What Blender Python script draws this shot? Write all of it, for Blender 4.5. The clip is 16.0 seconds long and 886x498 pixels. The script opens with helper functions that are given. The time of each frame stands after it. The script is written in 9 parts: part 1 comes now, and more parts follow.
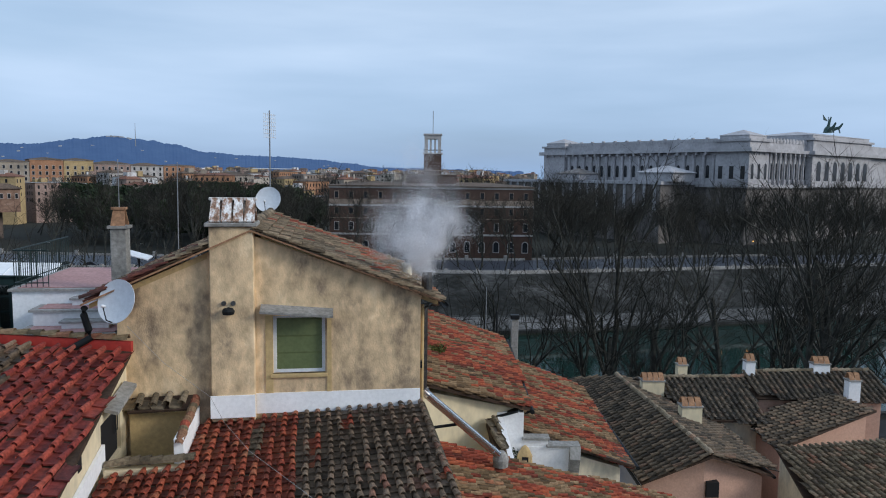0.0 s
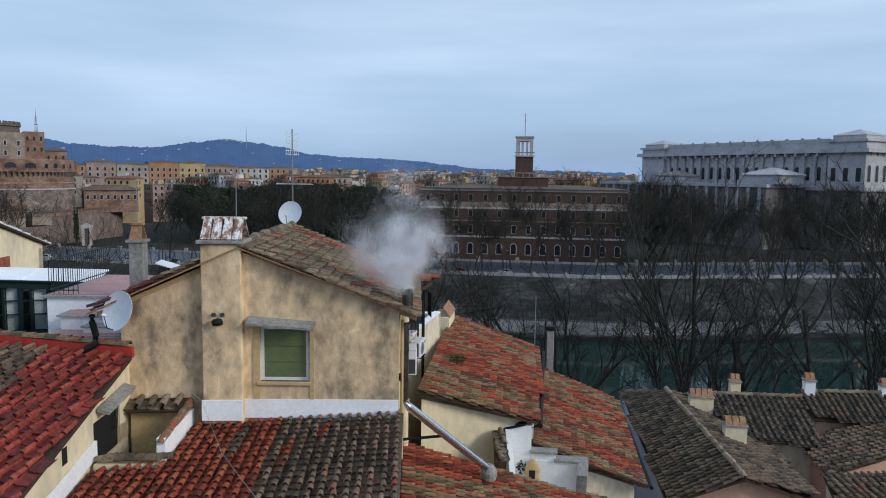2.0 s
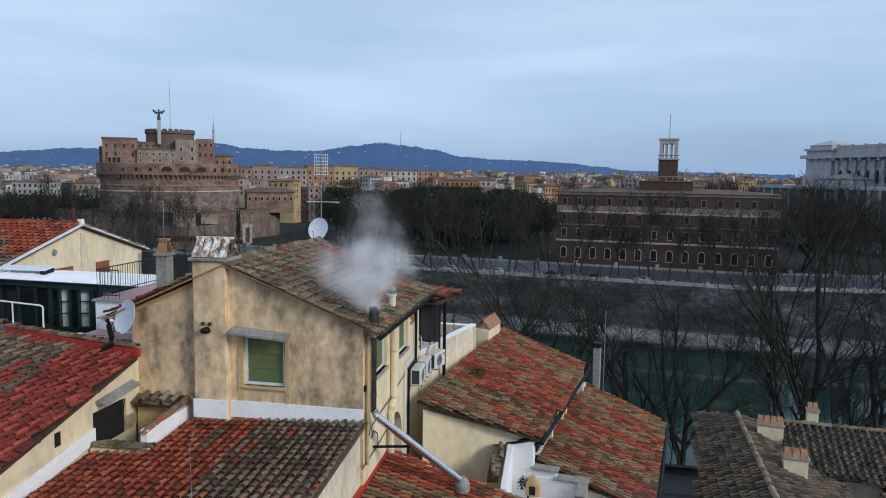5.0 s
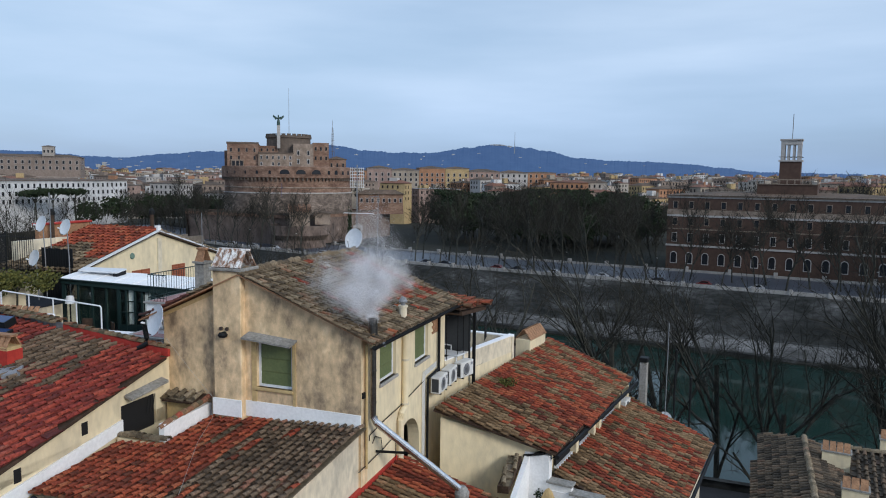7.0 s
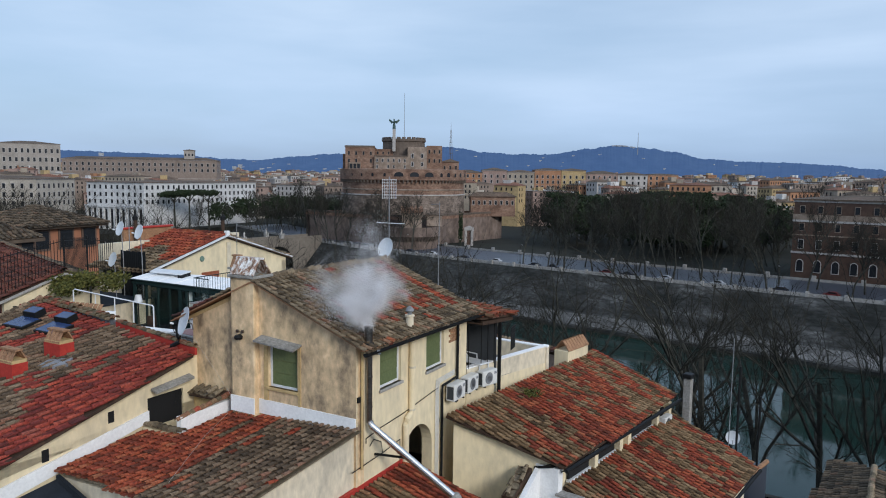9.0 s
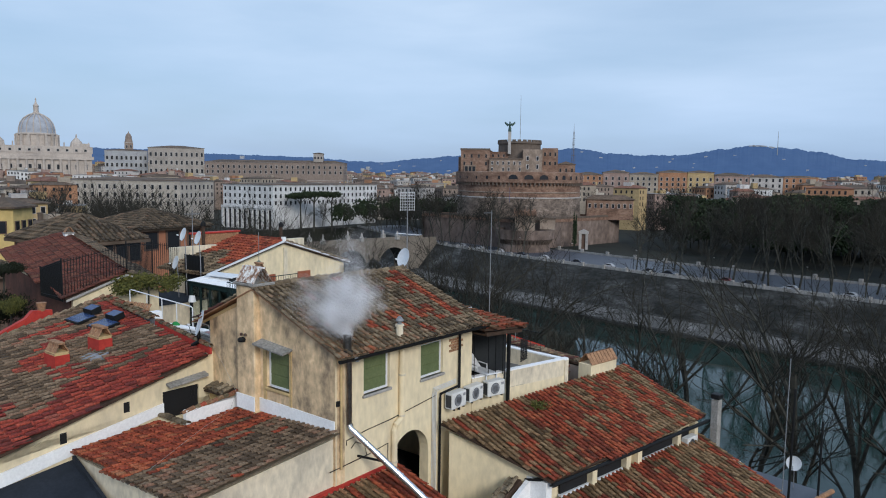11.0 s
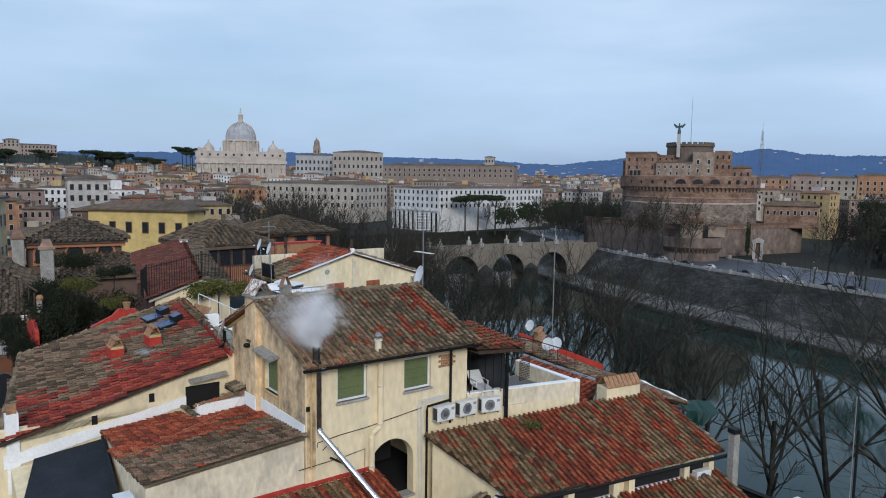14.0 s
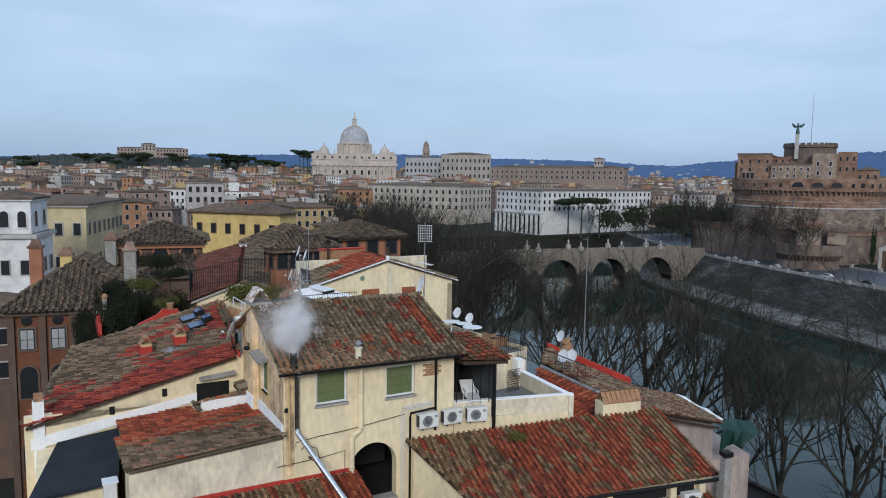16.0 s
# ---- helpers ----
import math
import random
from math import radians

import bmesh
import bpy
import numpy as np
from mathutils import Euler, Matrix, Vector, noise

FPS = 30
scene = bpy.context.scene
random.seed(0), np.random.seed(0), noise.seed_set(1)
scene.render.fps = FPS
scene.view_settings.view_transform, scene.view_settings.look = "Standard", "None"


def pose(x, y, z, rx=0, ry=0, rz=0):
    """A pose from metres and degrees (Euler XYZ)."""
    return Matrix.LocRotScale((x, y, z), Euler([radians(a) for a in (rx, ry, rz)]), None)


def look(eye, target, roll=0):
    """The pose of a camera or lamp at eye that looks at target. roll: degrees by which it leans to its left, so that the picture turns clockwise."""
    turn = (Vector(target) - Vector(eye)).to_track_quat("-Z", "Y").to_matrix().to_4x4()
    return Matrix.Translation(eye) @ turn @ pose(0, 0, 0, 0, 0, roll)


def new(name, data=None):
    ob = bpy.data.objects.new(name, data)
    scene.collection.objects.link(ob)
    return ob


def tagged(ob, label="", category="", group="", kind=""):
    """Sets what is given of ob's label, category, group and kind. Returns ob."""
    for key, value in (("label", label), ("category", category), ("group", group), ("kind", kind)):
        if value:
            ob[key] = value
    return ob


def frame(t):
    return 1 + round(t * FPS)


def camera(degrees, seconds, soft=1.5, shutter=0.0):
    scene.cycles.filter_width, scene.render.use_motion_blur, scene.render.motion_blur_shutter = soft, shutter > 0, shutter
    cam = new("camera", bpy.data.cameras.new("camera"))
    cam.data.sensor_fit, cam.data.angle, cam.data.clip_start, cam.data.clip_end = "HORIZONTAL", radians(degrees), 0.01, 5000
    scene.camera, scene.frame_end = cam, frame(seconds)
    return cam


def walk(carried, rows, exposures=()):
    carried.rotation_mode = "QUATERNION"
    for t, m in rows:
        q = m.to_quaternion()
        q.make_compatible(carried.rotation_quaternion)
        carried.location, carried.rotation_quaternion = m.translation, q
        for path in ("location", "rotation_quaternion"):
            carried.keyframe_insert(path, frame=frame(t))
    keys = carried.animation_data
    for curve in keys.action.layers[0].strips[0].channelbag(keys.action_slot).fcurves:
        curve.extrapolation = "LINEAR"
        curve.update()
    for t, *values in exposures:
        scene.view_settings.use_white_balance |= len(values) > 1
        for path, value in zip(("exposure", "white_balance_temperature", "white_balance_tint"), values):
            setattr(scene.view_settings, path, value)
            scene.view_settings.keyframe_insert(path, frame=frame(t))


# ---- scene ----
cam = camera(63.33, 16.0, soft=1.05)
PITCH, ROLL = -5.830, -0.748
ROWS = [
    (0.0, -0.000, 0.000, 28.000, 0.050),
    (0.5, 0.672, -0.105, 28.119, 2.157),
    (1.0, 1.364, -0.202, 28.254, 4.087),
    (1.5, 2.088, -0.280, 28.381, 5.985),
    (2.0, 2.852, -0.343, 28.499, 7.908),
    (2.5, 3.633, -0.360, 28.607, 9.829),
    (3.0, 4.437, -0.374, 28.727, 11.731),
    (3.5, 5.229, -0.343, 28.841, 13.632),
    (6.0, 9.136, 0.184, 29.399, 24.281),
    (6.5, 9.897, 0.388, 29.523, 26.560),
    (7.0, 10.637, 0.667, 29.633, 28.895),
    (7.5, 11.402, 0.964, 29.725, 31.244),
    (8.0, 12.216, 1.287, 29.839, 33.648),
    (8.5, 13.051, 1.676, 29.957, 36.065),
    (9.0, 13.854, 2.133, 30.062, 38.371),
    (11.5, 18.393, 5.276, 30.722, 50.609),
    (12.0, 19.223, 6.003, 30.867, 52.911),
    (12.5, 20.024, 6.782, 31.015, 55.220),
    (13.0, 20.833, 7.606, 31.172, 57.519),
    (13.5, 21.642, 8.480, 31.338, 59.825),
    (14.0, 22.417, 9.400, 31.497, 62.144),
    (14.5, 23.167, 10.359, 31.652, 64.450),
    (15.0, 23.843, 11.367, 31.804, 66.679),
    (15.5, 24.514, 12.401, 31.960, 68.829),
    (16.0, 25.144, 13.496, 32.109, 70.980),
]
walk(cam, [(t, pose(x, y, z, 90 + PITCH, ROLL, yaw)) for t, x, y, z, yaw in ROWS])

# ---- light ----
world = bpy.data.worlds.new("sky")
scene.world = world
world.use_nodes = True
wn = world.node_tree
wn.nodes.clear()
w_out = wn.nodes.new("ShaderNodeOutputWorld")
w_bg = wn.nodes.new("ShaderNodeBackground")
w_sky = wn.nodes.new("ShaderNodeTexSky")
w_sky.sky_type = "NISHITA"
w_sky.sun_disc = False
SUN_EL, SUN_AZ = 26.0, 108.0
w_sky.sun_elevation = radians(SUN_EL)
w_sky.sun_rotation = radians(SUN_AZ)
w_sky.air_density, w_sky.dust_density, w_sky.ozone_density = 1.3, 1.2, 2.5
# thin veil of high cloud over the blue
w_co = wn.nodes.new("ShaderNodeTexCoord")
w_map = wn.nodes.new("ShaderNodeMapping")
w_map.inputs["Scale"].default_value = (1.0, 1.6, 7.0)
w_noise = wn.nodes.new("ShaderNodeTexNoise")
w_noise.inputs["Scale"].default_value = 1.3
w_noise.inputs["Detail"].default_value = 5
w_noise.inputs["Roughness"].default_value = 0.5
w_ramp = wn.nodes.new("ShaderNodeValToRGB")
w_ramp.color_ramp.elements[0].position, w_ramp.color_ramp.elements[1].position = 0.3, 0.75
w_ramp.color_ramp.elements[0].color = (0.62, 0.62, 0.62, 1)
w_ramp.color_ramp.elements[1].color = (0.97, 0.97, 0.97, 1)
w_mix = wn.nodes.new("ShaderNodeMix")
w_mix.data_type = "RGBA"
# the veil is whiter and thicker higher up, bluer toward the horizon
w_sep = wn.nodes.new("ShaderNodeSeparateXYZ")
w_hi = wn.nodes.new("ShaderNodeMapRange")
w_hi.inputs["From Min"].default_value, w_hi.inputs["From Max"].default_value = 0.0, 0.24
w_add = wn.nodes.new("ShaderNodeMath")
w_add.operation = "MULTIPLY_ADD"
w_add.inputs[1].default_value = 1.1
w_veil = wn.nodes.new("ShaderNodeValToRGB")
w_veil.color_ramp.elements[0].position, w_veil.color_ramp.elements[1].position = 0.3, 1.4
w_veil.color_ramp.elements[0].color = (0.32, 0.53, 0.89, 1)
w_veil.color_ramp.elements[1].position = 1.0
w_veil.color_ramp.elements[1].color = (0.625, 0.795, 1.04, 1)
w_gain = wn.nodes.new("ShaderNodeVectorMath")
w_gain.operation = "SCALE"
w_gain.inputs["Scale"].default_value = 10.0
wn.links.new(w_co.outputs["Generated"], w_sep.inputs["Vector"])
wn.links.new(w_sep.outputs["Z"], w_hi.inputs["Value"])
wn.links.new(w_noise.outputs["Fac"], w_add.inputs[0])
wn.links.new(w_add.outputs["Value"], w_veil.inputs["Fac"])
wn.links.new(w_veil.outputs["Color"], w_gain.inputs[0])
wn.links.new(w_gain.outputs["Vector"], w_mix.inputs["B"])
w_half = wn.nodes.new("ShaderNodeMath")
w_half.operation = "MULTIPLY_ADD"
w_half.inputs[1].default_value, w_half.inputs[2].default_value = 0.55, -0.15
wn.links.new(w_hi.outputs["Result"], w_half.inputs[0])
wn.links.new(w_half.outputs["Value"], w_add.inputs[2])
wn.links.new(w_co.outputs["Generated"], w_map.inputs["Vector"])
wn.links.new(w_map.outputs["Vector"], w_noise.inputs["Vector"])
wn.links.new(w_noise.outputs["Fac"], w_ramp.inputs["Fac"])
wn.links.new(w_ramp.outputs["Color"], w_mix.inputs["Factor"])
wn.links.new(w_sky.outputs["Color"], w_mix.inputs["A"])
wn.links.new(w_mix.outputs["Result"], w_bg.inputs["Color"])
wn.links.new(w_bg.outputs["Background"], w_out.inputs["Surface"])
w_bg.inputs["Strength"].default_value = 0.098
sun_data = bpy.data.lights.new("sun", "SUN")
sun_data.energy, sun_data.angle, sun_data.color = 1.85, radians(18), (1.0, 0.965, 0.915)
sun = new("sun", sun_data)
az, el = radians(SUN_AZ), radians(SUN_EL)
sun.matrix_world = look((0, 0, 60), (-math.sin(az) * math.cos(el), -math.cos(az) * math.cos(el), 60 - math.sin(el)))

# ---- materials ----


def mat(name, cols, scale=1.0, rough=0.9, bump=0.0, rnd="", spread=0.5, metal=0.0, fine=12.0, grain=0.25, stretch=(1, 1, 1), bump_scale=30.0, spec=0.3, coord="Position", lim=(0.3, 0.7)):
    """A surface whose colour runs through cols by large noise, fine grain and, where asked, chance per piece."""
    m = bpy.data.materials.new(name)
    m.use_nodes = True
    t = m.node_tree
    n, l = t.nodes, t.links
    bsdf = n["Principled BSDF"]
    geo = n.new("ShaderNodeNewGeometry")
    mp = n.new("ShaderNodeMapping")
    mp.inputs["Scale"].default_value = stretch
    if coord == "Position":
        l.new(geo.outputs["Position"], mp.inputs["Vector"])
    else:
        tc = n.new("ShaderNodeTexCoord")
        l.new(tc.outputs["Object"], mp.inputs["Vector"])
    big = n.new("ShaderNodeTexNoise")
    big.inputs["Scale"].default_value = scale
    big.inputs["Detail"].default_value = 6
    big.inputs["Roughness"].default_value = 0.68
    l.new(mp.outputs["Vector"], big.inputs["Vector"])
    con = n.new("ShaderNodeMapRange")
    con.inputs["From Min"].default_value, con.inputs["From Max"].default_value = lim
    l.new(big.outputs["Fac"], con.inputs["Value"])
    fac = con.outputs["Result"]
    if rnd:
        src = n.new("ShaderNodeObjectInfo") if rnd == "object" else geo
        out = src.outputs["Random" if rnd == "object" else "Random Per Island"]
        mx = n.new("ShaderNodeMix")
        mx.inputs["Factor"].default_value = spread
        l.new(fac, mx.inputs["A"])
        l.new(out, mx.inputs["B"])
        fac = mx.outputs["Result"]
    ramp = n.new("ShaderNodeValToRGB")
    cr = ramp.color_ramp
    while len(cr.elements) < len(cols):
        cr.elements.new(0.5)
    for i, c in enumerate(cols):
        cr.elements[i].position = i / max(1, len(cols) - 1)
        cr.elements[i].color = (*c, 1)
    l.new(fac, ramp.inputs["Fac"])
    sm = n.new("ShaderNodeTexNoise")
    sm.inputs["Scale"].default_value = fine
    sm.inputs["Detail"].default_value = 4
    l.new(mp.outputs["Vector"], sm.inputs["Vector"])
    sr = n.new("ShaderNodeMapRange")
    sr.inputs["From Min"].default_value, sr.inputs["From Max"].default_value = 0.25, 0.75
    sr.inputs["To Min"].default_value, sr.inputs["To Max"].default_value = 1 - grain, 1 + grain
    l.new(sm.outputs["Fac"], sr.inputs["Value"])
    mul = n.new("ShaderNodeVectorMath")
    mul.operation = "SCALE"
    l.new(ramp.outputs["Color"], mul.inputs[0])
    l.new(sr.outputs["Result"], mul.inputs["Scale"])
    l.new(mul.outputs["Vector"], bsdf.inputs["Base Color"])
    bsdf.inputs["Roughness"].default_value = rough
    bsdf.inputs["Metallic"].default_value = metal
    bsdf.inputs["Specular IOR Level"].default_value = spec
    if bump:
        bn = n.new("ShaderNodeTexNoise")
        bn.inputs["Scale"].default_value = bump_scale
        bn.inputs["Detail"].default_value = 4
        l.new(mp.outputs["Vector"], bn.inputs["Vector"])
        bp = n.new("ShaderNodeBump")
        bp.inputs["Strength"].default_value = bump
        bp.inputs["Distance"].default_value = 0.02
        l.new(bn.outputs["Fac"], bp.inputs["Height"])
        l.new(bp.outputs["Normal"], bsdf.inputs["Normal"])
    return m


def plain(name, c, rough=0.5, metal=0.0, spec=0.4):
    return mat(name, [tuple(v * 0.85 for v in c), c], 2.0, rough, 0.0, metal=metal, grain=0.08, spec=spec)


M = {}
M["ochre"] = mat("stained_ochre_render", [(0.22, 0.163, 0.11), (0.315, 0.235, 0.155), (0.51, 0.375, 0.232), (0.635, 0.465, 0.282), (0.70, 0.515, 0.312), (0.79, 0.605, 0.385)], 0.8, 0.95, 0.45, fine=5, grain=0.28, lim=(0.35, 0.63), stretch=(1, 1, 0.62))
M["ochre_clean"] = mat("ochre_render", [(0.42, 0.30, 0.15), (0.56, 0.41, 0.20)], 1.2, 0.95, 0.2, grain=0.15)
M["cream"] = mat("cream_render", [(0.56, 0.48, 0.34), (0.72, 0.61, 0.41), (0.80, 0.68, 0.46)], 0.6, 0.92, 0.2, fine=5, grain=0.12, stretch=(1, 1, 0.45))
M["cream_dirty"] = mat("weathered_cream_render", [(0.40, 0.36, 0.29), (0.64, 0.565, 0.43), (0.78, 0.68, 0.505)], 0.7, 0.95, 0.3, fine=6, grain=0.18, stretch=(1, 1, 0.5))
M["white"] = mat("white_render", [(0.76, 0.76, 0.76), (0.88, 0.88, 0.88)], 0.9, 0.9, 0.15, grain=0.08)
M["pink"] = mat("pink_render", [(0.46, 0.28, 0.21), (0.58, 0.36, 0.27)], 0.5, 0.92, 0.2, grain=0.12)
M["pink_grey"] = mat("stained_pinkish_render", [(0.26, 0.21, 0.19), (0.40, 0.32, 0.28), (0.48, 0.38, 0.33)], 0.6, 0.95, 0.25, fine=5, grain=0.18, stretch=(1, 1, 0.4))
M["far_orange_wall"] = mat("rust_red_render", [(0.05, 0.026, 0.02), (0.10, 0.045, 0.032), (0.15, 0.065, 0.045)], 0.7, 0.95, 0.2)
M["grey_render"] = mat("grey_cement", [(0.20, 0.19, 0.17), (0.34, 0.33, 0.31)], 1.5, 0.95, 0.3)
M["stone"] = mat("pale_stone", [(0.24, 0.23, 0.215), (0.40, 0.385, 0.365)], 0.6, 0.9, 0.2)
M["red_flash"] = mat("red_flashing", [(0.33, 0.028, 0.022), (0.47, 0.05, 0.035)], 2, 0.6, 0.1, grain=0.15)
M["frame_white"] = plain("white_frame", (0.72, 0.74, 0.76), 0.45)
M["shutter"] = mat("green_roller_blind", [(0.10, 0.13, 0.055), (0.14, 0.17, 0.075)], 1.5, 0.6, 0.0, grain=0.1)
M["iron"] = plain("black_iron", (0.010, 0.011, 0.012), 0.6, spec=0.2)
M["iron_green"] = plain("dark_green_iron", (0.010, 0.026, 0.026), 0.5, spec=0.25)
M["lead"] = mat("lead_sheet", [(0.16, 0.17, 0.18), (0.28, 0.29, 0.31)], 2, 0.55, 0.1)
M["steel"] = mat("bright_steel_duct", [(0.62, 0.62, 0.63), (0.78, 0.78, 0.80)], 2, 0.25, 0.0, metal=1.0, grain=0.1)
M["zinc_dark"] = mat("dull_steel_pipe", [(0.20, 0.185, 0.175), (0.34, 0.325, 0.31)], 3, 0.28, 0.0, metal=1.0)
M["ac"] = plain("white_painted_metal", (0.68, 0.68, 0.655), 0.5)
M["ac_dark"] = plain("dark_grille", (0.05, 0.055, 0.06), 0.6)
M["roof_glass"] = plain("blue_roof_glass", (0.035, 0.065, 0.16), 0.22)
M["dish"] = plain("pale_dish_paint", (0.70, 0.73, 0.76), 0.45)
M["shutter_wood"] = mat("brown_louvre", [(0.22, 0.065, 0.03), (0.32, 0.10, 0.05)], 4, 0.6)
M["pinkfloor"] = mat("pink_terrace_floor", [(0.36, 0.20, 0.19), (0.46, 0.27, 0.25)], 1.2, 0.8, 0.1)
# near-black stands for unlit interiors; also used for panes and soil
M["dark"] = plain("near_black", (0.01, 0.01, 0.011), 0.9)
M["wood_dark"] = mat("dark_wood", [(0.035, 0.022, 0.015), (0.075, 0.045, 0.03)], 3, 0.8)
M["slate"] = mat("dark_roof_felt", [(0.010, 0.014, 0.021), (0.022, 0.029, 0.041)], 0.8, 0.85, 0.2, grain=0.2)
M["terracotta"] = mat("terracotta_cap", [(0.22, 0.12, 0.07), (0.40, 0.22, 0.12)], 3, 0.9, 0.3)
M["terracotta_painted"] = mat("limewashed_terracotta", [(0.16, 0.10, 0.07), (0.32, 0.19, 0.13), (0.66, 0.63, 0.60), (0.78, 0.77, 0.75)], 3.2, 0.9, 0.3, grain=0.3, stretch=(2.2, 2.2, 0.5), lim=(0.38, 0.62))
RED = [(0.07, 0.05, 0.034), (0.21, 0.135, 0.075), (0.29, 0.105, 0.06), (0.38, 0.085, 0.045), (0.56, 0.17, 0.075)]
MIX = [(0.06, 0.05, 0.036), (0.19, 0.145, 0.085), (0.30, 0.22, 0.125), (0.30, 0.13, 0.075), (0.46, 0.085, 0.05)]
GREY = [(0.055, 0.045, 0.032), (0.165, 0.128, 0.083), (0.27, 0.21, 0.135), (0.39, 0.315, 0.22), (0.38, 0.16, 0.085)]
TAN = [(0.068, 0.044, 0.025), (0.18, 0.113, 0.058), (0.275, 0.172, 0.09), (0.375, 0.25, 0.138), (0.42, 0.135, 0.065)]
BRICK = [(0.095, 0.04, 0.026), (0.24, 0.056, 0.032), (0.37, 0.075, 0.04), (0.49, 0.12, 0.055), (0.34, 0.185, 0.10)]
CRIMSON = [(0.10, 0.034, 0.03), (0.22, 0.042, 0.035), (0.33, 0.056, 0.042), (0.45, 0.085, 0.052), (0.27, 0.10, 0.075)]
MAROON = [(0.05, 0.03, 0.027), (0.11, 0.045, 0.035), (0.16, 0.052, 0.038), (0.20, 0.072, 0.05), (0.14, 0.088, 0.06)]
BROWN = [(0.055, 0.043, 0.03), (0.145, 0.105, 0.066), (0.225, 0.165, 0.102), (0.33, 0.25, 0.16), (0.36, 0.14, 0.08)]
UMBER = [(0.05, 0.038, 0.028), (0.125, 0.087, 0.058), (0.195, 0.135, 0.088), (0.28, 0.20, 0.135), (0.33, 0.12, 0.075)]
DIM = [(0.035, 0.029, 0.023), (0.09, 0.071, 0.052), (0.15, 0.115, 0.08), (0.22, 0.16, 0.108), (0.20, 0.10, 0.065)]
TILE = {}
for key, cols in (("red", RED), ("mix", MIX), ("grey", GREY), ("tan", TAN), ("brick", BRICK), ("maroon", MAROON), ("crimson", CRIMSON), ("dim", DIM), ("umber", UMBER), ("brown", BROWN)):
    for mode in ("object", "island"):
        TILE[key, mode] = mat("%s_clay_tile_%s" % (key, mode), [tuple(v * 0.69 for v in q) for q in cols], 0.45, 0.92, 0.4, rnd=mode, spread=0.74, fine=16, grain=0.55, bump_scale=45, stretch=(0.6, 1, 1) if key != "grey" else (1, 1, 1))
M["near_asphalt"] = mat("dark_street_asphalt", [(0.018, 0.019, 0.021), (0.034, 0.036, 0.04)], 0.15, 0.8)
# pan tiles: cover clay darkened a fifth, shade between covers painted in
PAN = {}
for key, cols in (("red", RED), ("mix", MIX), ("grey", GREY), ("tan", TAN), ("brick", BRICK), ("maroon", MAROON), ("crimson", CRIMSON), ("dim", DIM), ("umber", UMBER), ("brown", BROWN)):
    PAN[key] = mat("%s_shaded_pan_tile" % key, [tuple(0.8 * v * 0.69 + 0.003 for v in q) for q in cols], 0.45, 0.62, 0.4, rnd="island", spread=0.7, fine=10, grain=0.5, bump_scale=45)
# blue in this base colour stands for sky reflected off the road
M["asphalt"] = mat("asphalt", [(0.042, 0.05, 0.066), (0.068, 0.078, 0.1)], 0.15, 0.45, 0.1, grain=0.15, spec=0.5)
M["paving"] = mat("stone_paving", [(0.11, 0.107, 0.103), (0.19, 0.185, 0.18)], 0.3, 0.9, 0.1)
M["towpath"] = mat("pale_towpath", [(0.045, 0.045, 0.042), (0.10, 0.098, 0.094), (0.21, 0.205, 0.20)], 0.12, 0.9, 0.0, fine=1.4, grain=0.4)
M["ground"] = mat("winter_ground", [(0.010, 0.0105, 0.0085), (0.021, 0.022, 0.017), (0.015, 0.019, 0.011)], 0.06, 1.0, 0.0)
# mottled stone, with dappled light also put into the pale patches
M["quay"] = mat("travertine_embankment", [(0.009, 0.010, 0.0095), (0.022, 0.0237, 0.0225), (0.048, 0.049, 0.048), (0.12, 0.121, 0.12)], 0.16, 0.95, 0.0, fine=1.3, grain=0.6, stretch=(0.45, 1, 1), lim=(0.32, 0.7))
M["ivy"] = mat("embankment_moss", [(0.02, 0.026, 0.018), (0.04, 0.05, 0.032)], 0.2, 1.0, 0.0)
M["water"] = mat("river_water", [(0.009, 0.026, 0.021), (0.014, 0.036, 0.030)], 0.02, 0.05, 0.04, bump_scale=0.5, grain=0.1, spec=0.4)
M["water"].node_tree.nodes["Principled BSDF"].inputs["IOR"].default_value = 1.33
M["water"].node_tree.nodes["Principled BSDF"].inputs["Specular Tint"].default_value = (0.5, 0.88, 1.0, 1)
M["bark"] = mat("plane_bark", [(0.018, 0.018, 0.0148), (0.041, 0.041, 0.034), (0.09, 0.087, 0.072)], 1.2, 0.95, 0.2)
M["twig"] = mat("bare_twigs", [(0.0165, 0.0152, 0.012), (0.039, 0.036, 0.028)], 0.3, 1.0)
M["leaf"] = mat("evergreen_needles", [(0.010, 0.018, 0.009), (0.022, 0.036, 0.016), (0.035, 0.05, 0.022)], 0.4, 0.9, rnd="island", spread=0.5)
M["hedge"] = mat("dark_hedge_leaves", [(0.006, 0.009, 0.005), (0.014, 0.019, 0.009), (0.03, 0.033, 0.014)], 1.5, 0.8, rnd="island", spread=0.6)
M["vine"] = mat("climber_leaves", [(0.025, 0.032, 0.010), (0.085, 0.09, 0.022), (0.16, 0.14, 0.035)], 2.5, 0.8, rnd="island", spread=0.6)

# ---- helpers for meshes ----


def mesh_of(bm, name):
    me = bpy.data.meshes.new(name)
    bmesh.ops.recalc_face_normals(bm, faces=bm.faces[:])
    bm.to_mesh(me)
    bm.free()
    return me


def part(name, bm, material, parent, label="", m=None):
    """One mesh object under a thing or under a part."""
    ob = new(name, mesh_of(bm, name) if isinstance(bm, bmesh.types.BMesh) else bm)
    if material and not ob.data.materials:
        ob.data.materials.append(material)
    ob.parent = parent
    if m is not None:
        ob.matrix_basis = m
    if label:
        ob["label"] = label
    return ob


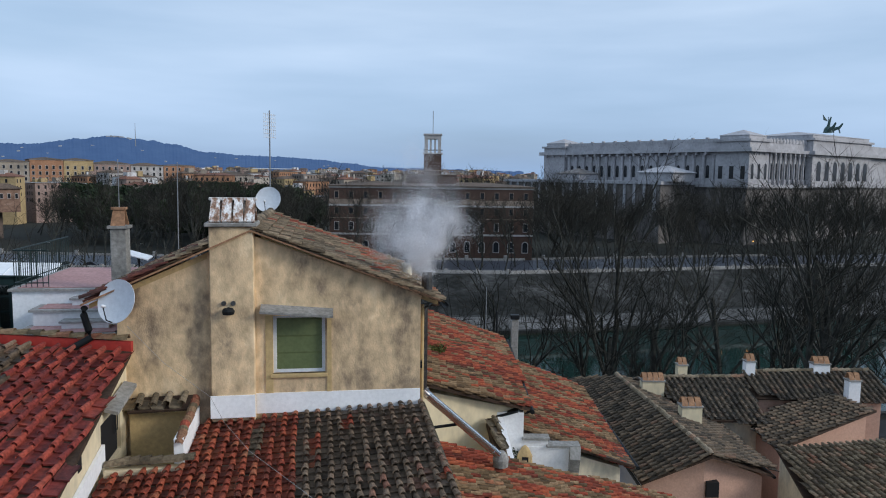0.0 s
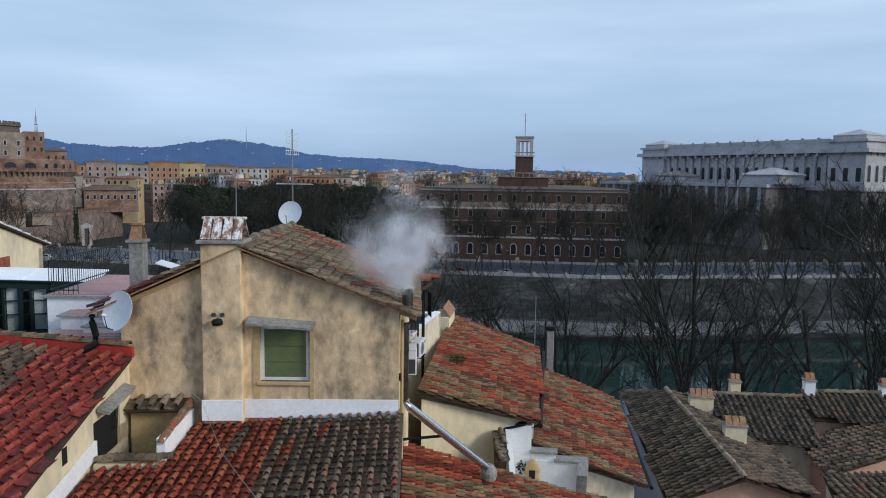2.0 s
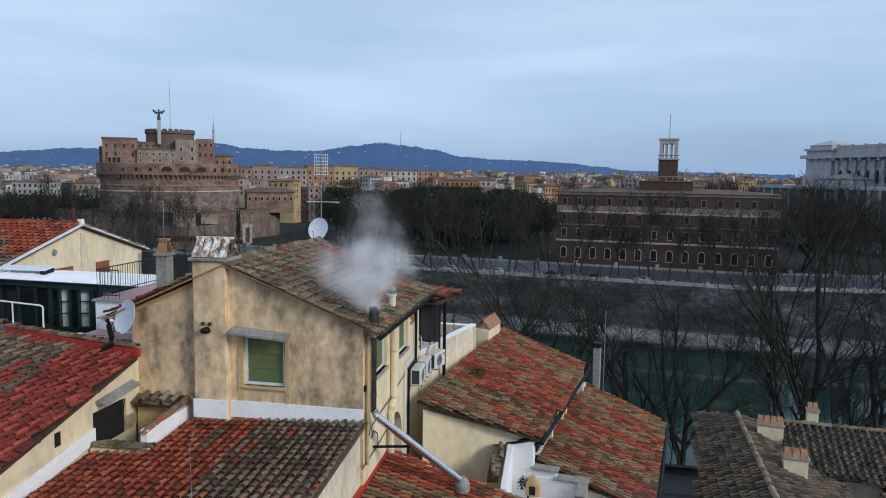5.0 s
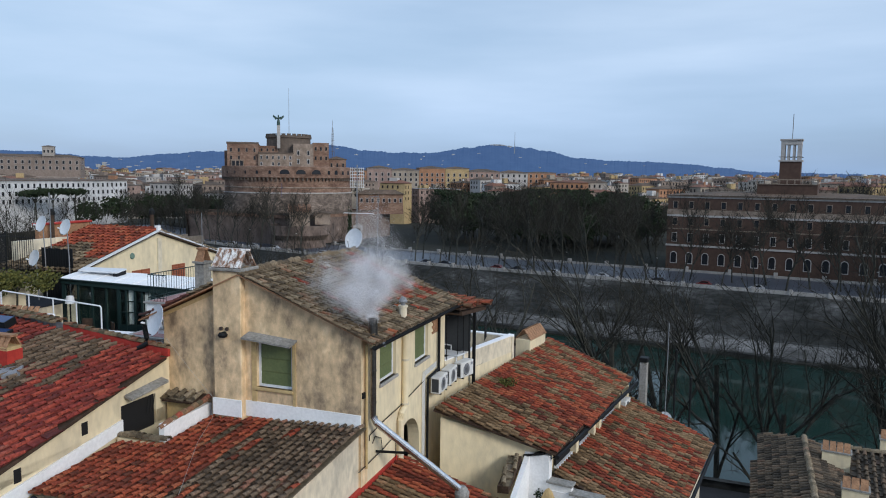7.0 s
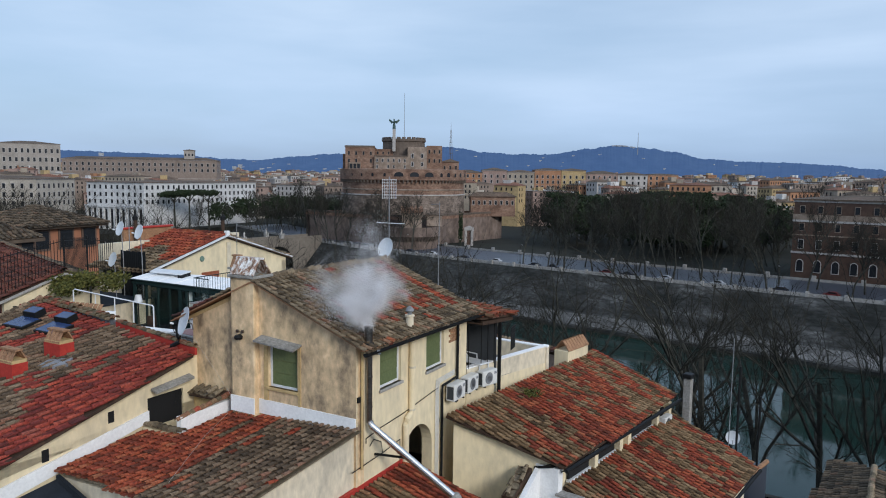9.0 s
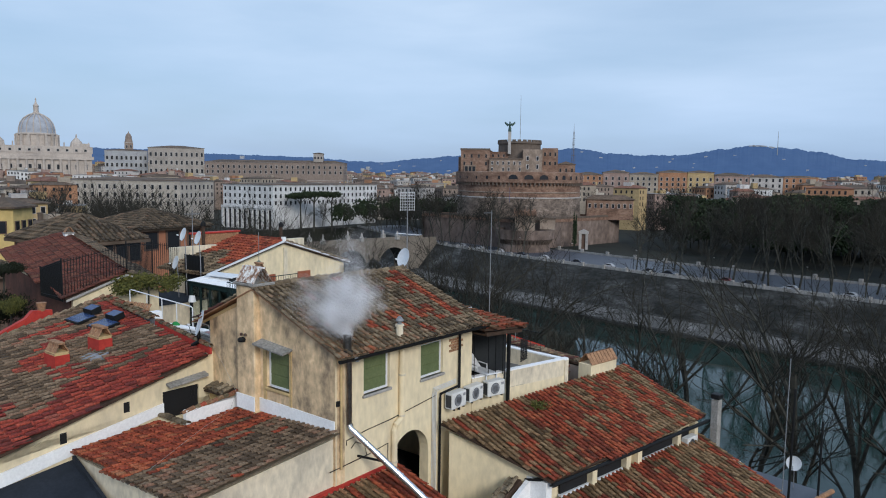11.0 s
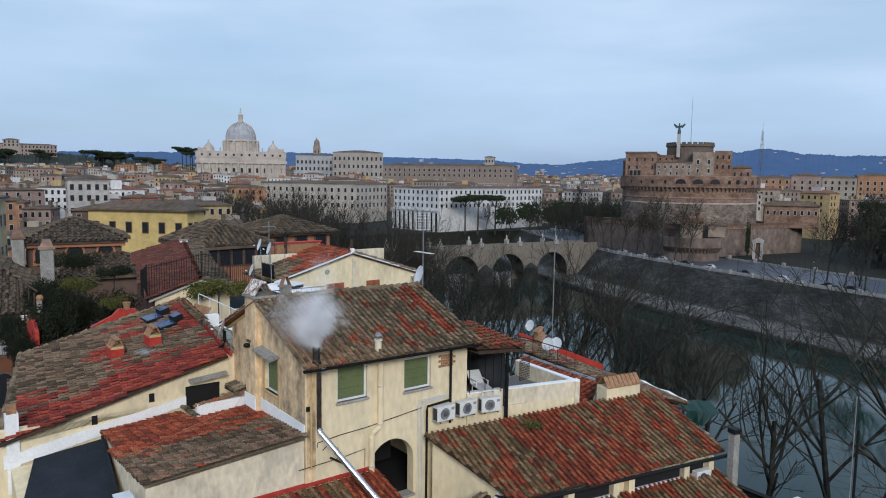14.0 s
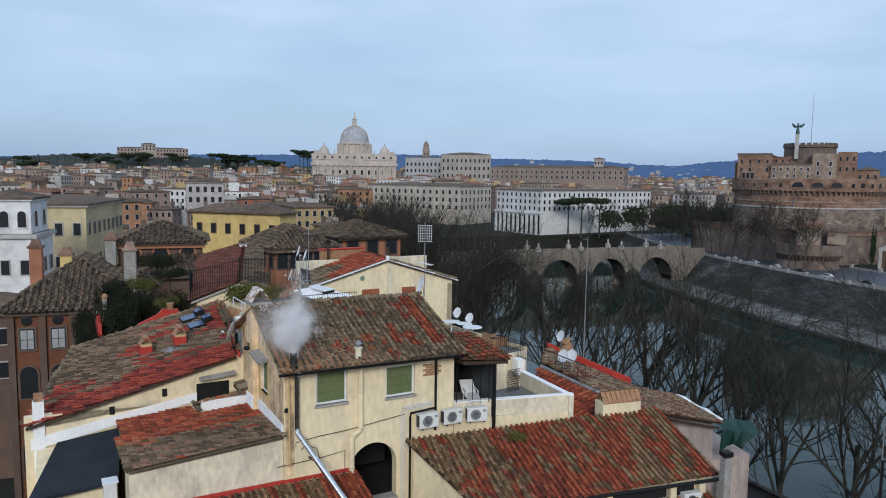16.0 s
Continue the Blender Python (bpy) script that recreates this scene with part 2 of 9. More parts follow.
def thing(name, m, label, category, group="", kind=""):
    ob = new(name)
    ob.empty_display_size = 0.2
    ob.matrix_basis = m
    return tagged(ob, label, category, group, kind)


def solid(name, bm, material, label, category, group="", kind="", m=None):
    """A thing or piece of the setting that is one mesh."""
    ob = part(name, bm, material, None, m=m)
    return tagged(ob, label, category, group, kind)


def box(x0, y0, z0, x1, y1, z1, bm=None, m=None, bevel=0.0):
    bm = bm or bmesh.new()
    c = [(x, y, z) for z in (z0, z1) for y in (y0, y1) for x in (x0, x1)]
    v = [bm.verts.new(m @ Vector(p) if m else p) for p in c]
    fs = [bm.faces.new([v[i] for i in q]) for q in ((0, 2, 3, 1), (4, 5, 7, 6), (0, 1, 5, 4), (1, 3, 7, 5), (3, 2, 6, 7), (2, 0, 4, 6))]
    if bevel:
        bmesh.ops.bevel(bm, geom=list({e for f in fs for e in f.edges}), offset=bevel, segments=1, affect="EDGES")
    return bm


def slab(pts, down, bm=None):
    """A flat polygon with thickness: pts on its upper face, down the offset of its lower face."""
    bm = bm or bmesh.new()
    d = Vector(down)
    a = [bm.verts.new(p) for p in pts]
    b = [bm.verts.new(Vector(p) + d) for p in pts]
    bm.faces.new(a)
    bm.faces.new(b[::-1])
    for i in range(len(a)):
        j = (i + 1) % len(a)
        bm.faces.new((a[i], b[i], b[j], a[j]))
    return bm


def tube(pts, r, bm=None, n=8, r1=None, cap=True):
    """A pipe along points, tapering from r to r1."""
    bm = bm or bmesh.new()
    pts = [Vector(p) for p in pts]
    r1 = r if r1 is None else r1
    rings = []
    for i, p in enumerate(pts):
        d = (pts[min(i + 1, len(pts) - 1)] - pts[max(i - 1, 0)]).normalized()
        s = d.cross(Vector((0, 0, 1)) if abs(d.z) < 0.95 else Vector((1, 0, 0))).normalized()
        u = s.cross(d)
        k = r + (r1 - r) * i / max(1, len(pts) - 1)
        rings.append([bm.verts.new(p + k * (math.cos(6.2832 * a / n) * s + math.sin(6.2832 * a / n) * u)) for a in range(n)])
    for a, b in zip(rings, rings[1:]):
        for i in range(n):
            bm.faces.new((a[i], a[(i + 1) % n], b[(i + 1) % n], b[i]))
    if cap and n > 2:
        bm.faces.new(rings[0][::-1])
        bm.faces.new(rings[-1])
    return bm


def lathe(profile, n=24, bm=None, m=None):
    """A turned form from (radius, height) pairs."""
    bm = bm or bmesh.new()
    rings = []
    for r, z in profile:
        rings.append([bm.verts.new((m or Matrix()) @ Vector((max(r, 0.001) * math.cos(6.2832 * a / n), max(r, 0.001) * math.sin(6.2832 * a / n), z))) for a in range(n)])
    for a, b in zip(rings, rings[1:]):
        for i in range(n):
            bm.faces.new((a[i], a[(i + 1) % n], b[(i + 1) % n], b[i]))
    bm.faces.new(rings[0][::-1])
    bm.faces.new(rings[-1])
    return bm


def wall(L, z0, z1, th, holes=(), bm=None, m=None):
    """A wall from 0 to L along x, its outer face at y = 0, th thick inwards, with openings (s0, s1, za, zb) through it."""
    bm = bm or bmesh.new()
    m = m or Matrix()
    xs = sorted({0, L, *[h[0] for h in holes], *[h[1] for h in holes]})
    zs = sorted({z0, z1, *[h[2] for h in holes], *[h[3] for h in holes]})

    def full(i, j):
        if not (0 <= i < len(xs) - 1 and 0 <= j < len(zs) - 1):
            return False
        x, z = (xs[i] + xs[i + 1]) / 2, (zs[j] + zs[j + 1]) / 2
        return not any(h[0] < x < h[1] and h[2] < z < h[3] for h in holes)

    def quad(*p):
        bm.faces.new([bm.verts.new(m @ Vector(q)) for q in p])

    for i in range(len(xs) - 1):
        for j in range(len(zs) - 1):
            if full(i, j):
                a, b, c, d = xs[i], xs[i + 1], zs[j], zs[j + 1]
                quad((a, 0, c), (b, 0, c), (b, 0, d), (a, 0, d))
                quad((a, th, c), (a, th, d), (b, th, d), (b, th, c))
                if not full(i - 1, j):
                    quad((a, 0, c), (a, 0, d), (a, th, d), (a, th, c))
                if not full(i + 1, j):
                    quad((b, 0, c), (b, th, c), (b, th, d), (b, 0, d))
                if not full(i, j - 1):
                    quad((a, 0, c), (a, th, c), (b, th, c), (b, 0, c))
                if not full(i, j + 1):
                    quad((a, 0, d), (b, 0, d), (b, th, d), (a, th, d))
    bmesh.ops.remove_doubles(bm, verts=bm.verts[:], dist=0.0005)
    return bm


# ---- clay tile roofs ----
def cover_mesh():
    n, v, f = 5, [], []
    for y, r, z in ((0.0, 0.068, 0.002), (0.46, 0.092, 0.030)):
        for i in range(n + 1):
            a = math.pi * i / n
            v.append((-r * math.cos(a), y, z + r * 0.98 * math.sin(a)))
    for i in range(n + 1):
        a = math.pi * i / n
        v.append((-0.074 * math.cos(a), 0.45, 0.030 + 0.068 * math.sin(a)))
    for i in range(n):
        f += [(i, i + 1, n + 2 + i, n + 1 + i), (n + 1 + i, n + 2 + i, 2 * n + 3 + i, 2 * n + 2 + i)]
    return v, f


def pan_mesh(p):
    w = p / 2 - 0.035
    v = [(-w, 0, -0.018), (w, 0, -0.018), (w, 0.46, 0.012), (-w, 0.46, 0.012), (-w, 0.46, -0.02), (w, 0.46, -0.02), (-w - 0.02, 0, 0.03), (-w - 0.02, 0.46, 0.05), (w + 0.02, 0, 0.03), (w + 0.02, 0.46, 0.05)]
    return v, [(0, 1, 2, 3), (3, 2, 5, 4), (6, 0, 3, 7), (1, 8, 9, 2)]


COVER = cover_mesh()
cover_data = {}


def inside(poly, x, y):
    c = False
    for (x0, y0), (x1, y1) in zip(poly, poly[1:] + poly[:1]):
        if (y0 > y) != (y1 > y) and x < (x1 - x0) * (y - y0) / (y1 - y0) + x0:
            c = not c
    return c


def join_copies(name, src, mats_, material):
    """Many copies of one small mesh joined into one mesh."""
    v0, f0 = np.array(src[0]), src[1]
    vs, fs = [], []
    for k, mm in enumerate(mats_):
        a = np.array(mm)
        vs.append(v0 @ a[:3, :3].T + a[:3, 3])
        fs += [tuple(i + k * len(v0) for i in q) for q in f0]
    me = bpy.data.meshes.new(name)
    me.from_pydata(np.concatenate(vs).tolist() if vs else [], [], fs)
    me.materials.append(material)
    return me


def tile_data(key):
    if key not in cover_data:
        cover_data[key] = bpy.data.meshes.new("roof_tile")
        cover_data[key].from_pydata(COVER[0], [], COVER[1])
        cover_data[key].materials.append(TILE[key, "object"])


def streaks(seed, share, across=2.2, along=0.45, jitter=0.5):
    """Patches of newer tiles that run down a roof in columns."""
    def at_(s, t):
        k = math.floor(s / 0.236)
        v = 0.6 * noise.noise((k * 0.2 * across, t * along, seed)) + 0.65 * noise.noise((k * 7.3, t * 0.5, seed + 5.0)) + jitter * noise.noise((k * 3.1, math.floor(t / 0.266) * 3.7, seed + 9.0))
        return v > share
    return at_


def tiled(parent, name, corners, key, pitch=0.315, course=0.355, singly=lambda s, t: True, seed=1, deck=0.09, deck_mat=None, other="", where=None, size=1.0, slim=1.0):
    """A roof plane of pans and covers. corners: its outline, first the upper edge from end to end, then round; the tiles run down from the upper edge. Tiles for which where(s, t) holds take the clay named by other."""
    rng = random.Random(seed)
    pitch, course = pitch * size, course * size
    c = [Vector(p) for p in corners]
    ax = (c[1] - c[0]).normalized()
    nz = None
    for p in c[2:]:
        k = ax.cross(p - c[0])
        if k.length > 0.3:
            nz = k.normalized()
            break
    if nz.z < 0:
        nz = -nz
    dn = ax.cross(nz)
    if dn.z > 0:
        dn = -dn
    ax = dn.cross(nz)
    flat = [((p - c[0]).dot(ax), (p - c[0]).dot(dn)) for p in c]
    s0, s1 = min(p[0] for p in flat), max(p[0] for p in flat)
    t1 = max(p[1] for p in flat)
    t0 = min(p[1] for p in flat)
    up = nz * 0.03
    deck_ob = part(name + "_deck", slab(c, -nz * deck), deck_mat or M["wood_dark"], parent)
    base = Matrix((ax, dn, nz)).transposed().to_4x4()
    many, pans, count = {key: []}, {key: []}, 0
    if other:
        many[other], pans[other] = [], []
    for q in many:
        tile_data(q)
    cols = int((s1 - s0) / pitch) + 1
    rows = int((t1 - t0) / course) + 1
    for j in range(rows):
        for i in range(cols):
            s, t = s0 + (i + 0.5) * pitch, t0 + j * course
            wob = 0.012 * math.sin(1.7 * i + 0.3 * j) + rng.uniform(-0.01, 0.01)
            for kind in (0, 1):
                ss = s + wob + (pitch / 2 if kind else 0)
                if not inside(flat, ss, t + course * 0.5):
                    continue
                p = c[0] + ax * ss + dn * (t + rng.uniform(-0.015, 0.015)) + nz * (rng.uniform(0.0, 0.012) + (0.05 if not kind else 0.0))
                k = rng.uniform(0.93, 1.06)
                mm = Matrix.Translation(p) @ base @ pose(0, 0, 0, 3.6 + rng.uniform(-1.6, 2.2), rng.uniform(-5, 5), rng.uniform(-4.5, 4.5)) @ Matrix.Diagonal((k * size * (1.0 if kind else slim), size, k * size * (1.0 if kind else 0.5 + 0.5 * slim), 1))
                clay = other if other and where(abs(ss), t) else key
                if kind:
                    pans[clay].append(mm)
                elif count < 240 and singly(ss, t):
                    count += 1
                    ob = new("roof_tile", cover_data[clay])
                    ob.parent, ob.matrix_basis = parent, mm
                else:
                    many[clay].append(mm)
    for q in many:
        if many[q]:
            tagged(part("tile_field", join_copies("tile_field", COVER, many[q], TILE[q, "island"]), None, parent), kind="stuff")
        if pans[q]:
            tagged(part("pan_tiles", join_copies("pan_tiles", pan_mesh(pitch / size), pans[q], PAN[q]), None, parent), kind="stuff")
    return deck_ob


def ridge_row(parent, a, b, key, step=0.36, seed=3, r=1.5, singly=True):
    """Ridge tiles laid end to end from a to b."""
    rng = random.Random(seed)
    a, b = Vector(a), Vector(b)
    d = (b - a).normalized()
    s = d.cross(Vector((0, 0, 1))).normalized()
    base = Matrix((s, d, s.cross(d))).transposed().to_4x4()
    n = int((b - a).length / step)
    tile_data(key)
    for i in range(n):
        ob = new("ridge_tile", cover_data[key])
        ob.parent = parent
        ob.matrix_basis = Matrix.Translation(a + d * (i * step) + Vector((0, 0, rng.uniform(-0.01, 0.015)))) @ base @ pose(0, 0, 0, rng.uniform(-2, 2), rng.uniform(-4, 4), rng.uniform(-3, 3)) @ Matrix.Diagonal((r, 1, r, 1))


def sat_dish(name, foot, at_, target, r, label, mast=True):
    """A satellite dish: a shallow bowl with its arm, horn and mast."""
    t = thing(name, Matrix.Translation(foot), label, "satellite dish", "satellite dishes")
    rel = Vector(at_) - Vector(foot)
    ori = Vector(target).to_track_quat("Z", "Y").to_matrix().to_4x4()
    mm = Matrix.Translation(rel) @ ori
    prof = [(r * k, 0.16 * r * k * k) for k in (0.02, 0.25, 0.5, 0.75, 0.95, 1.0)]
    prof += [(r * 1.0, 0.16 * r - 0.012), (r * 0.5, 0.04 * r - 0.014), (r * 0.05, -0.014)]
    part("bowl", lathe(prof, 28, m=mm), M["dish"], t)
    arm = part("arm", tube([mm @ Vector((0, -r * 0.95, 0.14 * r)), mm @ Vector((0, -r * 0.9, 0.5 * r)), mm @ Vector((0, -r * 0.35, 0.85 * r))], 0.014, n=6), M["iron"], t)
    part("horn", lathe([(0.03, -0.05), (0.035, 0.02), (0.02, 0.06)], 10, m=mm @ Matrix.Translation((0, -r * 0.32, 0.85 * r))), M["frame_white"], arm)
    if mast:
        back = mm @ Vector((0, 0, -0.03))
        part("mast", tube([(0, 0, 0), (back.x * 0.2, back.y * 0.2, back.z * 0.6), back], 0.022, n=8), M["lead"], t)
    return t


HOUSE = pose(-0.49, 16.5, 0, 0, 0, 10)


def local(m, p):
    return m.inverted() @ Vector(p)


# ---- ground, river and banks ----
def bend(x, y=0.0):
    """How far the river banks shift: east the whole stream turns, west the far bank draws back."""
    if x > 20:
        return 0.26 * (x - 20)
    if 40 < y < 80:
        near = ((20, 0), (-60, -10), (-110, -16), (-150, -16), (-180, -12), (-210, -5), (-240, 0), (-5000, 0))
        for (xa, ya), (xb, yb) in zip(near, near[1:]):
            if xb <= x <= xa:
                return ya + (yb - ya) * (xa - x) / (xa - xb)
    return 0.0009 * (x + 110) ** 2 * min(1.0, max(0.0, (y - 80) / 90)) if x < -110 else 0.0


NEAR_BANK, FAR_WATER, FAR_QUAY, FAR_ROAD = 74.0, 179.0, 194.0, 205.0
STATIONS = [-330, -300, -270, -240, -210, -180, -150, -110, -60, 20, 70, 120, 250, 500, 1200]


def strip(profile, stations=STATIONS, bm=None):
    """A band along the river: profile of (y, z) pairs, bent with the stream."""
    bm = bm or bmesh.new()
    rows = [[bm.verts.new((x, y + bend(x, y) * (1 if abs(y) < 1500 else 0), z)) for y, z in profile] for x in stations]
    for a, b in zip(rows, rows[1:]):
        for i in range(len(profile) - 1):
            bm.faces.new((a[i], b[i], b[i + 1], a[i + 1]))
    return bm


g = strip([(-4500, 0), (50, 0), (NEAR_BANK, 0), (NEAR_BANK + 1, -9.5), (NEAR_BANK + 5.5, -11.3), (NEAR_BANK + 5.9, -15), (FAR_WATER - 1, -15), (FAR_WATER, -11.0), (FAR_QUAY, -10.0), (FAR_ROAD, 0), (420, 0), (4500, 0)])
for q in (((-4800, -4500), (-330, -4500), (-330, 74), (-4800, 74)), ((-4800, 74), (-330, 74), (-330, 208), (-4800, 208)), ((-4800, 208), (-330, 208), (-330, 4500), (-4800, 4500))):
    g.faces.new([g.verts.new((x, y, 0)) for x, y in q])
for q in (((1200, -4500), (4800, -4500), (4800, 4500), (1200, 4500)),):
    g.faces.new([g.verts.new((x, y, 0)) for x, y in q])
slab([(-329.5, 74, 0), (-329.5, 252, 0), (-330.5, 252, 0), (-330.5, 74, 0)], (0, 0, -15), g)
solid("ground", g, M["ground"], "bare winter ground of the city and river park", "ground", kind="structure")
solid("water", strip([(NEAR_BANK + 4, -12), (FAR_WATER + 0.5, -12)]), M["water"], "dark green river water reflecting the sky", "river", kind="structure")
solid("quay", strip([(FAR_WATER - 0.3, -11.6), (FAR_WATER - 0.1, -10.9), (FAR_QUAY, -9.9), (FAR_QUAY + 0.2, -9.7), (FAR_ROAD - 0.8, 0.05), (FAR_ROAD - 0.4, 0.05)]), M["quay"], "pale stone quay and sloping embankment", "embankment", kind="structure")
solid("quay_path", strip([(FAR_WATER + 1.2, -10.77), (FAR_WATER + 12.5, -9.97)]), M["towpath"], "pale paved towpath on the far quay", "path", kind="structure")
solid("embankment_wall", strip([(NEAR_BANK - 0.3, 0.9), (NEAR_BANK + 0.4, 0.9), (NEAR_BANK + 1.2, -9.3)]), M["quay"], "stone river wall of the near bank", "embankment", kind="structure")
solid("road_far", strip([(FAR_ROAD + 3, 0.01), (FAR_ROAD + 33, 0.01)]), M["asphalt"], "asphalt riverside road on the far bank, sky reflection tinted in", "road", kind="structure")
solid("pavement_far", strip([(FAR_ROAD - 0.4, 0.14), (FAR_ROAD + 3, 0.14), (FAR_ROAD + 3, 0.0)]), M["paving"], "stone pavement along the far parapet", "pavement", kind="structure")
solid("road", strip([(57, 0.01), (69, 0.01)]), M["near_asphalt"], "asphalt riverside road on the near bank", "road", kind="structure")
solid("pavement", strip([(69, 0.0), (69, 0.15), (NEAR_BANK - 0.3, 0.15)]), M["near_asphalt"], "pavement along the near river wall", "pavement", kind="structure")
pb = bmesh.new()
for i in range(len(STATIONS) - 1):
    xa, xb = STATIONS[i], STATIONS[i + 1]
    ya, yb = FAR_ROAD - 0.3 + bend(xa, FAR_ROAD), FAR_ROAD - 0.3 + bend(xb, FAR_ROAD)
    slab([(xa, ya, 1.05), (xb, yb, 1.05), (xb, yb + 0.45, 1.05), (xa, ya + 0.45, 1.05)], (0, 0, -1.1), pb)
parapet = solid("parapet", pb, M["stone"], "long white stone parapet with piers", "parapet", kind="structure")
kb = strip([(FAR_ROAD + 33, 0.0), (FAR_ROAD + 33, 0.75), (FAR_ROAD + 33.5, 0.75), (FAR_ROAD + 33.5, 0.0)], [-176, -150, -110, -60, 20, 70, 120])
kerb_wall = solid("park_wall", kb, M["stone"], "low pale stone wall along the fortress park", "wall", kind="structure")
pier_me = mesh_of(box(-0.45, -0.4, 0, 0.45, 0.4, 1.5, bevel=0.05), "pier")
pier_me.materials.append(M["stone"])
for x in range(-260, 170, 9):
    part("pier", pier_me, None, parent=parapet, m=pose(x, FAR_ROAD - 0.1 + bend(x, FAR_ROAD), 0))
for x in range(-174, 100, 13):
    part("pier", pier_me, None, parent=kerb_wall, m=pose(x, FAR_ROAD + 33.2 + bend(x, FAR_ROAD + 33), 0, 0, 0, 3) @ Matrix.Diagonal((1.3, 1.2, 1.15, 1)))

# ---- the main house ----
house = thing("house", HOUSE, "ochre rendered old house with a clay tiled gable roof", "house")
FLUE = (0.17, 0.2)
GABLE = pose(-6.66, 0, 0, 0, 0, -1.2) @ pose(6.66, 0, 0)
part("wall", wall(6.64, 0, 25.2, 0.4, [(3.3, 4.46, 23.5, 24.82)]), M["ochre"], house, "stained ochre render", m=GABLE @ pose(-6.66, 0, 0))
part("gable", slab([(-6.66, 0, 25.2), (0, 0, 25.2), (0, 0, 25.27), (-3.8, 0, 26.64), (-6.66, 0, 25.42)], (0, 0.4, 0)), M["ochre"], house, "stained ochre render", m=GABLE)
E_WALL = pose(-0.02, -0.115, 0, 0, 0, 90)
eb = wall(7.065, 0, 25.12, 0.4, [(1.215, 2.435, 23.6, 24.86), (4.035, 5.275, 23.5, 24.72), (2.545, 4.495, 19.45, 21.8)], m=E_WALL)
for side in (0, 1):
    pts = [(2.43, 21.8), (2.43, 20.825)] if side == 0 else [(4.38, 21.8), (4.38, 20.825)]
    for k in range(1, 9):
        a = math.pi * k / 16
        pts.append((3.405 - 0.975 * math.cos(a) if side == 0 else 3.405 + 0.975 * math.cos(a), 20.825 + 0.975 * math.sin(a)))
    slab([(-0.02, p[0], p[1]) for p in pts], (-0.4, 0, 0), eb)
part("wall", eb, M["cream"], house, "cream painted render")
part("wall", wall(6.95, 0, 25.3, 0.4, m=pose(-6.66, 6.95, 0, 0, 0, -90)), M["ochre"], house)
part("wall", wall(5.8, 0, 25.1, 0.4, m=pose(-0.42, 6.95, 0, 0, 0, 180)), M["cream"], house)
# room faces painted near-black in place of interior shade
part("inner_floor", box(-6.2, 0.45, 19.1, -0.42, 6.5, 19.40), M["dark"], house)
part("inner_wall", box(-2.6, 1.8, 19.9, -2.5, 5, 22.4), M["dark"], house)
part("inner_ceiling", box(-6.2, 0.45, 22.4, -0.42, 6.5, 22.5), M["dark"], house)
part("base_band", box(-3.74, -0.035, 22.6, -0.022, 0.0, 23.06), M["white"], house, "white painted base band", m=GABLE)
part("base_band", box(-4.7, -0.325, 22.6, -3.74, -0.28, 23.1), M["white"], house)
part("pilaster", box(-3.74, -0.06, 23.03, -3.52, 0.0, 26.55), M["ochre_clean"], house, "bright ochre strip")
part("pilaster", box(-3.52, -0.03, 23.05, -3.36, 0.0, 25.0), M["ochre_clean"], house, m=GABLE)
part("pilaster", box(-2.16, -0.03, 23.05, -2.06, 0.0, 24.9), M["ochre_clean"], house, m=GABLE)
tiled(house, "roof_east", [(-3.8, -0.32, 26.78), (-3.8, 7.35, 26.70), (0.42, 7.3, 25.02), (0.42, -0.38, 25.16)], "brown", singly=lambda s, t: t > 0.9, seed=11, size=0.75, deck=0.035, deck_mat=M["terracotta"], other="brick", where=lambda s, t, f=streaks(7.9, 0.38, 2.0, 0.5): (6.45 < s < 7.0 and t < 3.6) or f(s, t))
tiled(house, "roof_west", [(-3.8, 7.35, 26.70), (-3.8, -0.32, 26.78), (-7.3, -0.35, 25.2), (-7.3, 7.3, 25.12)], "brown", singly=lambda s, t: s > 3.6, seed=12, size=0.75, deck=0.035, deck_mat=M["terracotta"], other="maroon", where=streaks(1.2, 0.2))
ridge_row(house, (-3.8, -0.3, 26.80), (-3.8, 7.4, 26.72), "brown")
part("verge_board", slab([(-3.6, -0.04, 26.62), (0.4, -0.04, 25.1), (0.4, -0.04, 25.0), (-3.6, -0.04, 26.46)], (0, 0.04, 0)), M["ochre_clean"], house)
part("verge_board", slab([(-4.7, -0.04, 26.28), (-7.2, -0.04, 25.16), (-7.2, -0.04, 25.06), (-4.7, -0.04, 26.14)], (0, 0.04, 0)), M["ochre_clean"], house)
gt = bmesh.new()
gp_ = [(0.085 * k_ * math.cos(math.pi * k / 6), 0.03 - 0.085 * k_ * math.sin(math.pi * k / 6)) for k_, r_ in ((1.0, range(7)), (0.92, range(6, -1, -1))) for k in r_]
ge = [[gt.verts.new((0.5 - a_, y_, 25.05 + b_ + dz_)) for a_, b_ in gp_] for y_, dz_ in ((-0.42, 0.0), (7.25, -0.1))]
for k in range(len(gp_)):
    j = (k + 1) % len(gp_)
    gt.faces.new((ge[0][k], ge[0][j], ge[1][j], ge[1][k]))
for q in ge:
    gt.faces.new(q)
part("gutter", gt, M["iron"], house, "dark metal gutter")
# wall run of the steaming flue, up to the roof edge
part("downpipe", tube([(0.46, 0.32, 25.0), (0.13, 0.32, 24.85), (0.13, 0.32, 22.85)], 0.085, n=12), M["zinc_dark"], house, "dull steel flue pipe on the house wall")
for z in (24.2, 23.3):
    part("pipe_clip", lathe([(0.095, 0), (0.095, 0.05)], 12, m=pose(0.13, 0.32, z)), M["zinc_dark"], house)
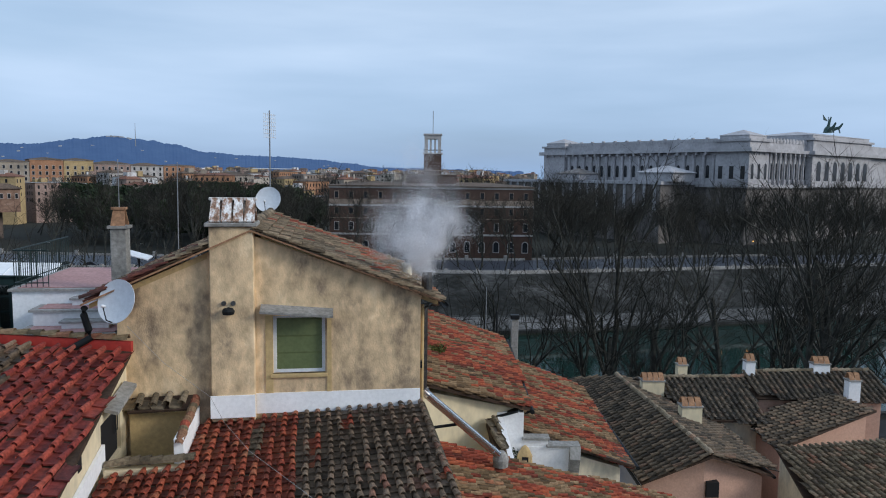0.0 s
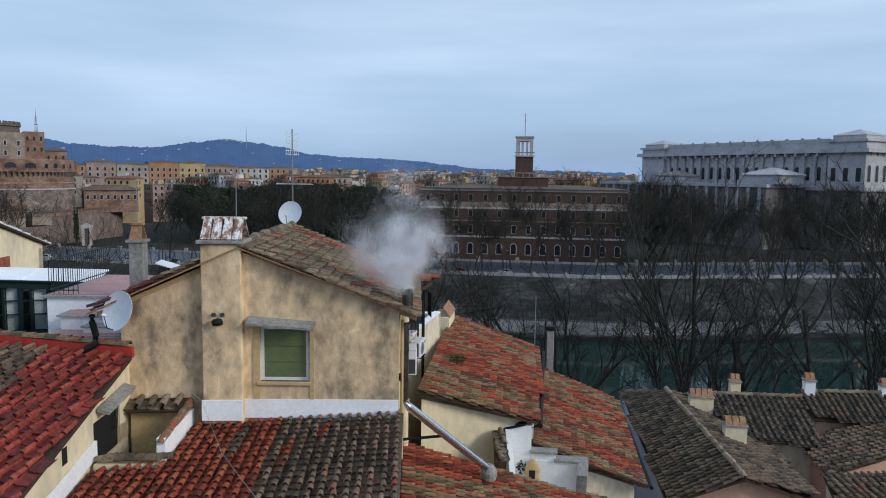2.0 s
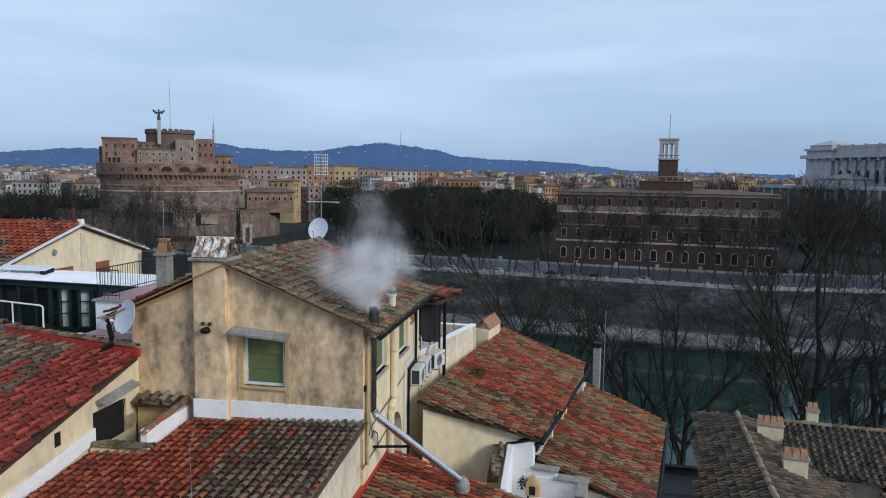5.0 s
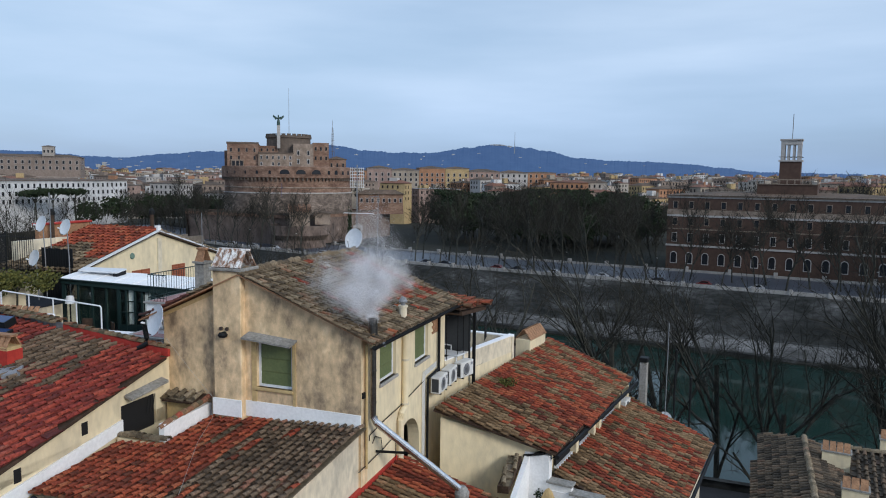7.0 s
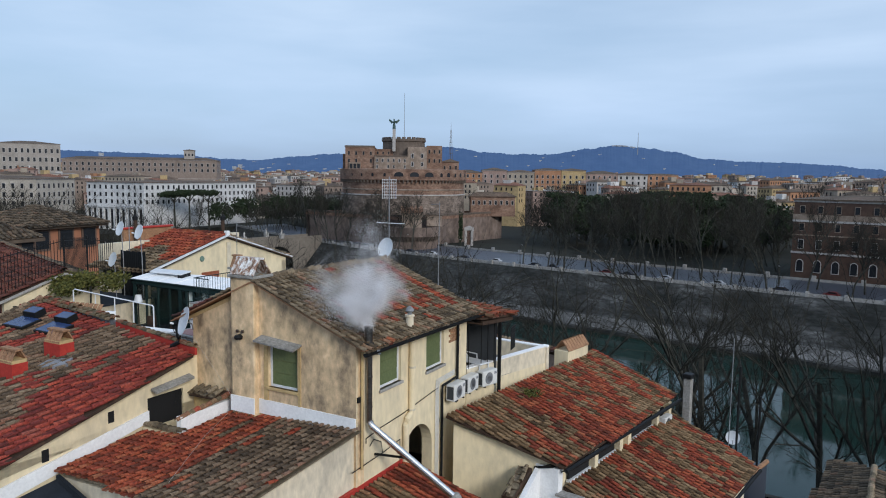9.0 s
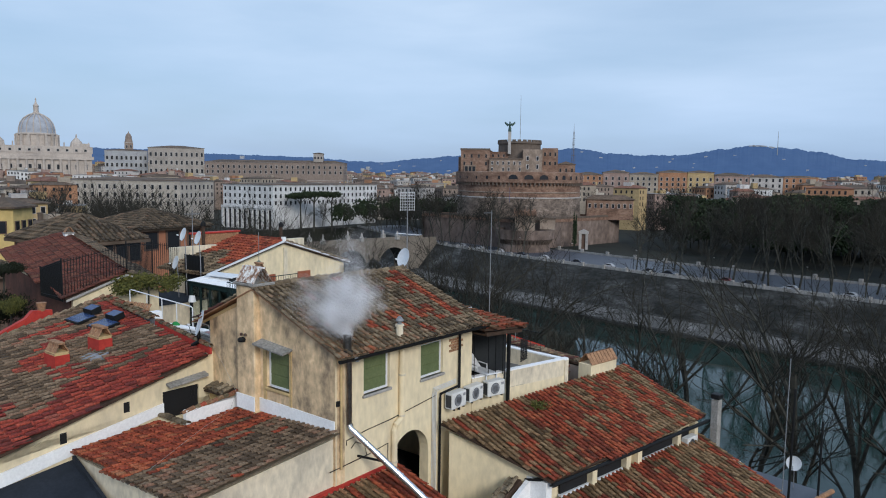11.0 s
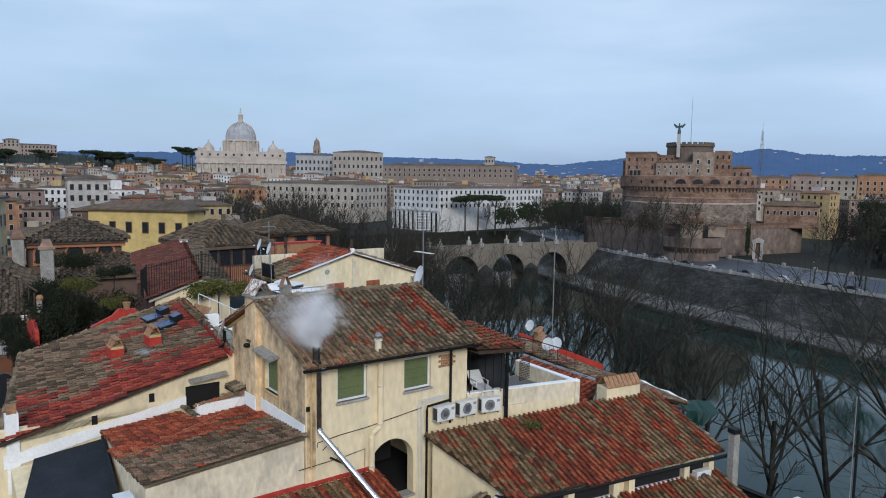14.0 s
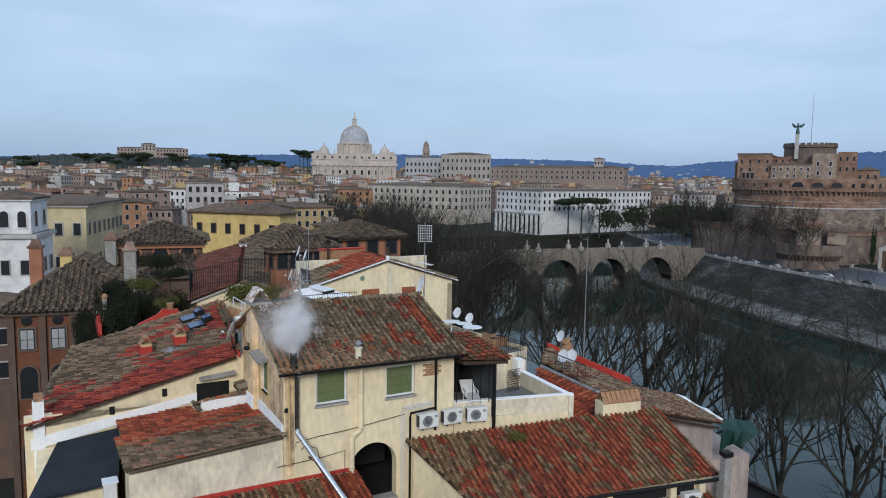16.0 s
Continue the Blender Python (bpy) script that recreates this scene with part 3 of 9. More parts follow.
part("corner_pipe", tube([(0.05, 0.06, 25.0), (0.05, 0.06, 21.5)], 0.04, n=8), M["ochre_clean"], house, "ochre painted corner pipe")
# slanted flue run that rises from the lower building
duct = thing("flue_duct", HOUSE @ pose(0.15, 0.32, 22.9), "bright slanting metal flue duct rising from a lower roof", "pipe")
part("duct", tube([(0, 0, 0), (0.06, 0.0, -0.14), (2.2, 1.15, -2.25)], 0.105, n=14), M["steel"], duct)
for k in (0.35, 0.65, 0.9):
    part("seam", tube([(2.2 * k, 1.15 * k, -0.1 - 2.15 * k), (2.2 * k + 0.03, 1.15 * k + 0.015, -0.13 - 2.15 * k)], 0.116, n=14), M["steel"], duct)
part("brace", tube([(-0.15, 0.5, -1.2), (1.15, 0.6, -1.12)], 0.04, n=8), M["iron"], duct, "black iron brace")
part("outlet", lathe([(0.2, -0.2), (0.22, 0.0), (0.16, 0.12), (0.1, 0.2)], 12, m=pose(2.25, 1.18, -2.35)), M["grey_render"], duct, "grey cement outlet")
pipe2 = [(0.09, 2.82, 25.0), (0.09, 2.82, 22.55), (0.09, 2.74, 22.4), (0.09, 2.52, 22.28), (0.09, 2.45, 22.1), (0.09, 2.45, 18.5)]
part("soil_pipe", tube(pipe2, 0.105, n=12), M["cream"], house, "cream painted pipe")
for z in (23.9, 22.5, 21.0):
    part("pipe_clip", lathe([(0.118, 0), (0.118, 0.06)], 12, m=pose(0.09, 2.82 if z > 22.4 else 2.45, z)), M["cream_dirty"], house)
part("black_pipe", tube([(0.4, 6.1, 24.95), (0.07, 6.06, 24.75), (0.07, 6.06, 22.75), (0.07, 6.06, 21.9)], 0.05, n=10), M["iron"], house)
part("black_pipe", tube([(0.07, 6.0, 22.82), (0.07, 4.95, 22.76), (0.07, 4.93, 22.6), (0.07, 4.93, 18.5)], 0.045, n=10), M["iron"], house)
for k in range(4):
    part("conduit", tube([(0.03, 5.9, 22.95 + 0.05 * k), (0.03, 4.78 - 0.07 * k, 22.9 + 0.05 * k), (0.03, 4.74 - 0.07 * k, 22.8), (0.03, 4.74 - 0.07 * k, 18.5)], 0.016, n=6), M["ac"], house)
for a in ([(0.03, 0.3, 22.2), (0.03, 0.3, 22.35), (0.03, 1.2, 22.45), (0.03, 2.3, 22.5), (0.03, 4.7, 22.75)], [(0.03, -0.4, 21.55), (0.03, 1.3, 21.62), (0.03, 2.2, 21.72), (0.03, 2.2, 20.4)], [(0.03, 0.5, 22.05), (0.03, 0.7, 22.2), (0.03, 1.1, 22.0), (0.03, 1.2, 21.6)]):
    part("cable", tube(a, 0.014, n=6), M["iron"], house)
for z in range(5):
    for y in range(3):
        bx = 5.52 + y * 0.24 + (0.12 if z % 2 else 0)
        part("brick", box(-0.02, bx, 24.16 + z * 0.1, 0.014, bx + 0.21, 24.23 + z * 0.1 + 0.01), M["terracotta"], house)
part("tie_plate", box(-0.02, -0.1, 23.52, 0.03, 0.03, 23.68), M["iron"], house)


def window(parent, x, y, z, w, h, rz, sill=True, hood=False):
    """A white framed window with a closed green roller blind, in an opening whose lower left corner is given."""
    m = pose(x, y, z, 0, 0, rz)
    fr = bmesh.new()
    d0, d1, t = 0.10, 0.16, 0.075
    for a in ((0, d0, 0, t, d1, h), (w - t, d0, 0, w, d1, h), (t, d0, 0, w - t, d1, t), (t, d0, h - t * 0.8, w - t, d1, h)):
        box(*a, bm=fr)
    win = part("window", fr, M["frame_white"], parent, "white window frame", m=m)
    bl = bmesh.new()
    n = int((h - 2 * t) / 0.3)
    pr = [q for k in range(n) for q in ((d1 - 0.045, t + k * (h - 2 * t) / n), (d1 - 0.033, t + (k + 0.9) * (h - 2 * t) / n))]
    pr += [(d1 - 0.01, h - t), (d1 - 0.01, t)]
    ends = [[bl.verts.new((x_, y_, z_)) for y_, z_ in pr] for x_ in (t, w - t)]
    for k in range(len(pr)):
        j = (k + 1) % len(pr)
        bl.faces.new((ends[0][k], ends[0][j], ends[1][j], ends[1][k]))
    for q in ends:
        bl.faces.new(q)
    part("blind", bl, M["shutter"], win, "closed green roller blind")
    if sill:
        part("sill", box(-0.06, -0.07, -0.09, w + 0.06, 0.1, 0.0, bevel=0.012), M["stone"] if not hood else M["ochre_clean"], win)
    if hood:
        part("hood", slab([(-0.25, 0, h + 0.28), (w + 0.18, 0, h + 0.16), (w + 0.18, -0.4, h + 0.06), (-0.25, -0.4, h + 0.18)], (0, 0, -0.05)), M["grey_render"], win, "grey sheet hood over the window")
    return win


window(house, -3.36, -0.07, 23.5, 1.16, 1.32, -1.2, hood=True)
window(house, -0.02, 1.1, 23.6, 1.22, 1.26, 90)
window(house, -0.02, 3.92, 23.5, 1.24, 1.22, 90)
part("arch_sill", box(-0.4, 2.38, 19.39, 0.06, 4.43, 19.49), M["stone"], house)
# chimney on the gable
part("chimney", box(-4.68, -0.28, 22.5, -3.74, 0.5, 26.84, bevel=0.02), M["ochre"], house, "stained ochre chimney breast")
part("chimney_cornice", box(-4.76, -0.36, 26.84, -3.66, 0.55, 26.93, bevel=0.015), M["grey_render"], house)
for k in range(4):
    x = -4.66 + k * 0.245
    for s in (-1, 1):
        y0, y1 = (-0.3, 0.02) if s < 0 else (0.46, 0.14)
        part("cap_tile", slab([(x, y0, 26.93), (x + 0.22, y0, 26.93), (x + 0.2, y1, 27.4), (x + 0.02, y1, 27.42)], (0, 0.035 * s, 0.03)), M["terracotta_painted"], house, "lime streaked clay cap tile")
part("cap_slab", box(-4.7, -0.02, 27.4, -3.68, 0.2, 27.46, bevel=0.012), M["terracotta_painted"], house)
lampw = thing("wall_lamp", HOUSE @ pose(-4.28, -0.28, 25.05), "dark iron wall bracket with two round clips", "wall lamp")
part("bowl", lathe([(0.03, -0.09), (0.12, -0.07), (0.14, 0.0), (0.1, 0.06)], 12, m=pose(0, -0.1, -0.04)), M["iron"], lampw)
part("arm", tube([(0, 0, 0), (0, -0.1, 0.02)], 0.03, n=6), M["iron"], lampw)
for x in (-0.1, 0.1):
    part("clip", lathe([(0.055, 0), (0.055, 0.06), (0.03, 0.06)], 10, m=pose(x, 0, 0.12, 90)), M["zinc_dark"], lampw)
# flue, roof vent, dish and aerial on the roof
flue = thing("flue_pipe", HOUSE @ pose(FLUE[0], FLUE[1], 25.1), "dark metal flue pipe at the roof edge", "flue")
part("pipe", lathe([(0.13, 0), (0.13, 0.62), (0.135, 0.62), (0.135, 0.66), (0.11, 0.66)], 14), M["zinc_dark"], flue)
part("collar", lathe([(0.2, 0.05), (0.16, 0.16)], 14), M["iron"], flue)
vent = thing("roof_vent", HOUSE @ pose(0.02, 2.75, 25.22), "small cream roof vent with a domed cap", "roof vent")
part("body", lathe([(0.13, 0), (0.12, 0.36), (0.16, 0.37), (0.15, 0.43)], 12), M["cream_dirty"], vent)
part("cap", lathe([(0.12, 0.52), (0.14, 0.56), (0.08, 0.66), (0.02, 0.7)], 12), M["lead"], vent)
part("neck", lathe([(0.07, 0.42), (0.07, 0.53)], 10), M["lead"], vent)
sat_dish("satellite_dish", HOUSE @ Vector((-3.8, 7.5, 26.6)), HOUSE @ Vector((-3.9, 7.43, 27.15)), (-0.1, -0.95, 0.3), 0.42, "white satellite dish on the roof ridge")
sat_dish("satellite_dish", HOUSE @ Vector((-6.66, -0.0, 24.9)), HOUSE @ Vector((-6.5, -0.45, 25.27)), (-0.3, -0.9, 0.3), 0.47, "white satellite dish on the house wall")
aerial = thing("tv_aerial", HOUSE @ pose(-3.85, 7.55, 26.6), "tall aerial mast with a grid panel", "aerial")
part("mast", tube([(0, 0, 0), (0, 0, 3.4)], 0.022, n=8), M["lead"], aerial)
PANEL = pose(0, 0, 0, 0, 0, 58)
for k in range(7):
    part("panel_bar", tube([(-0.32, 0, 2.55 + k * 0.12), (0.32, 0, 2.55 + k * 0.12)], 0.009, n=4), M["frame_white"], aerial, m=PANEL)
    part("panel_bar", tube([(-0.3 + k * 0.1, 0, 2.52), (-0.3 + k * 0.1, 0, 3.3)], 0.009, n=4), M["frame_white"], aerial, m=PANEL)
part("boom", tube([(-0.55, 0, 1.55), (0.7, 0, 1.55)], 0.014, n=6), M["frame_white"], aerial)
for k in range(9):
    part("element", tube([(-0.5 + k * 0.14, -0.16, 1.55), (-0.5 + k * 0.14, 0.16, 1.55)], 0.008, n=4), M["frame_white"], aerial)


def ac_unit(v, u=0.0, rz=0.0, label="white outdoor air conditioning unit on wall brackets"):
    t = thing("air_conditioner", HOUSE @ pose(u + 0.08, v, 22.16, 0, 0, 90 + rz), label, "air conditioner", "air conditioners")
    part("casing", box(0, -0.34, 0, 0.86, 0, 0.58, bevel=0.02), M["ac"], t)
    part("fan_ring", lathe([(0.25, 0), (0.25, 0.012), (0.225, 0.012), (0.225, 0.004)], 24, m=pose(0.36, -0.342, 0.29, 90)), M["ac"], t)
    part("fan", lathe([(0.22, 0), (0.22, 0.006), (0.06, 0.012), (0.03, 0.012)], 24, m=pose(0.36, -0.341, 0.29, 90)), M["ac_dark"], t)
    for k in range(4):
        r_ = 0.06 + k * 0.045
        part("guard_ring", lathe([(r_, 0.014), (r_ + 0.006, 0.014), (r_ + 0.006, 0.02), (r_, 0.02)], 20, m=pose(0.36, -0.342, 0.29, 90)), M["lead"], t)
    part("badge", box(0.66, -0.345, 0.4, 0.8, -0.339, 0.5), M["lead"], t)
    part("side_grille", box(-0.004, -0.3, 0.06, 0.0, -0.05, 0.52), M["ac_dark"], t)
    for x in (0.12, 0.7):
        part("bracket", box(x, -0.36, -0.04, x + 0.04, 0.08, 0.0), M["iron"], t)
    return t


ac_unit(5.18)
ac_unit(6.28)
ac_unit(7.38, 0.12, -15)

# glazed loggia and terrace at the back of the house
terrace = thing("roof_terrace", HOUSE @ pose(0, 6.95, 21), "walled roof terrace with a dark glazed loggia", "terrace")
TP = [(0.0, 0.02), (0.42, 1.5), (1.4, 5.1), (-2.6, 5.4), (-2.6, 0.02)]
part("base", slab([(x, y, 1.2) for x, y in TP], (0, 0, -20)), M["cream"], terrace)
part("floor", slab([(x * 0.98, y * 0.98 + 0.03, 1.215) for x, y in TP], (0, 0, -0.01)), M["paving"], terrace)
for (xa, ya), (xb, yb) in (((0.0, 0.02), (1.4, 5.1)), ((1.4, 5.1), (-2.6, 5.4))):
    d = Vector((xb - xa, yb - ya, 0))
    n_ = Vector((-d.y, d.x, 0)).normalized() * 0.25
    p = [Vector((xa, ya, 1.85)), Vector((xb, yb, 1.88)), Vector((xb, yb, 1.88)) + n_, Vector((xa, ya, 1.85)) + n_]
    part("parapet", slab(p, (0, 0, -1.9)), M["cream_dirty"], terrace, "stained cream parapet")
    part("coping", slab([q + Vector((0, 0, 0.05)) for q in p], (0, 0, -0.045)), M["white"], terrace)
part("post", box(0.60, 1.48, 0.0, 0.71, 1.59, 3.72), M["iron"], terrace, "dark timber post")
for a in (0.0, 0.46, 0.7, 0.94):
    part("glazing_bar", box(0.02 + 0.5 * a - 0.012, 0.1 + 1.35 * a, 1.86, 0.02 + 0.5 * a + 0.012, 0.124 + 1.35 * a, 3.6), M["iron"], terrace)
part("loggia_floor", slab([(-2.0, 0.1, 1.6), (-0.1, 0.1, 1.6), (0.2, 1.5, 1.6), (-2.0, 1.55, 1.6)], (0, 0, -0.38)), M["paving"], terrace)
part("glazing_rail", slab([(0.0, 0.1, 3.6), (0.55, 1.5, 3.6), (0.5, 1.55, 3.6), (-0.05, 0.15, 3.6)], (0, 0, -0.1)), M["iron"], terrace)
# near-black back face puts the loggia's shade into the colour
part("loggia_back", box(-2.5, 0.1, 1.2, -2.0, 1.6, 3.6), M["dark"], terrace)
part("loggia_ceiling", slab([(-2.4, 0.1, 3.66), (0.5, 0.1, 3.64), (0.85, 1.9, 3.6), (-2.4, 1.9, 3.64)], (0, 0, -0.05)), M["wood_dark"], terrace)
part("loggia_end", slab([(-2.4, 1.62, 1.2), (0.5, 1.55, 1.2), (0.5, 1.55, 3.6), (-2.4, 1.62, 3.6)], (0, 0.02, 0)), M["ac_dark"], terrace, "dark glass end of the loggia")
tiled(terrace, "loggia_roof", [(-2.4, 0.02, 4.15), (-2.4, 2.1, 4.1), (1.05, 2.0, 3.75), (0.55, 0.02, 3.85)], "red", seed=21, deck=0.07)
part("beam", slab([(0.6, 0.1, 3.72), (1.0, 1.95, 3.66), (0.9, 1.98, 3.66), (0.5, 0.1, 3.72)], (0, 0, -0.14)), M["wood_dark"], terrace)
for k in range(12):
    part("lattice_bar", tube([(0.95 - 0.01 * k, 1.95 + k * 0.06, 2.3), (0.95 - 0.01 * k, 1.95 + k * 0.06, 3.2)], 0.012, n=4), M["iron"], terrace)
for k in range(10):
    part("lattice_bar", tube([(0.95, 1.95, 2.3 + k * 0.1), (0.84, 2.65, 2.3 + k * 0.1)], 0.012, n=4), M["iron"], terrace)
lng = thing("sun_lounger", HOUSE @ pose(-0.35, 8.0, 22.605, 0, 0, 75), "white plastic lounger in the glazed loggia", "lounger")
part("seat", box(-0.3, -0.75, 0.3, 0.3, 0.35, 0.36, bevel=0.02), M["frame_white"], lng)
part("backrest", slab([(-0.3, 0.33, 0.36), (0.3, 0.33, 0.36), (0.3, 0.85, 0.78), (-0.3, 0.85, 0.78)], (0, 0.04, -0.04)), M["frame_white"], lng)
for x in (-0.28, 0.24):
    for y in (-0.7, 0.28):
        part("leg", box(x, y, 0, x + 0.04, y + 0.04, 0.3), M["frame_white"], lng)
    part("armrest", tube([(x + 0.02, -0.1, 0.36), (x + 0.02, -0.1, 0.55), (x + 0.02, 0.42, 0.55)], 0.025, n=6), M["frame_white"], lng)

# ---- the low front wing under the gable ----
front = thing("front_wing", HOUSE, "low wing with a shallow clay tile roof", "house")
FZ = lambda u, v: 22.70 + 0.058 * u + 0.068 * v
pf = lambda u, v: (u, v, FZ(u, v))
fb = slab([(-0.1, -0.02, 22.5), (-0.1, -5.3, 22.16), (-6.36, -5.0, 21.8), (-6.36, -2.2, 22.0), (-4.95, -2.2, 22.05), (-4.95, -0.02, 22.2)], (0, 0, -21.7))
part("wall", fb, M["cream_dirty"], front, "weathered cream render with grey streaks")
tiled(front, "roof", [pf(-2.75, -0.05), pf(0.1, -0.05), pf(0.1, -5.4), pf(-2.75, -5.3)], "umber", seed=31, size=0.75, deck=0.03, deck_mat=PAN["grey"], other="brick", where=streaks(3.9, 0.42, 2.0, 0.3, 0.2))
tiled(front, "roof", [pf(-4.9, -0.05), pf(-2.75, -0.05), pf(-2.75, -5.3), pf(-6.35, -5.1), pf(-6.35, -2.2), pf(-4.9, -2.2)], "brown", seed=32, size=0.75, deck=0.03, deck_mat=PAN["grey"], other="brick", where=streaks(3.3, -0.45, 1.2, 0.3, 0.2))
wire = thing("cable", HOUSE @ pose(-4.7, -0.33, 23.1), "thin pale cable hanging from the dish", "cable")
part("wire", tube([(-1.7, 0.1, 1.6), (-1.0, 0.2, 0.75), (0, 0, 0.0), (0.35, -0.5, -0.42), (1.0, -2.0, -0.5), (2.5, -4.6, -0.58)], 0.0045, n=5), M["stone"], wire)
# sunken nook between the wings
nook = thing("light_well", HOUSE @ pose(-5.65, -1.1, 22), "small sunken light well with tile capped walls", "light well")
part("wall", box(-0.75, -1.18, -2, 0.7, -0.98, 0.32), M["cream"], nook)
part("wall", box(0.5, -0.98, -2, 0.68, 1.1, 0.82), M["white"], nook)
part("wall", box(-0.75, 0.85, -2, 0.5, 1.08, 0.95), M["ochre_clean"], nook)
part("floor", box(-0.75, -0.98, -2, 0.5, 0.85, -0.6), M["grey_render"], nook)
ridge_row(nook, (-0.75, -1.08, 0.38), (0.75, -1.08, 0.42), "grey", step=0.2, seed=5, r=1.25)
ridge_row(nook, (0.6, -1.1, 0.72), (0.6, 1.15, 0.95), "mix", step=0.22, seed=6, r=1.1)
tiled(nook, "pent", [(-0.75, 1.08, 1.05), (0.55, 1.08, 1.08), (0.55, 0.62, 0.9), (-0.75, 0.62, 0.87)], "grey", seed=7, deck=0.05)

# ---- long wing to the west with the big red roof ----
left = thing("west_wing", HOUSE, "long cream wing with a patched red tile roof", "house")
LZ = lambda u, v: 24.15 - 0.03 * (u + 6.5) + 0.241 * (v + 0.45)
pl = lambda u, v: (u, v, LZ(u, v))
lw = wall(8.2, 0, 22.6, 0.35, [(6.4, 7.78, 22.15, 22.6)], m=pose(-6.5, -8.4, 0, 0, 0, 90))
part("wall", lw, M["cream"], left, "cream render under the verge")
part("verge_wall", slab([(-6.5, -8.3, 22.1), (-6.5, -8.3, LZ(-6.5, -8.3) - 0.09), (-6.5, -2.0, LZ(-6.5, -2.0) - 0.09), (-6.5, -2.0, 22.6), (-6.5, -8.0, 22.1)], (-0.35, 0, 0)), M["cream"], left)
part("verge_wall", slab([(-6.5, -2.0, 23.12), (-6.5, -2.0, LZ(-6.5, -2.0) - 0.09), (-6.5, 0.0, LZ(-6.5, 0) - 0.09), (-6.5, 0.0, 23.12)], (-0.35, 0, 0)), M["cream"], left)
part("verge_wall", box(-6.85, -0.62, 22.2, -6.5, 0.0, 23.12), M["cream"], left)
# near-black sheet just inside the wall stands for the shaded room
part("opening_back", box(-6.595, -2.0, 22.1, -6.575, -0.6, 23.13), M["dark"], left, "near-black panel standing for the unlit opening")
part("hood", slab([(-6.45, -1.9, 23.42), (-6.45, -0.4, 23.55), (-6.2, -0.4, 23.48), (-6.2, -1.9, 23.35)], (0, 0, -0.07)), M["grey_render"], left)
for k in range(3):
    part("grille_bar", tube([(-6.54, -0.95 + k * 0.12, 22.58), (-6.54, -0.85 + k * 0.12, 23.1)], 0.01, n=4), M["iron"], left)
# the two small panels below are near-black in place of shaded holes
for v_, z_ in ((-5.4, 22.28), (-3.38, 22.75)):
    part("hole_panel", box(-6.505, v_, z_, -6.49, v_ + 0.2, z_ + 0.34), M["dark"], left, "small near-black panel standing for a shaded hole")
part("flashing", slab([(-6.49, -8.2, 21.75), (-6.49, -8.2, 21.3), (-6.49, -2.0, 22.4), (-6.49, -2.0, 22.75)], (0.06, 0, 0)), M["white"], left, "white painted band above the lower roof")
part("wall", slab([(-6.6, -8.2, 21.95), (-15.7, -6.25, 22.75), (-16.2, 0.8, 24.5), (-6.6, -0.4, 23.9)], (0, 0, -21)), M["cream_dirty"], left)
tiled(left, "roof", [pl(-11.2, 0.3), pl(-6.3, -0.35), pl(-6.28, -8.35), pl(-11.2, -7.3)], "umber", singly=lambda s, t: s > 2.9, seed=41, slim=0.66, other="crimson", where=lambda s, t, f=noise.noise: 0.6 * f((math.floor(s / 0.315) * 2.9, t * 0.5, 4.1)) + 0.6 * f((s * 0.6, t * 0.5, 8.1)) + 0.15 * (s - 2.8) + (0.25 if s > 4.1 else 0) - 0.06 * max(0, t - 4) > 0)
tiled(left, "roof", [pl(-16.4, 0.95), pl(-11.2, 0.3), pl(-11.2, -7.3), pl(-15.9, -6.4)], "umber", singly=lambda s, t: False, seed=42, slim=0.7, other="crimson", where=lambda s, t, f=noise.noise: 0.6 * f((math.floor(s / 0.315) * 2.9, t * 0.5, 14.1)) + 0.7 * f((s * 0.6, t * 0.6, 18.1)) - 0.2 + 0.45 * math.exp(-(t / 0.8) ** 2) - 0.07 * max(0, t - 3) > 0)
for (ua, va), (ub, vb) in (((-6.4, -8.36), (-15.9, -6.4)), ((-15.95, -6.4), (-16.4, 0.95))):
    ridge_row(left, (ua, va + 0.02, LZ(ua, va) + 0.03), (ub, vb + 0.02, LZ(ub, vb) + 0.03), "brown", singly=False)
redp = thing("parapet_wall", HOUSE @ pose(-16.75, -3.4, 0), "red painted parapet beside the tile roof", "wall")
part("wall", slab([(0, 0.2, 22.0), (0, 2.3, 22.0), (0, 2.3, 24.55), (0, 1.5, 24.6), (0, 1.2, 24.3), (0, 0.2, 23.85)], (-0.25, 0, 0)), M["red_flash"], redp)
part("pot", lathe([(0.0, 24.54), (0.14, 24.54), (0.2, 24.85), (0.22, 24.9), (0.18, 24.9)], 12, m=pose(-0.12, 1.9, 0)), M["terracotta"], redp)
part("flashing", slab([(-11.0, 0.36, 24.62), (-6.32, -0.26, 24.36), (-6.32, -0.26, 24.14), (-11.0, 0.36, 24.34)], (0.02, 0.08, 0)), M["red_flash"], left, "red painted flashing")
ridge_row(left, (-11.0, 0.45, 24.62), (-6.3, -0.2, 24.36), "mix", step=0.3, seed=8, r=1.2)
part("flashing", slab([(-16.3, 1.05, 24.86), (-11.0, 0.38, 24.64), (-11.0, 0.5, 24.64), (-16.3, 1.2, 24.86)], (0, 0, -0.2)), M["lead"], left)
part("pier", box(-6.75, -8.1, 20.4, -6.42, -7.7, 23.2), M["white"], left, "white chimney pier")
part("pier_cap", box(-6.72, -8.05, 23.2, -6.45, -7.75, 23.5), M["terracotta"], left)


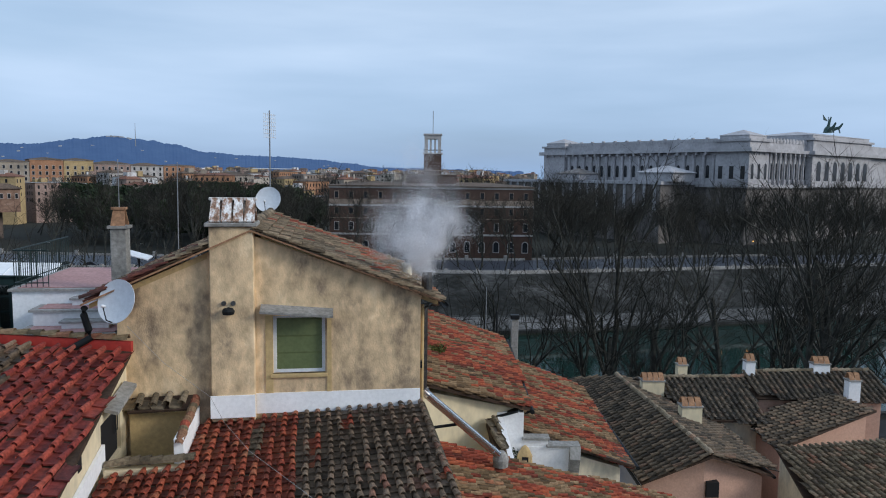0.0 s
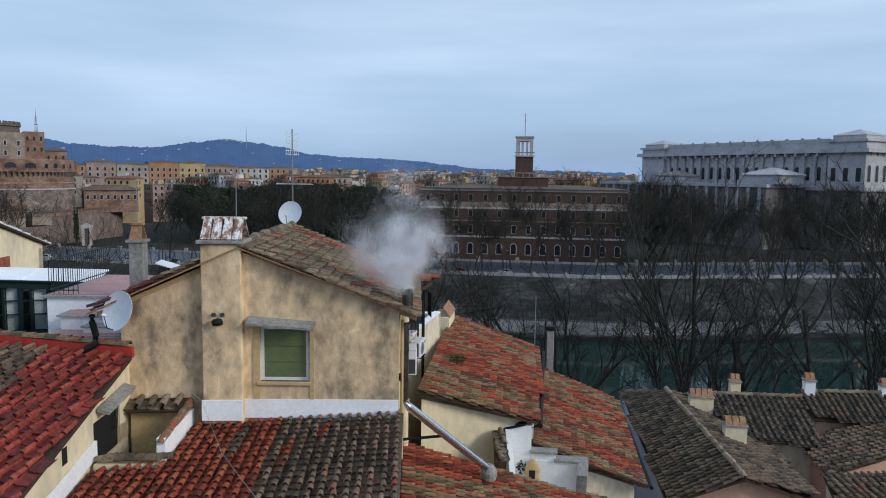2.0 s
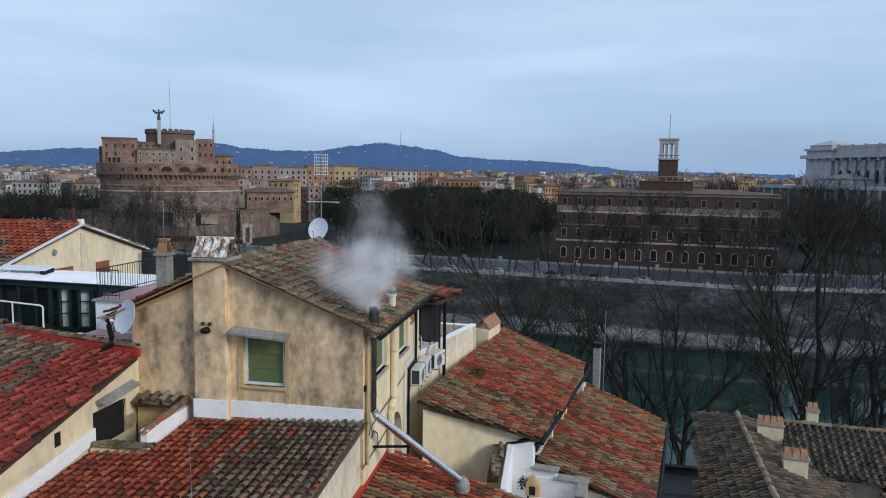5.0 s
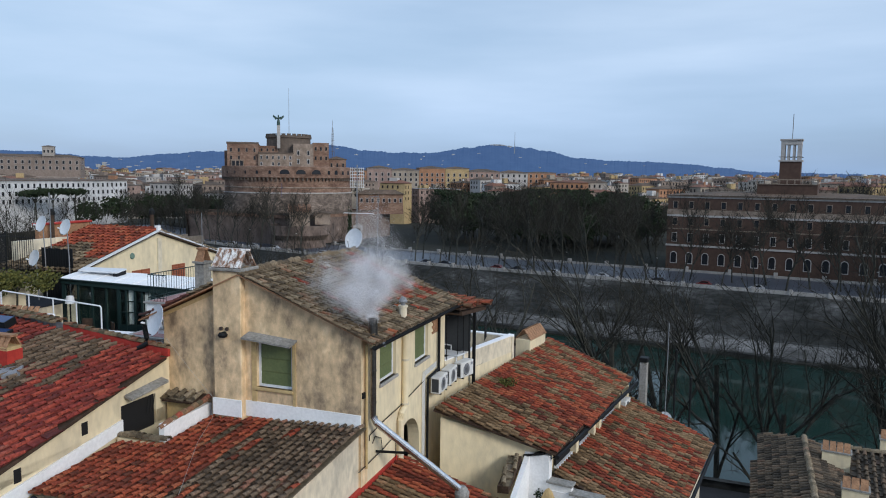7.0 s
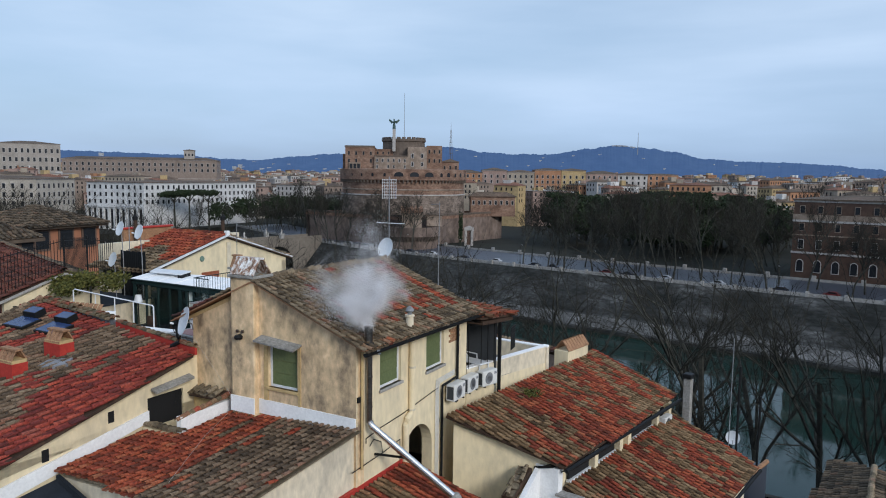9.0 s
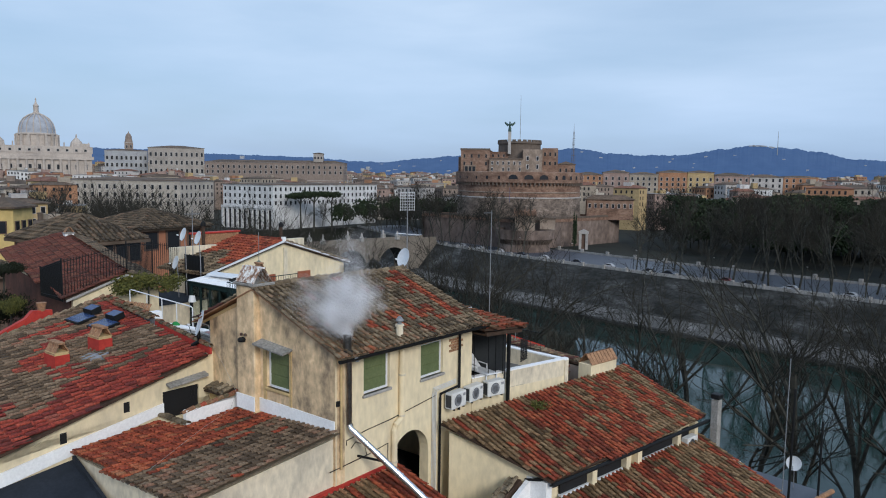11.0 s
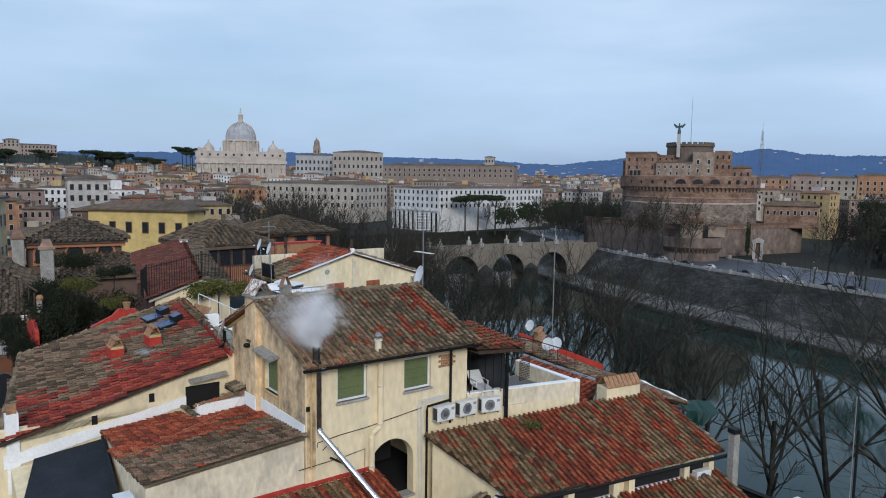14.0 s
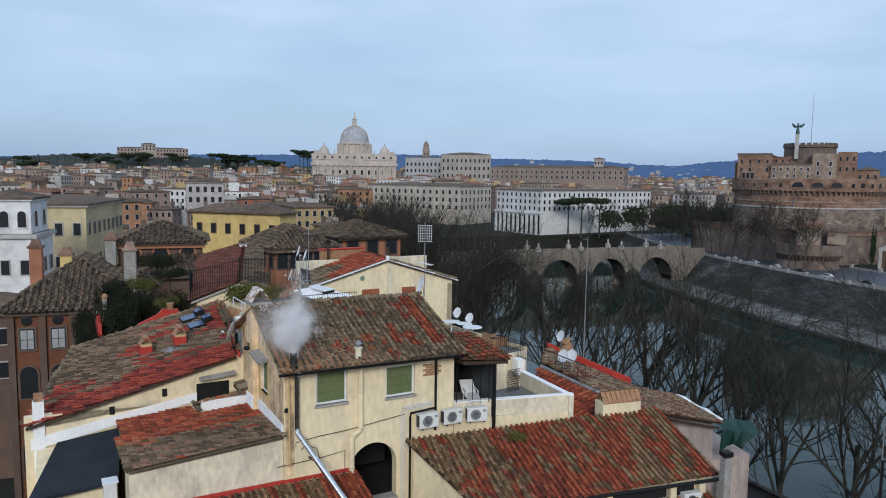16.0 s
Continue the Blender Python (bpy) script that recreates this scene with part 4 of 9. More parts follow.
def red_chimney(u, v, label):
    z = LZ(u, v)
    t = thing("chimney", HOUSE @ pose(u, v, z - 0.1), label, "chimney", "low chimneys on the red roof")
    part("base", box(-0.42, -0.26, 0, 0.42, 0.26, 0.58), M["red_flash"], t, "red painted base")
    part("shaft", box(-0.4, -0.24, 0.58, 0.4, 0.24, 0.68), M["ochre_clean"], t)
    for k in range(4):
        for s in (-1, 1):
            part("cap_tile", slab([(-0.4 + k * 0.2, 0.26 * s, 0.62), (-0.22 + k * 0.2, 0.26 * s, 0.62), (-0.23 + k * 0.2, 0.06 * s, 0.98), (-0.39 + k * 0.2, 0.06 * s, 0.98)], (0, 0.03, 0.03)), M["terracotta"], t)
    part("cap", box(-0.42, -0.12, 0.97, 0.42, 0.12, 1.03), M["terracotta"], t)


red_chimney(-10.9, -3.5, "short chimney with red base and clay cap")
red_chimney(-10.75, -2.0, "short chimney with red base and clay cap")
part("flashing", slab([pl(-10.5, -3.0), pl(-9.6, -2.5), pl(-9.9, -2.1), pl(-10.6, -2.5)], (0, 0, 0.13)), M["lead"], left)
for u_, v_ in ((-14.5, -0.93), (-12.75, -0.85)):
    sk = thing("roof_window", HOUSE @ pose(u_, v_, LZ(u_, v_) + 0.12, math.degrees(math.atan(0.241)), 0, 0), "dark blue glazed roof window on the tiles", "roof window", "roof windows")
    part("frame", box(-0.6, -0.42, 0, 0.6, 0.4, 0.1, bevel=0.02), M["iron"], sk)
    part("pane", box(-0.54, -0.37, 0.1, 0.54, 0.35, 0.108), M["roof_glass"], sk)
    hood = part("raised_hood", slab([(-0.45, 0.36, 0.3), (0.3, 0.36, 0.3), (0.3, 0.8, 0.34), (-0.45, 0.8, 0.34)], (0, 0, -0.24)), M["iron"], sk)
    part("pane", slab([(-0.42, 0.39, 0.306), (0.27, 0.39, 0.306), (0.27, 0.77, 0.344), (-0.42, 0.77, 0.344)], (0, 0, -0.004)), M["roof_glass"], hood)
felt = thing("felt_roof", HOUSE, "dark felt lean-to roof below the west wing", "roof")
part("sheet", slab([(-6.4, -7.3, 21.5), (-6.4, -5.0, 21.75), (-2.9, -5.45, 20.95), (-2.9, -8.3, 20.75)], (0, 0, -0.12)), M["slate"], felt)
part("upstand", slab([(-6.3, -5.05, 21.9), (-2.9, -5.4, 21.1), (-2.9, -5.5, 21.1), (-6.3, -5.15, 21.9)], (0, 0, -0.2)), M["slate"], felt)
part("wall", slab([(-6.4, -8.0, 21.3), (-6.4, -5.1, 21.5), (-3.0, -5.5, 20.7), (-3.0, -8.1, 20.5)], (0, 0, -20.5)), M["cream"], felt)


# ---- houses east of the main house ----
def prism(foot, z0, bm=None):
    """A body over a footprint of (x, y, top)."""
    bm = bm or bmesh.new()
    a = [bm.verts.new(p) for p in foot]
    b = [bm.verts.new((p[0], p[1], z0)) for p in foot]
    bm.faces.new(a)
    bm.faces.new(b[::-1])
    for i in range(len(a)):
        j = (i + 1) % len(a)
        bm.faces.new((a[i], b[i], b[j], a[j]))
    return bm


r2 = thing("house", Matrix.Translation((1.0, 27.0, 0)), "cream house with a bright red patched tile roof", "house")
o = Vector((1.0, 27.0, 0))
rel = lambda *p: tuple(Vector(p) - o)
part("wall", prism([rel(-0.75, 21.35, 21.5), rel(2.55, 22.95, 20.42), rel(2.6, 32.4, 20.36), rel(-1.1, 32.4, 21.6)], 0), M["cream"], r2, "plain cream render, grey near its foot")
tiled(r2, "roof", [rel(-0.85, 21.05, 21.86), rel(-1.25, 32.7, 21.92), rel(2.8, 32.95, 20.5), rel(2.92, 22.65, 20.52)], "tan", singly=lambda s, t: s < 7.5 and t > 0.6, seed=51, size=0.75, other="brick", where=lambda s, t, f=streaks(5.1, -0.12, 1.5, 0.35), g=streaks(5.1, 0.12, 1.5, 0.35): (f if 4.4 < s + 0.4 * t < 9.8 else g)(s, t))
part("gutter", tube([rel(2.98, 22.6, 20.42), rel(3.08, 32.8, 20.4)], 0.075, n=8), M["iron"], r2)
for y0, y1 in ((23.4, 24.9), (25.3, 27.0), (27.9, 30.6), (31.0, 31.9)):
    w_ = part("window", box(*rel(2.6, y0, 19.78), *rel(2.66, y1, 20.22)), M["dark"], r2, "dark strip window under the eave")
    part("window_sill", box(*rel(2.6, y0 - 0.05, 19.7), *rel(2.75, y1 + 0.05, 19.78)), M["frame_white"], w_)
for y_ in (24.95, 27.05, 27.8, 30.65, 32.0):
    part("eave_post", box(*rel(2.58, y_, 19.4), *rel(2.86, y_ + 0.28, 20.4)), M["cream"], r2)
part("downpipe", tube([rel(2.9, 22.75, 20.4), rel(2.62, 22.85, 20.2), rel(2.6, 22.85, 18.6)], 0.06, n=8), M["iron"], r2)
part("iron_grille", box(*rel(2.15, 22.72, 19.3), *rel(2.5, 22.86, 20.15)), M["iron"], r2)
# chimney at the top of that roof, and the back slope beyond it
rc = thing("chimney", Matrix.Translation((-1.35, 30.9, 21.5)), "low cream chimney with a clay tile cap", "chimney")
part("shaft", box(-0.35, -0.95, -0.2, 0.35, 0.95, 0.92, bevel=0.02), M["cream"], rc)
for k in range(8):
    for s in (-1, 1):
        y0 = -0.95 + k * 0.24
        part("cap_tile", slab([(0.38 * s, y0, 0.9), (0.38 * s, y0 + 0.22, 0.9), (0.05 * s, y0 + 0.21, 1.32), (0.05 * s, y0 + 0.01, 1.32)], (0.02, 0, 0.035)), M["terracotta"], rc)
back = thing("house", Matrix.Translation((-6.5, 36.0, 0)), "low house behind with brown and dull red tiles", "house")
ob_ = Vector((-6.5, 36.0, 0))
rb = lambda *p: tuple(Vector(p) - ob_)
part("wall", prism([rb(-2.4, 32.4, 21.45), rb(-7.8, 41.6, 18.0), rb(-13.2, 42.9, 17.6), rb(-12.6, 33.4, 21.4), rb(-8.4, 30.9, 21.8), rb(-4.4, 31.6, 21.7)], 0), M["pink_grey"], back, "dull pinkish grey render")
BZ = lambda x, y: 21.6 - 0.0333 * (x + 1.3) - 0.393 * (y - 32.6)
bk = lambda x, y: rb(x, y, BZ(x, y))
tiled(back, "roof", [bk(-12.6, 33.2), bk(-1.6, 32.27), bk(-7.6, 42.0), bk(-13.6, 43.1), bk(-9.7, 37.3)], "brown", singly=lambda s, t: False, seed=52, size=0.75, other="maroon", where=streaks(6.2, 0.15))
tiled(back, "roof", [rb(-12.6, 33.2, 21.95), rb(-2.0, 32.3, 21.6), rb(-4.2, 31.7, 21.85), rb(-8.6, 30.8, 22.1)], "brown", singly=lambda s, t: False, seed=53, size=0.75, other="maroon", where=streaks(6.4, 0.1))
part("coping", slab([bk(-13.1, 33.5), bk(-9.7, 37.2), bk(-9.95, 37.35), bk(-13.35, 33.65)], (0, 0, 0.5)), M["red_flash"], back, "red painted coping")
part("eave_board", slab([rb(-1.75, 32.3, 21.52), rb(-7.75, 42.0, 17.8), rb(-7.75, 42.0, 17.68), rb(-1.75, 32.3, 21.4)], (-0.05, 0, 0)), M["wood_dark"], back)
part("gutter", tube([rb(-8.6, 30.8, 22.06), rb(-3.9, 31.75, 21.8)], 0.1, n=8), M["lead"], back, "lead valley gutter")
tiled(back, "lower_roof", [rb(-8.6, 30.7, 21.95), rb(-3.7, 31.7, 21.7), rb(-1.5, 29.2, 20.9), rb(-5.3, 28.7, 21.3)], "brick", singly=lambda s, t: False, seed=54)
part("flank", prism([rb(-8.6, 30.7, 21.8), rb(-3.7, 31.7, 21.55), rb(-1.5, 29.25, 20.75), rb(-5.3, 28.75, 21.1)], 0), M["cream_dirty"], back)
sheet = bmesh.new()
for k in range(7):
    for j in range(2):
        x, y = -13.4 + k * 0.85, 43.15 - k * 0.13
        if k < 6:
            slab([rb(x, y - j * 0.32, BZ(x, y) + 0.18 + 0.07 * math.sin(2.1 * k + j)), rb(x + 0.85, y - 0.13 - j * 0.32, BZ(x, y) + 0.18 + 0.07 * math.sin(2.1 * k + 2.1 + j)), rb(x + 0.85, y - 0.13 + 0.32 - j * 0.32, BZ(x, y) + 0.13 + 0.07 * math.sin(2.1 * k + 1.5 + j)), rb(x, y + 0.32 - j * 0.32, BZ(x, y) + 0.1 + 0.07 * math.sin(2.1 * k - 0.6 + j))], (0, 0, -0.12), sheet)
part("sheet", sheet, M["white"], back, "crumpled white plastic sheet")
tarp = bmesh.new()
fold = [(-8.3 - 0.12 * math.sin(k * 1.3), 42.35 + k * 0.3 + 0.05 * math.cos(k * 2.1)) for k in range(11)]
tops = [tarp.verts.new(rb(x - 0.5, y, 18.0 - 0.05 * k)) for k, (x, y) in enumerate(fold)]
mids_ = [tarp.verts.new(rb(x + 0.3 + 0.2 * math.sin(k * 1.9), y, 17.55 - 0.07 * k)) for k, (x, y) in enumerate(fold)]
lows = [tarp.verts.new(rb(x + 0.1 + 0.3 * math.sin(k * 1.9), y + 0.05 - 0.09 * k, 16.1 + 0.07 * k - 0.3 * math.sin(k * 1.1))) for k, (x, y) in enumerate(fold)]
for a_, b_ in ((tops, mids_), (mids_, lows)):
    for k in range(10):
        tarp.faces.new((a_[k], a_[k + 1], b_[k + 1], b_[k]))
part("tarpaulin", tarp, plain("green_tarpaulin", (0.008, 0.042, 0.036), 0.55), back, "dark green tarpaulin hanging in folds")
part("lower_block", prism([rb(-7.9, 41.7, 15.8), rb(-8.4, 44.9, 15.6), rb(-13.0, 45.5, 15.6), rb(-13.0, 42.0, 15.8)], 0), M["pink_grey"], back)
part("drain_post", box(*rb(-7.3, 41.6, 10), *rb(-6.9, 42.0, 15.4)), M["grey_render"], back)
part("wall_box", box(*rb(-10.5, 30.0, 21.3), *rb(-9.8, 30.45, 22.1)), M["white"], back, "pale plastered stair box")
for k, (x, y) in enumerate(((-12.4, 34.1), (-10.6, 33.0))):
    part("small_chimney", box(*rb(x, y, 21.0), *rb(x + 0.45, y + 0.45, 22.3)), M["terracotta"], back)
    part("small_cap", slab([rb(x - 0.08, y - 0.08, 22.3), rb(x + 0.53, y - 0.08, 22.3), rb(x + 0.4, y + 0.25, 22.55), rb(x + 0.05, y + 0.25, 22.55)], (0, 0.2, 0.04)), M["terracotta"], back)
mast_t = thing("tv_aerial", Matrix.Translation((-13.4, 36.2, 18.6)), "very tall thin aerial mast behind the roofs", "aerial")
part("pole", tube([(0, 0, 0), (0.02, 0, 6), (0.05, 0, 9.9)], 0.035, n=6, r1=0.02), M["lead"], mast_t)
part("arm", tube([(-0.7, 0.1, 9.7), (0.1, 0, 9.75)], 0.02, n=5), M["lead"], mast_t)
part("bracket", box(-0.05, -1.2, 0.3, 0.05, 0.0, 0.36), M["iron"], mast_t)
for k, (dx, dy, dz) in enumerate(((-1.2, 0.2, 2.0), (-0.6, 0.5, 1.1), (-1.3, 0.0, 0.9))):
    sat_dish("satellite_dish", (-12.6 + dx, 34.6 + dy, 20.4), (-12.6 + dx, 34.6 + dy, 20.3 + dz), (0.1, -0.9, 0.35), 0.36, "white satellite dish on the red coped roof")
stk = thing("chimney_stack", Matrix.Translation((3.38, 32.75, 17.5)), "tall thin cement flue beside the roof", "chimney")
part("shaft", box(-0.16, -0.16, -4, 0.16, 0.16, 3.9, bevel=0.02), M["grey_render"], stk)
part("cap", box(-0.2, -0.2, 3.95, 0.2, 0.2, 4.15, bevel=0.03), M["iron"], stk)

r3 = thing("house", Matrix.Translation((4.6, 28.0, 0)), "lower wing with tan and red clay tiles", "house")
o3 = Vector((4.6, 28.0, 0))
r3l = lambda *p: tuple(Vector(p) - o3)
part("wall", prism([r3l(2.7, 23.1, 19.3), r3l(6.2, 23.8, 18.1), r3l(6.1, 32.1, 18.05), r3l(2.7, 31.6, 19.4)], 0), M["cream_dirty"], r3)
tiled(r3, "roof", [r3l(2.72, 23.0, 19.66), r3l(2.72, 32.6, 19.75), r3l(6.5, 32.5, 18.3), r3l(6.62, 23.4, 18.32)], "tan", singly=lambda s, t: s < 6, seed=54, size=0.75, other="brick", where=streaks(5.4, 0.06, 1.6, 0.3))
part("gutter", tube([r3l(6.7, 23.4, 18.24), r3l(6.58, 32.5, 18.22)], 0.07, n=8), M["iron"], r3)
wh = thing("garden_wall", Matrix.Translation((2.75, 22.7, 0)), "stepped white wall with a small shrine niche", "wall")
part("tall_wall", box(-0.95, -0.1, 10, -0.05, 0.2, 20.4), M["white"], wh)
part("low_wall", box(-0.05, -0.15, 10, 1.75, 0.12, 19.28), M["white"], wh)
part("mid_wall", box(-0.05, -0.12, 19.28, 0.75, 0.1, 19.52), M["white"], wh)
part("coping", box(-0.1, -0.22, 19.52, 0.8, 0.2, 19.6, bevel=0.01), M["grey_render"], wh)
part("coping", box(0.7, -0.24, 19.28, 1.8, 0.22, 19.36, bevel=0.01), M["grey_render"], wh)
part("pier", slab([(1.42, -0.5, 19.0), (1.75, -0.5, 19.0), (1.8, -0.25, 19.34), (1.45, -0.25, 19.34)], (0, 0.3, -0.8)), M["grey_render"], wh)
part("flashing", slab([(-0.95, -0.16, 20.3), (-0.25, -0.16, 20.5), (-0.2, 0.25, 20.5), (-0.95, 0.25, 20.3)], (0, 0, -0.08)), M["iron"], wh)
part("return_wall", prism([(3.28, 3.75, 19.5), (3.45, 3.75, 19.5), (3.52, 5.6, 20.3), (3.35, 5.6, 20.3)], 16), M["white"], wh, m=Matrix.Translation((-2.75, -22.7, 0)) @ HOUSE)
part("shrine", lathe([(0.26, 0), (0.24, 0.3), (0.26, 0.32), (0.18, 0.5), (0.12, 0.62), (0.03, 0.7)], 10, m=pose(0.0, -0.2, 18.65) @ Matrix.Diagonal((1, 0.5, 1, 1))), M["ochre_clean"], wh, "small weathered stone shrine")
# near-black plate stands for the shade of the niche
part("niche_shade", box(-0.1, -0.36, 18.72, 0.1, -0.31, 19.0), M["dark"], wh)

PILE = [(2.95, 5.3, 20.32), (3.3, 5.35, 20.32), (3.2, 3.9, 19.85), (2.85, 3.85, 19.85)]
r4 = thing("house", HOUSE, "lower front house with a long red tile slope", "house")
RZ = lambda u: 20.85 - 0.3 * u
part("wall", prism([(0.02, -9, 20.5), (7.6, -9, 18.3), (7.6, 2.5, 18.3), (0.02, 2.4, 20.5)], 0), M["cream_dirty"], r4)
tiled(r4, "roof", [(0.04, -9.0, RZ(0.04)), (0.04, 2.6, RZ(0.04)), (8.0, 2.95, RZ(8.0)), (8.0, -9.0, RZ(8.0))], "tan", singly=lambda s, t: s > 8.3, seed=55, size=0.75, other="brick", where=streaks(5.7, -0.06, 1.5, 0.35))
part("flashing", box(-0.08, -9, 20.86, 0.03, 2.5, 21.0), M["red_flash"], r4, "red painted flashing along the wall")
tiled(r4, "roof", [PILE[0], PILE[1], PILE[2], PILE[3]], "grey", singly=lambda s, t: False, seed=56, deck=0.3)

# ---- pink houses toward the river ----
def cap_chimney(x, y, z, w, d, h, label, material="cream", yaw=0):
    t = thing("chimney", pose(x, y, z, 0, 0, yaw), label, "chimney", "capped chimneys")
    part("shaft", box(-w / 2, -d / 2, -1.2, w / 2, d / 2, h), M[material], t)
    part("cornice", box(-w / 2 - 0.05, -d / 2 - 0.05, h, w / 2 + 0.05, d / 2 + 0.05, h + 0.07), M["grey_render"], t)
    n = max(2, int(w / 0.24))
    for k in range(n):
        for s in (-1, 1):
            x0 = -w / 2 + k * w / n
            part("cap_tile", slab([(x0, d / 2 * s, h + 0.07), (x0 + w / n - 0.03, d / 2 * s, h + 0.07), (x0 + w / n - 0.04, 0.06 * s, h + 0.38), (x0 + 0.01, 0.06 * s, h + 0.38)], (0, 0.02, 0.035)), M["terracotta"], t)
    return t


pk = thing("house", Matrix.Translation((11, 34, 0)), "pink rendered house with dark weathered tiles", "house")
op = Vector((11, 34, 0))
rp = lambda *p: tuple(Vector(p) - op)
part("wall", prism([rp(8.5, 28.7, 15.4), rp(10.9, 28.5, 16.75), rp(13.8, 29.6, 15.4), rp(13.0, 38.5, 15.4), rp(9.8, 38.9, 16.75), rp(8.3, 41.5, 15.4)], 0), M["pink"], pk, "salmon pink render")
part("window", box(*rp(10.98, 28.4, 14.95), *rp(11.5, 29.2, 15.6)), M["dark"], pk, "small dark attic window")
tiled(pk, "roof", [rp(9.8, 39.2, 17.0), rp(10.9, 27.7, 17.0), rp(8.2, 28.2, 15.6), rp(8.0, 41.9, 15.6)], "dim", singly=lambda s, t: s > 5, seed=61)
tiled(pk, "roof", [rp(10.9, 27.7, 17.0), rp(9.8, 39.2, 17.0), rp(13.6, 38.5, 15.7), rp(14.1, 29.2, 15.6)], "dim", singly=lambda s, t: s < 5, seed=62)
ridge_row(pk, rp(10.9, 27.7, 17.04), rp(9.8, 39.2, 17.04), "grey", step=0.36)
part("gutter", tube([rp(8.15, 28.2, 15.52), rp(7.95, 41.9, 15.52)], 0.07, n=6), M["iron"], pk)
part("gutter", tube([rp(14.15, 29.2, 15.5), rp(13.65, 38.5, 15.6)], 0.07, n=6), M["iron"], pk)
# left side of the pink house, its shade painted as blue-grey
part("wall", prism([rp(8.42, 29.0, 15.3), rp(8.5, 29.0, 15.3), rp(8.3, 41, 15.3), rp(8.22, 41, 15.3)], 0), plain("blue_grey_shaded_side", (0.30, 0.31, 0.36), 0.9), pk)
cap_chimney(11.9, 33.3, 16.4, 0.95, 0.6, 0.85, "square cream chimney with clay cap tiles")
cap_chimney(11.2, 37.2, 16.6, 1.15, 0.6, 0.75, "broad cream chimney with clay cap tiles")
cap_chimney(13.2, 38.6, 17.1, 0.5, 0.5, 0.75, "slim cream chimney with clay cap")
cap_chimney(16.9, 38.6, 17.3, 0.5, 0.5, 0.8, "slim pale chimney with pointed clay cap", "white")
cap_chimney(21.0, 39.0, 17.1, 0.9, 0.5, 0.8, "pale chimney among the far roofs", "white")
cap_chimney(21.6, 36.8, 16.8, 0.6, 0.5, 0.8, "pale chimney with a dark clay hood", "white")
p2 = thing("house", Matrix.Translation((14, 37, 0)), "cream house with a brown tile roof", "house")
op = Vector((14, 37, 0))
part("wall", prism([rp(13.0, 35.2, 15.9), rp(16.4, 35.2, 15.9), rp(16.6, 40, 15.9), rp(11.6, 40, 15.9)], 0), M["cream_dirty"], p2, "shaded grey cream render")
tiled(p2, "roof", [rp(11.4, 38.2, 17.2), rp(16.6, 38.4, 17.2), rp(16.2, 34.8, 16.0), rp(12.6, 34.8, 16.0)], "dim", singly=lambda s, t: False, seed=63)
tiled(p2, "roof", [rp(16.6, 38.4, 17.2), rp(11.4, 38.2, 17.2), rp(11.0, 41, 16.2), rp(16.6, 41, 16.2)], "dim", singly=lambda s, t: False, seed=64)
ridge_row(p2, rp(11.4, 38.2, 17.24), rp(16.6, 38.4, 17.24), "grey", step=0.36)
p3 = thing("house", Matrix.Translation((19, 38, 0)), "pink house with a small brown tiled roof", "house")
op = Vector((19, 38, 0))
part("wall", prism([rp(16.75, 37.3, 16.4), rp(23.5, 37.3, 16.4), rp(23.5, 41, 16.4), rp(16.6, 41, 16.4)], 0), M["pink"], p3)
tiled(p3, "roof", [rp(16.5, 38.6, 17.45), rp(24.0, 39.2, 17.45), rp(24.0, 36.9, 16.4), rp(16.6, 37.0, 16.5)], "dim", singly=lambda s, t: False, seed=65)
ridge_row(p3, rp(16.5, 38.6, 17.5), rp(24.0, 39.2, 17.5), "grey", step=0.36)
p4 = thing("house", Matrix.Translation((18.5, 34.5, 0)), "pink walled house with a mossy lean-to roof", "house")
op = Vector((18.5, 34.5, 0))
part("wall", prism([rp(15.9, 32.5, 15.4), rp(21.3, 34.9, 16.3), rp(20.7, 37.0, 16.4), rp(16.0, 35.5, 15.4)], 0), M["pink"], p4)
tiled(p4, "roof", [rp(20.8, 37.5, 16.7), rp(21.6, 34.6, 16.7), rp(15.6, 32.1, 15.6), rp(15.7, 35.8, 15.6)], "dim", singly=lambda s, t: False, seed=66)
p5 = thing("house", Matrix.Translation((18, 29, 0)), "low house with mottled brown and green tiles", "house")
op = Vector((18, 29, 0))
part("wall", prism([rp(14.9, 27.0, 14.9), rp(24, 25.5, 14.9), rp(24, 32.4, 16.0), rp(14.9, 30.4, 16.0)], 0), M["cream_dirty"], p5)
tiled(p5, "roof", [rp(14.8, 30.6, 16.25), rp(24, 32.6, 16.25), rp(24, 25.5, 15.0), rp(14.6, 26.6, 15.0)], "brown", singly=lambda s, t: False, seed=67)
yard = thing("yard_roof", Matrix.Translation((4.0, 42.0, 0)), "flat grey roof deck with a low parapet", "roof")
part("deck", prism([(-6.5, -1.5, 13.6), (-0.6, -1.2, 13.6), (-0.2, 3.5, 13.6), (-6.0, 3.5, 13.6)], 0), M["asphalt"], yard)
part("parapet", tube([(-6.5, -1.5, 13.8), (-0.6, -1.2, 13.8), (-0.2, 3.5, 13.8)], 0.14, n=6), M["terracotta"], yard)
part("equipment_box", box(-5.5, 1.0, 13.6, -4.6, 2.0, 14.5, bevel=0.03), M["ac"], yard)
sat_dish("satellite_dish", (2.1, 44.6, 13.6), (2.1, 44.5, 15.1), (0.2, -0.9, 0.3), 0.40, "round white satellite dish on a yard mast")
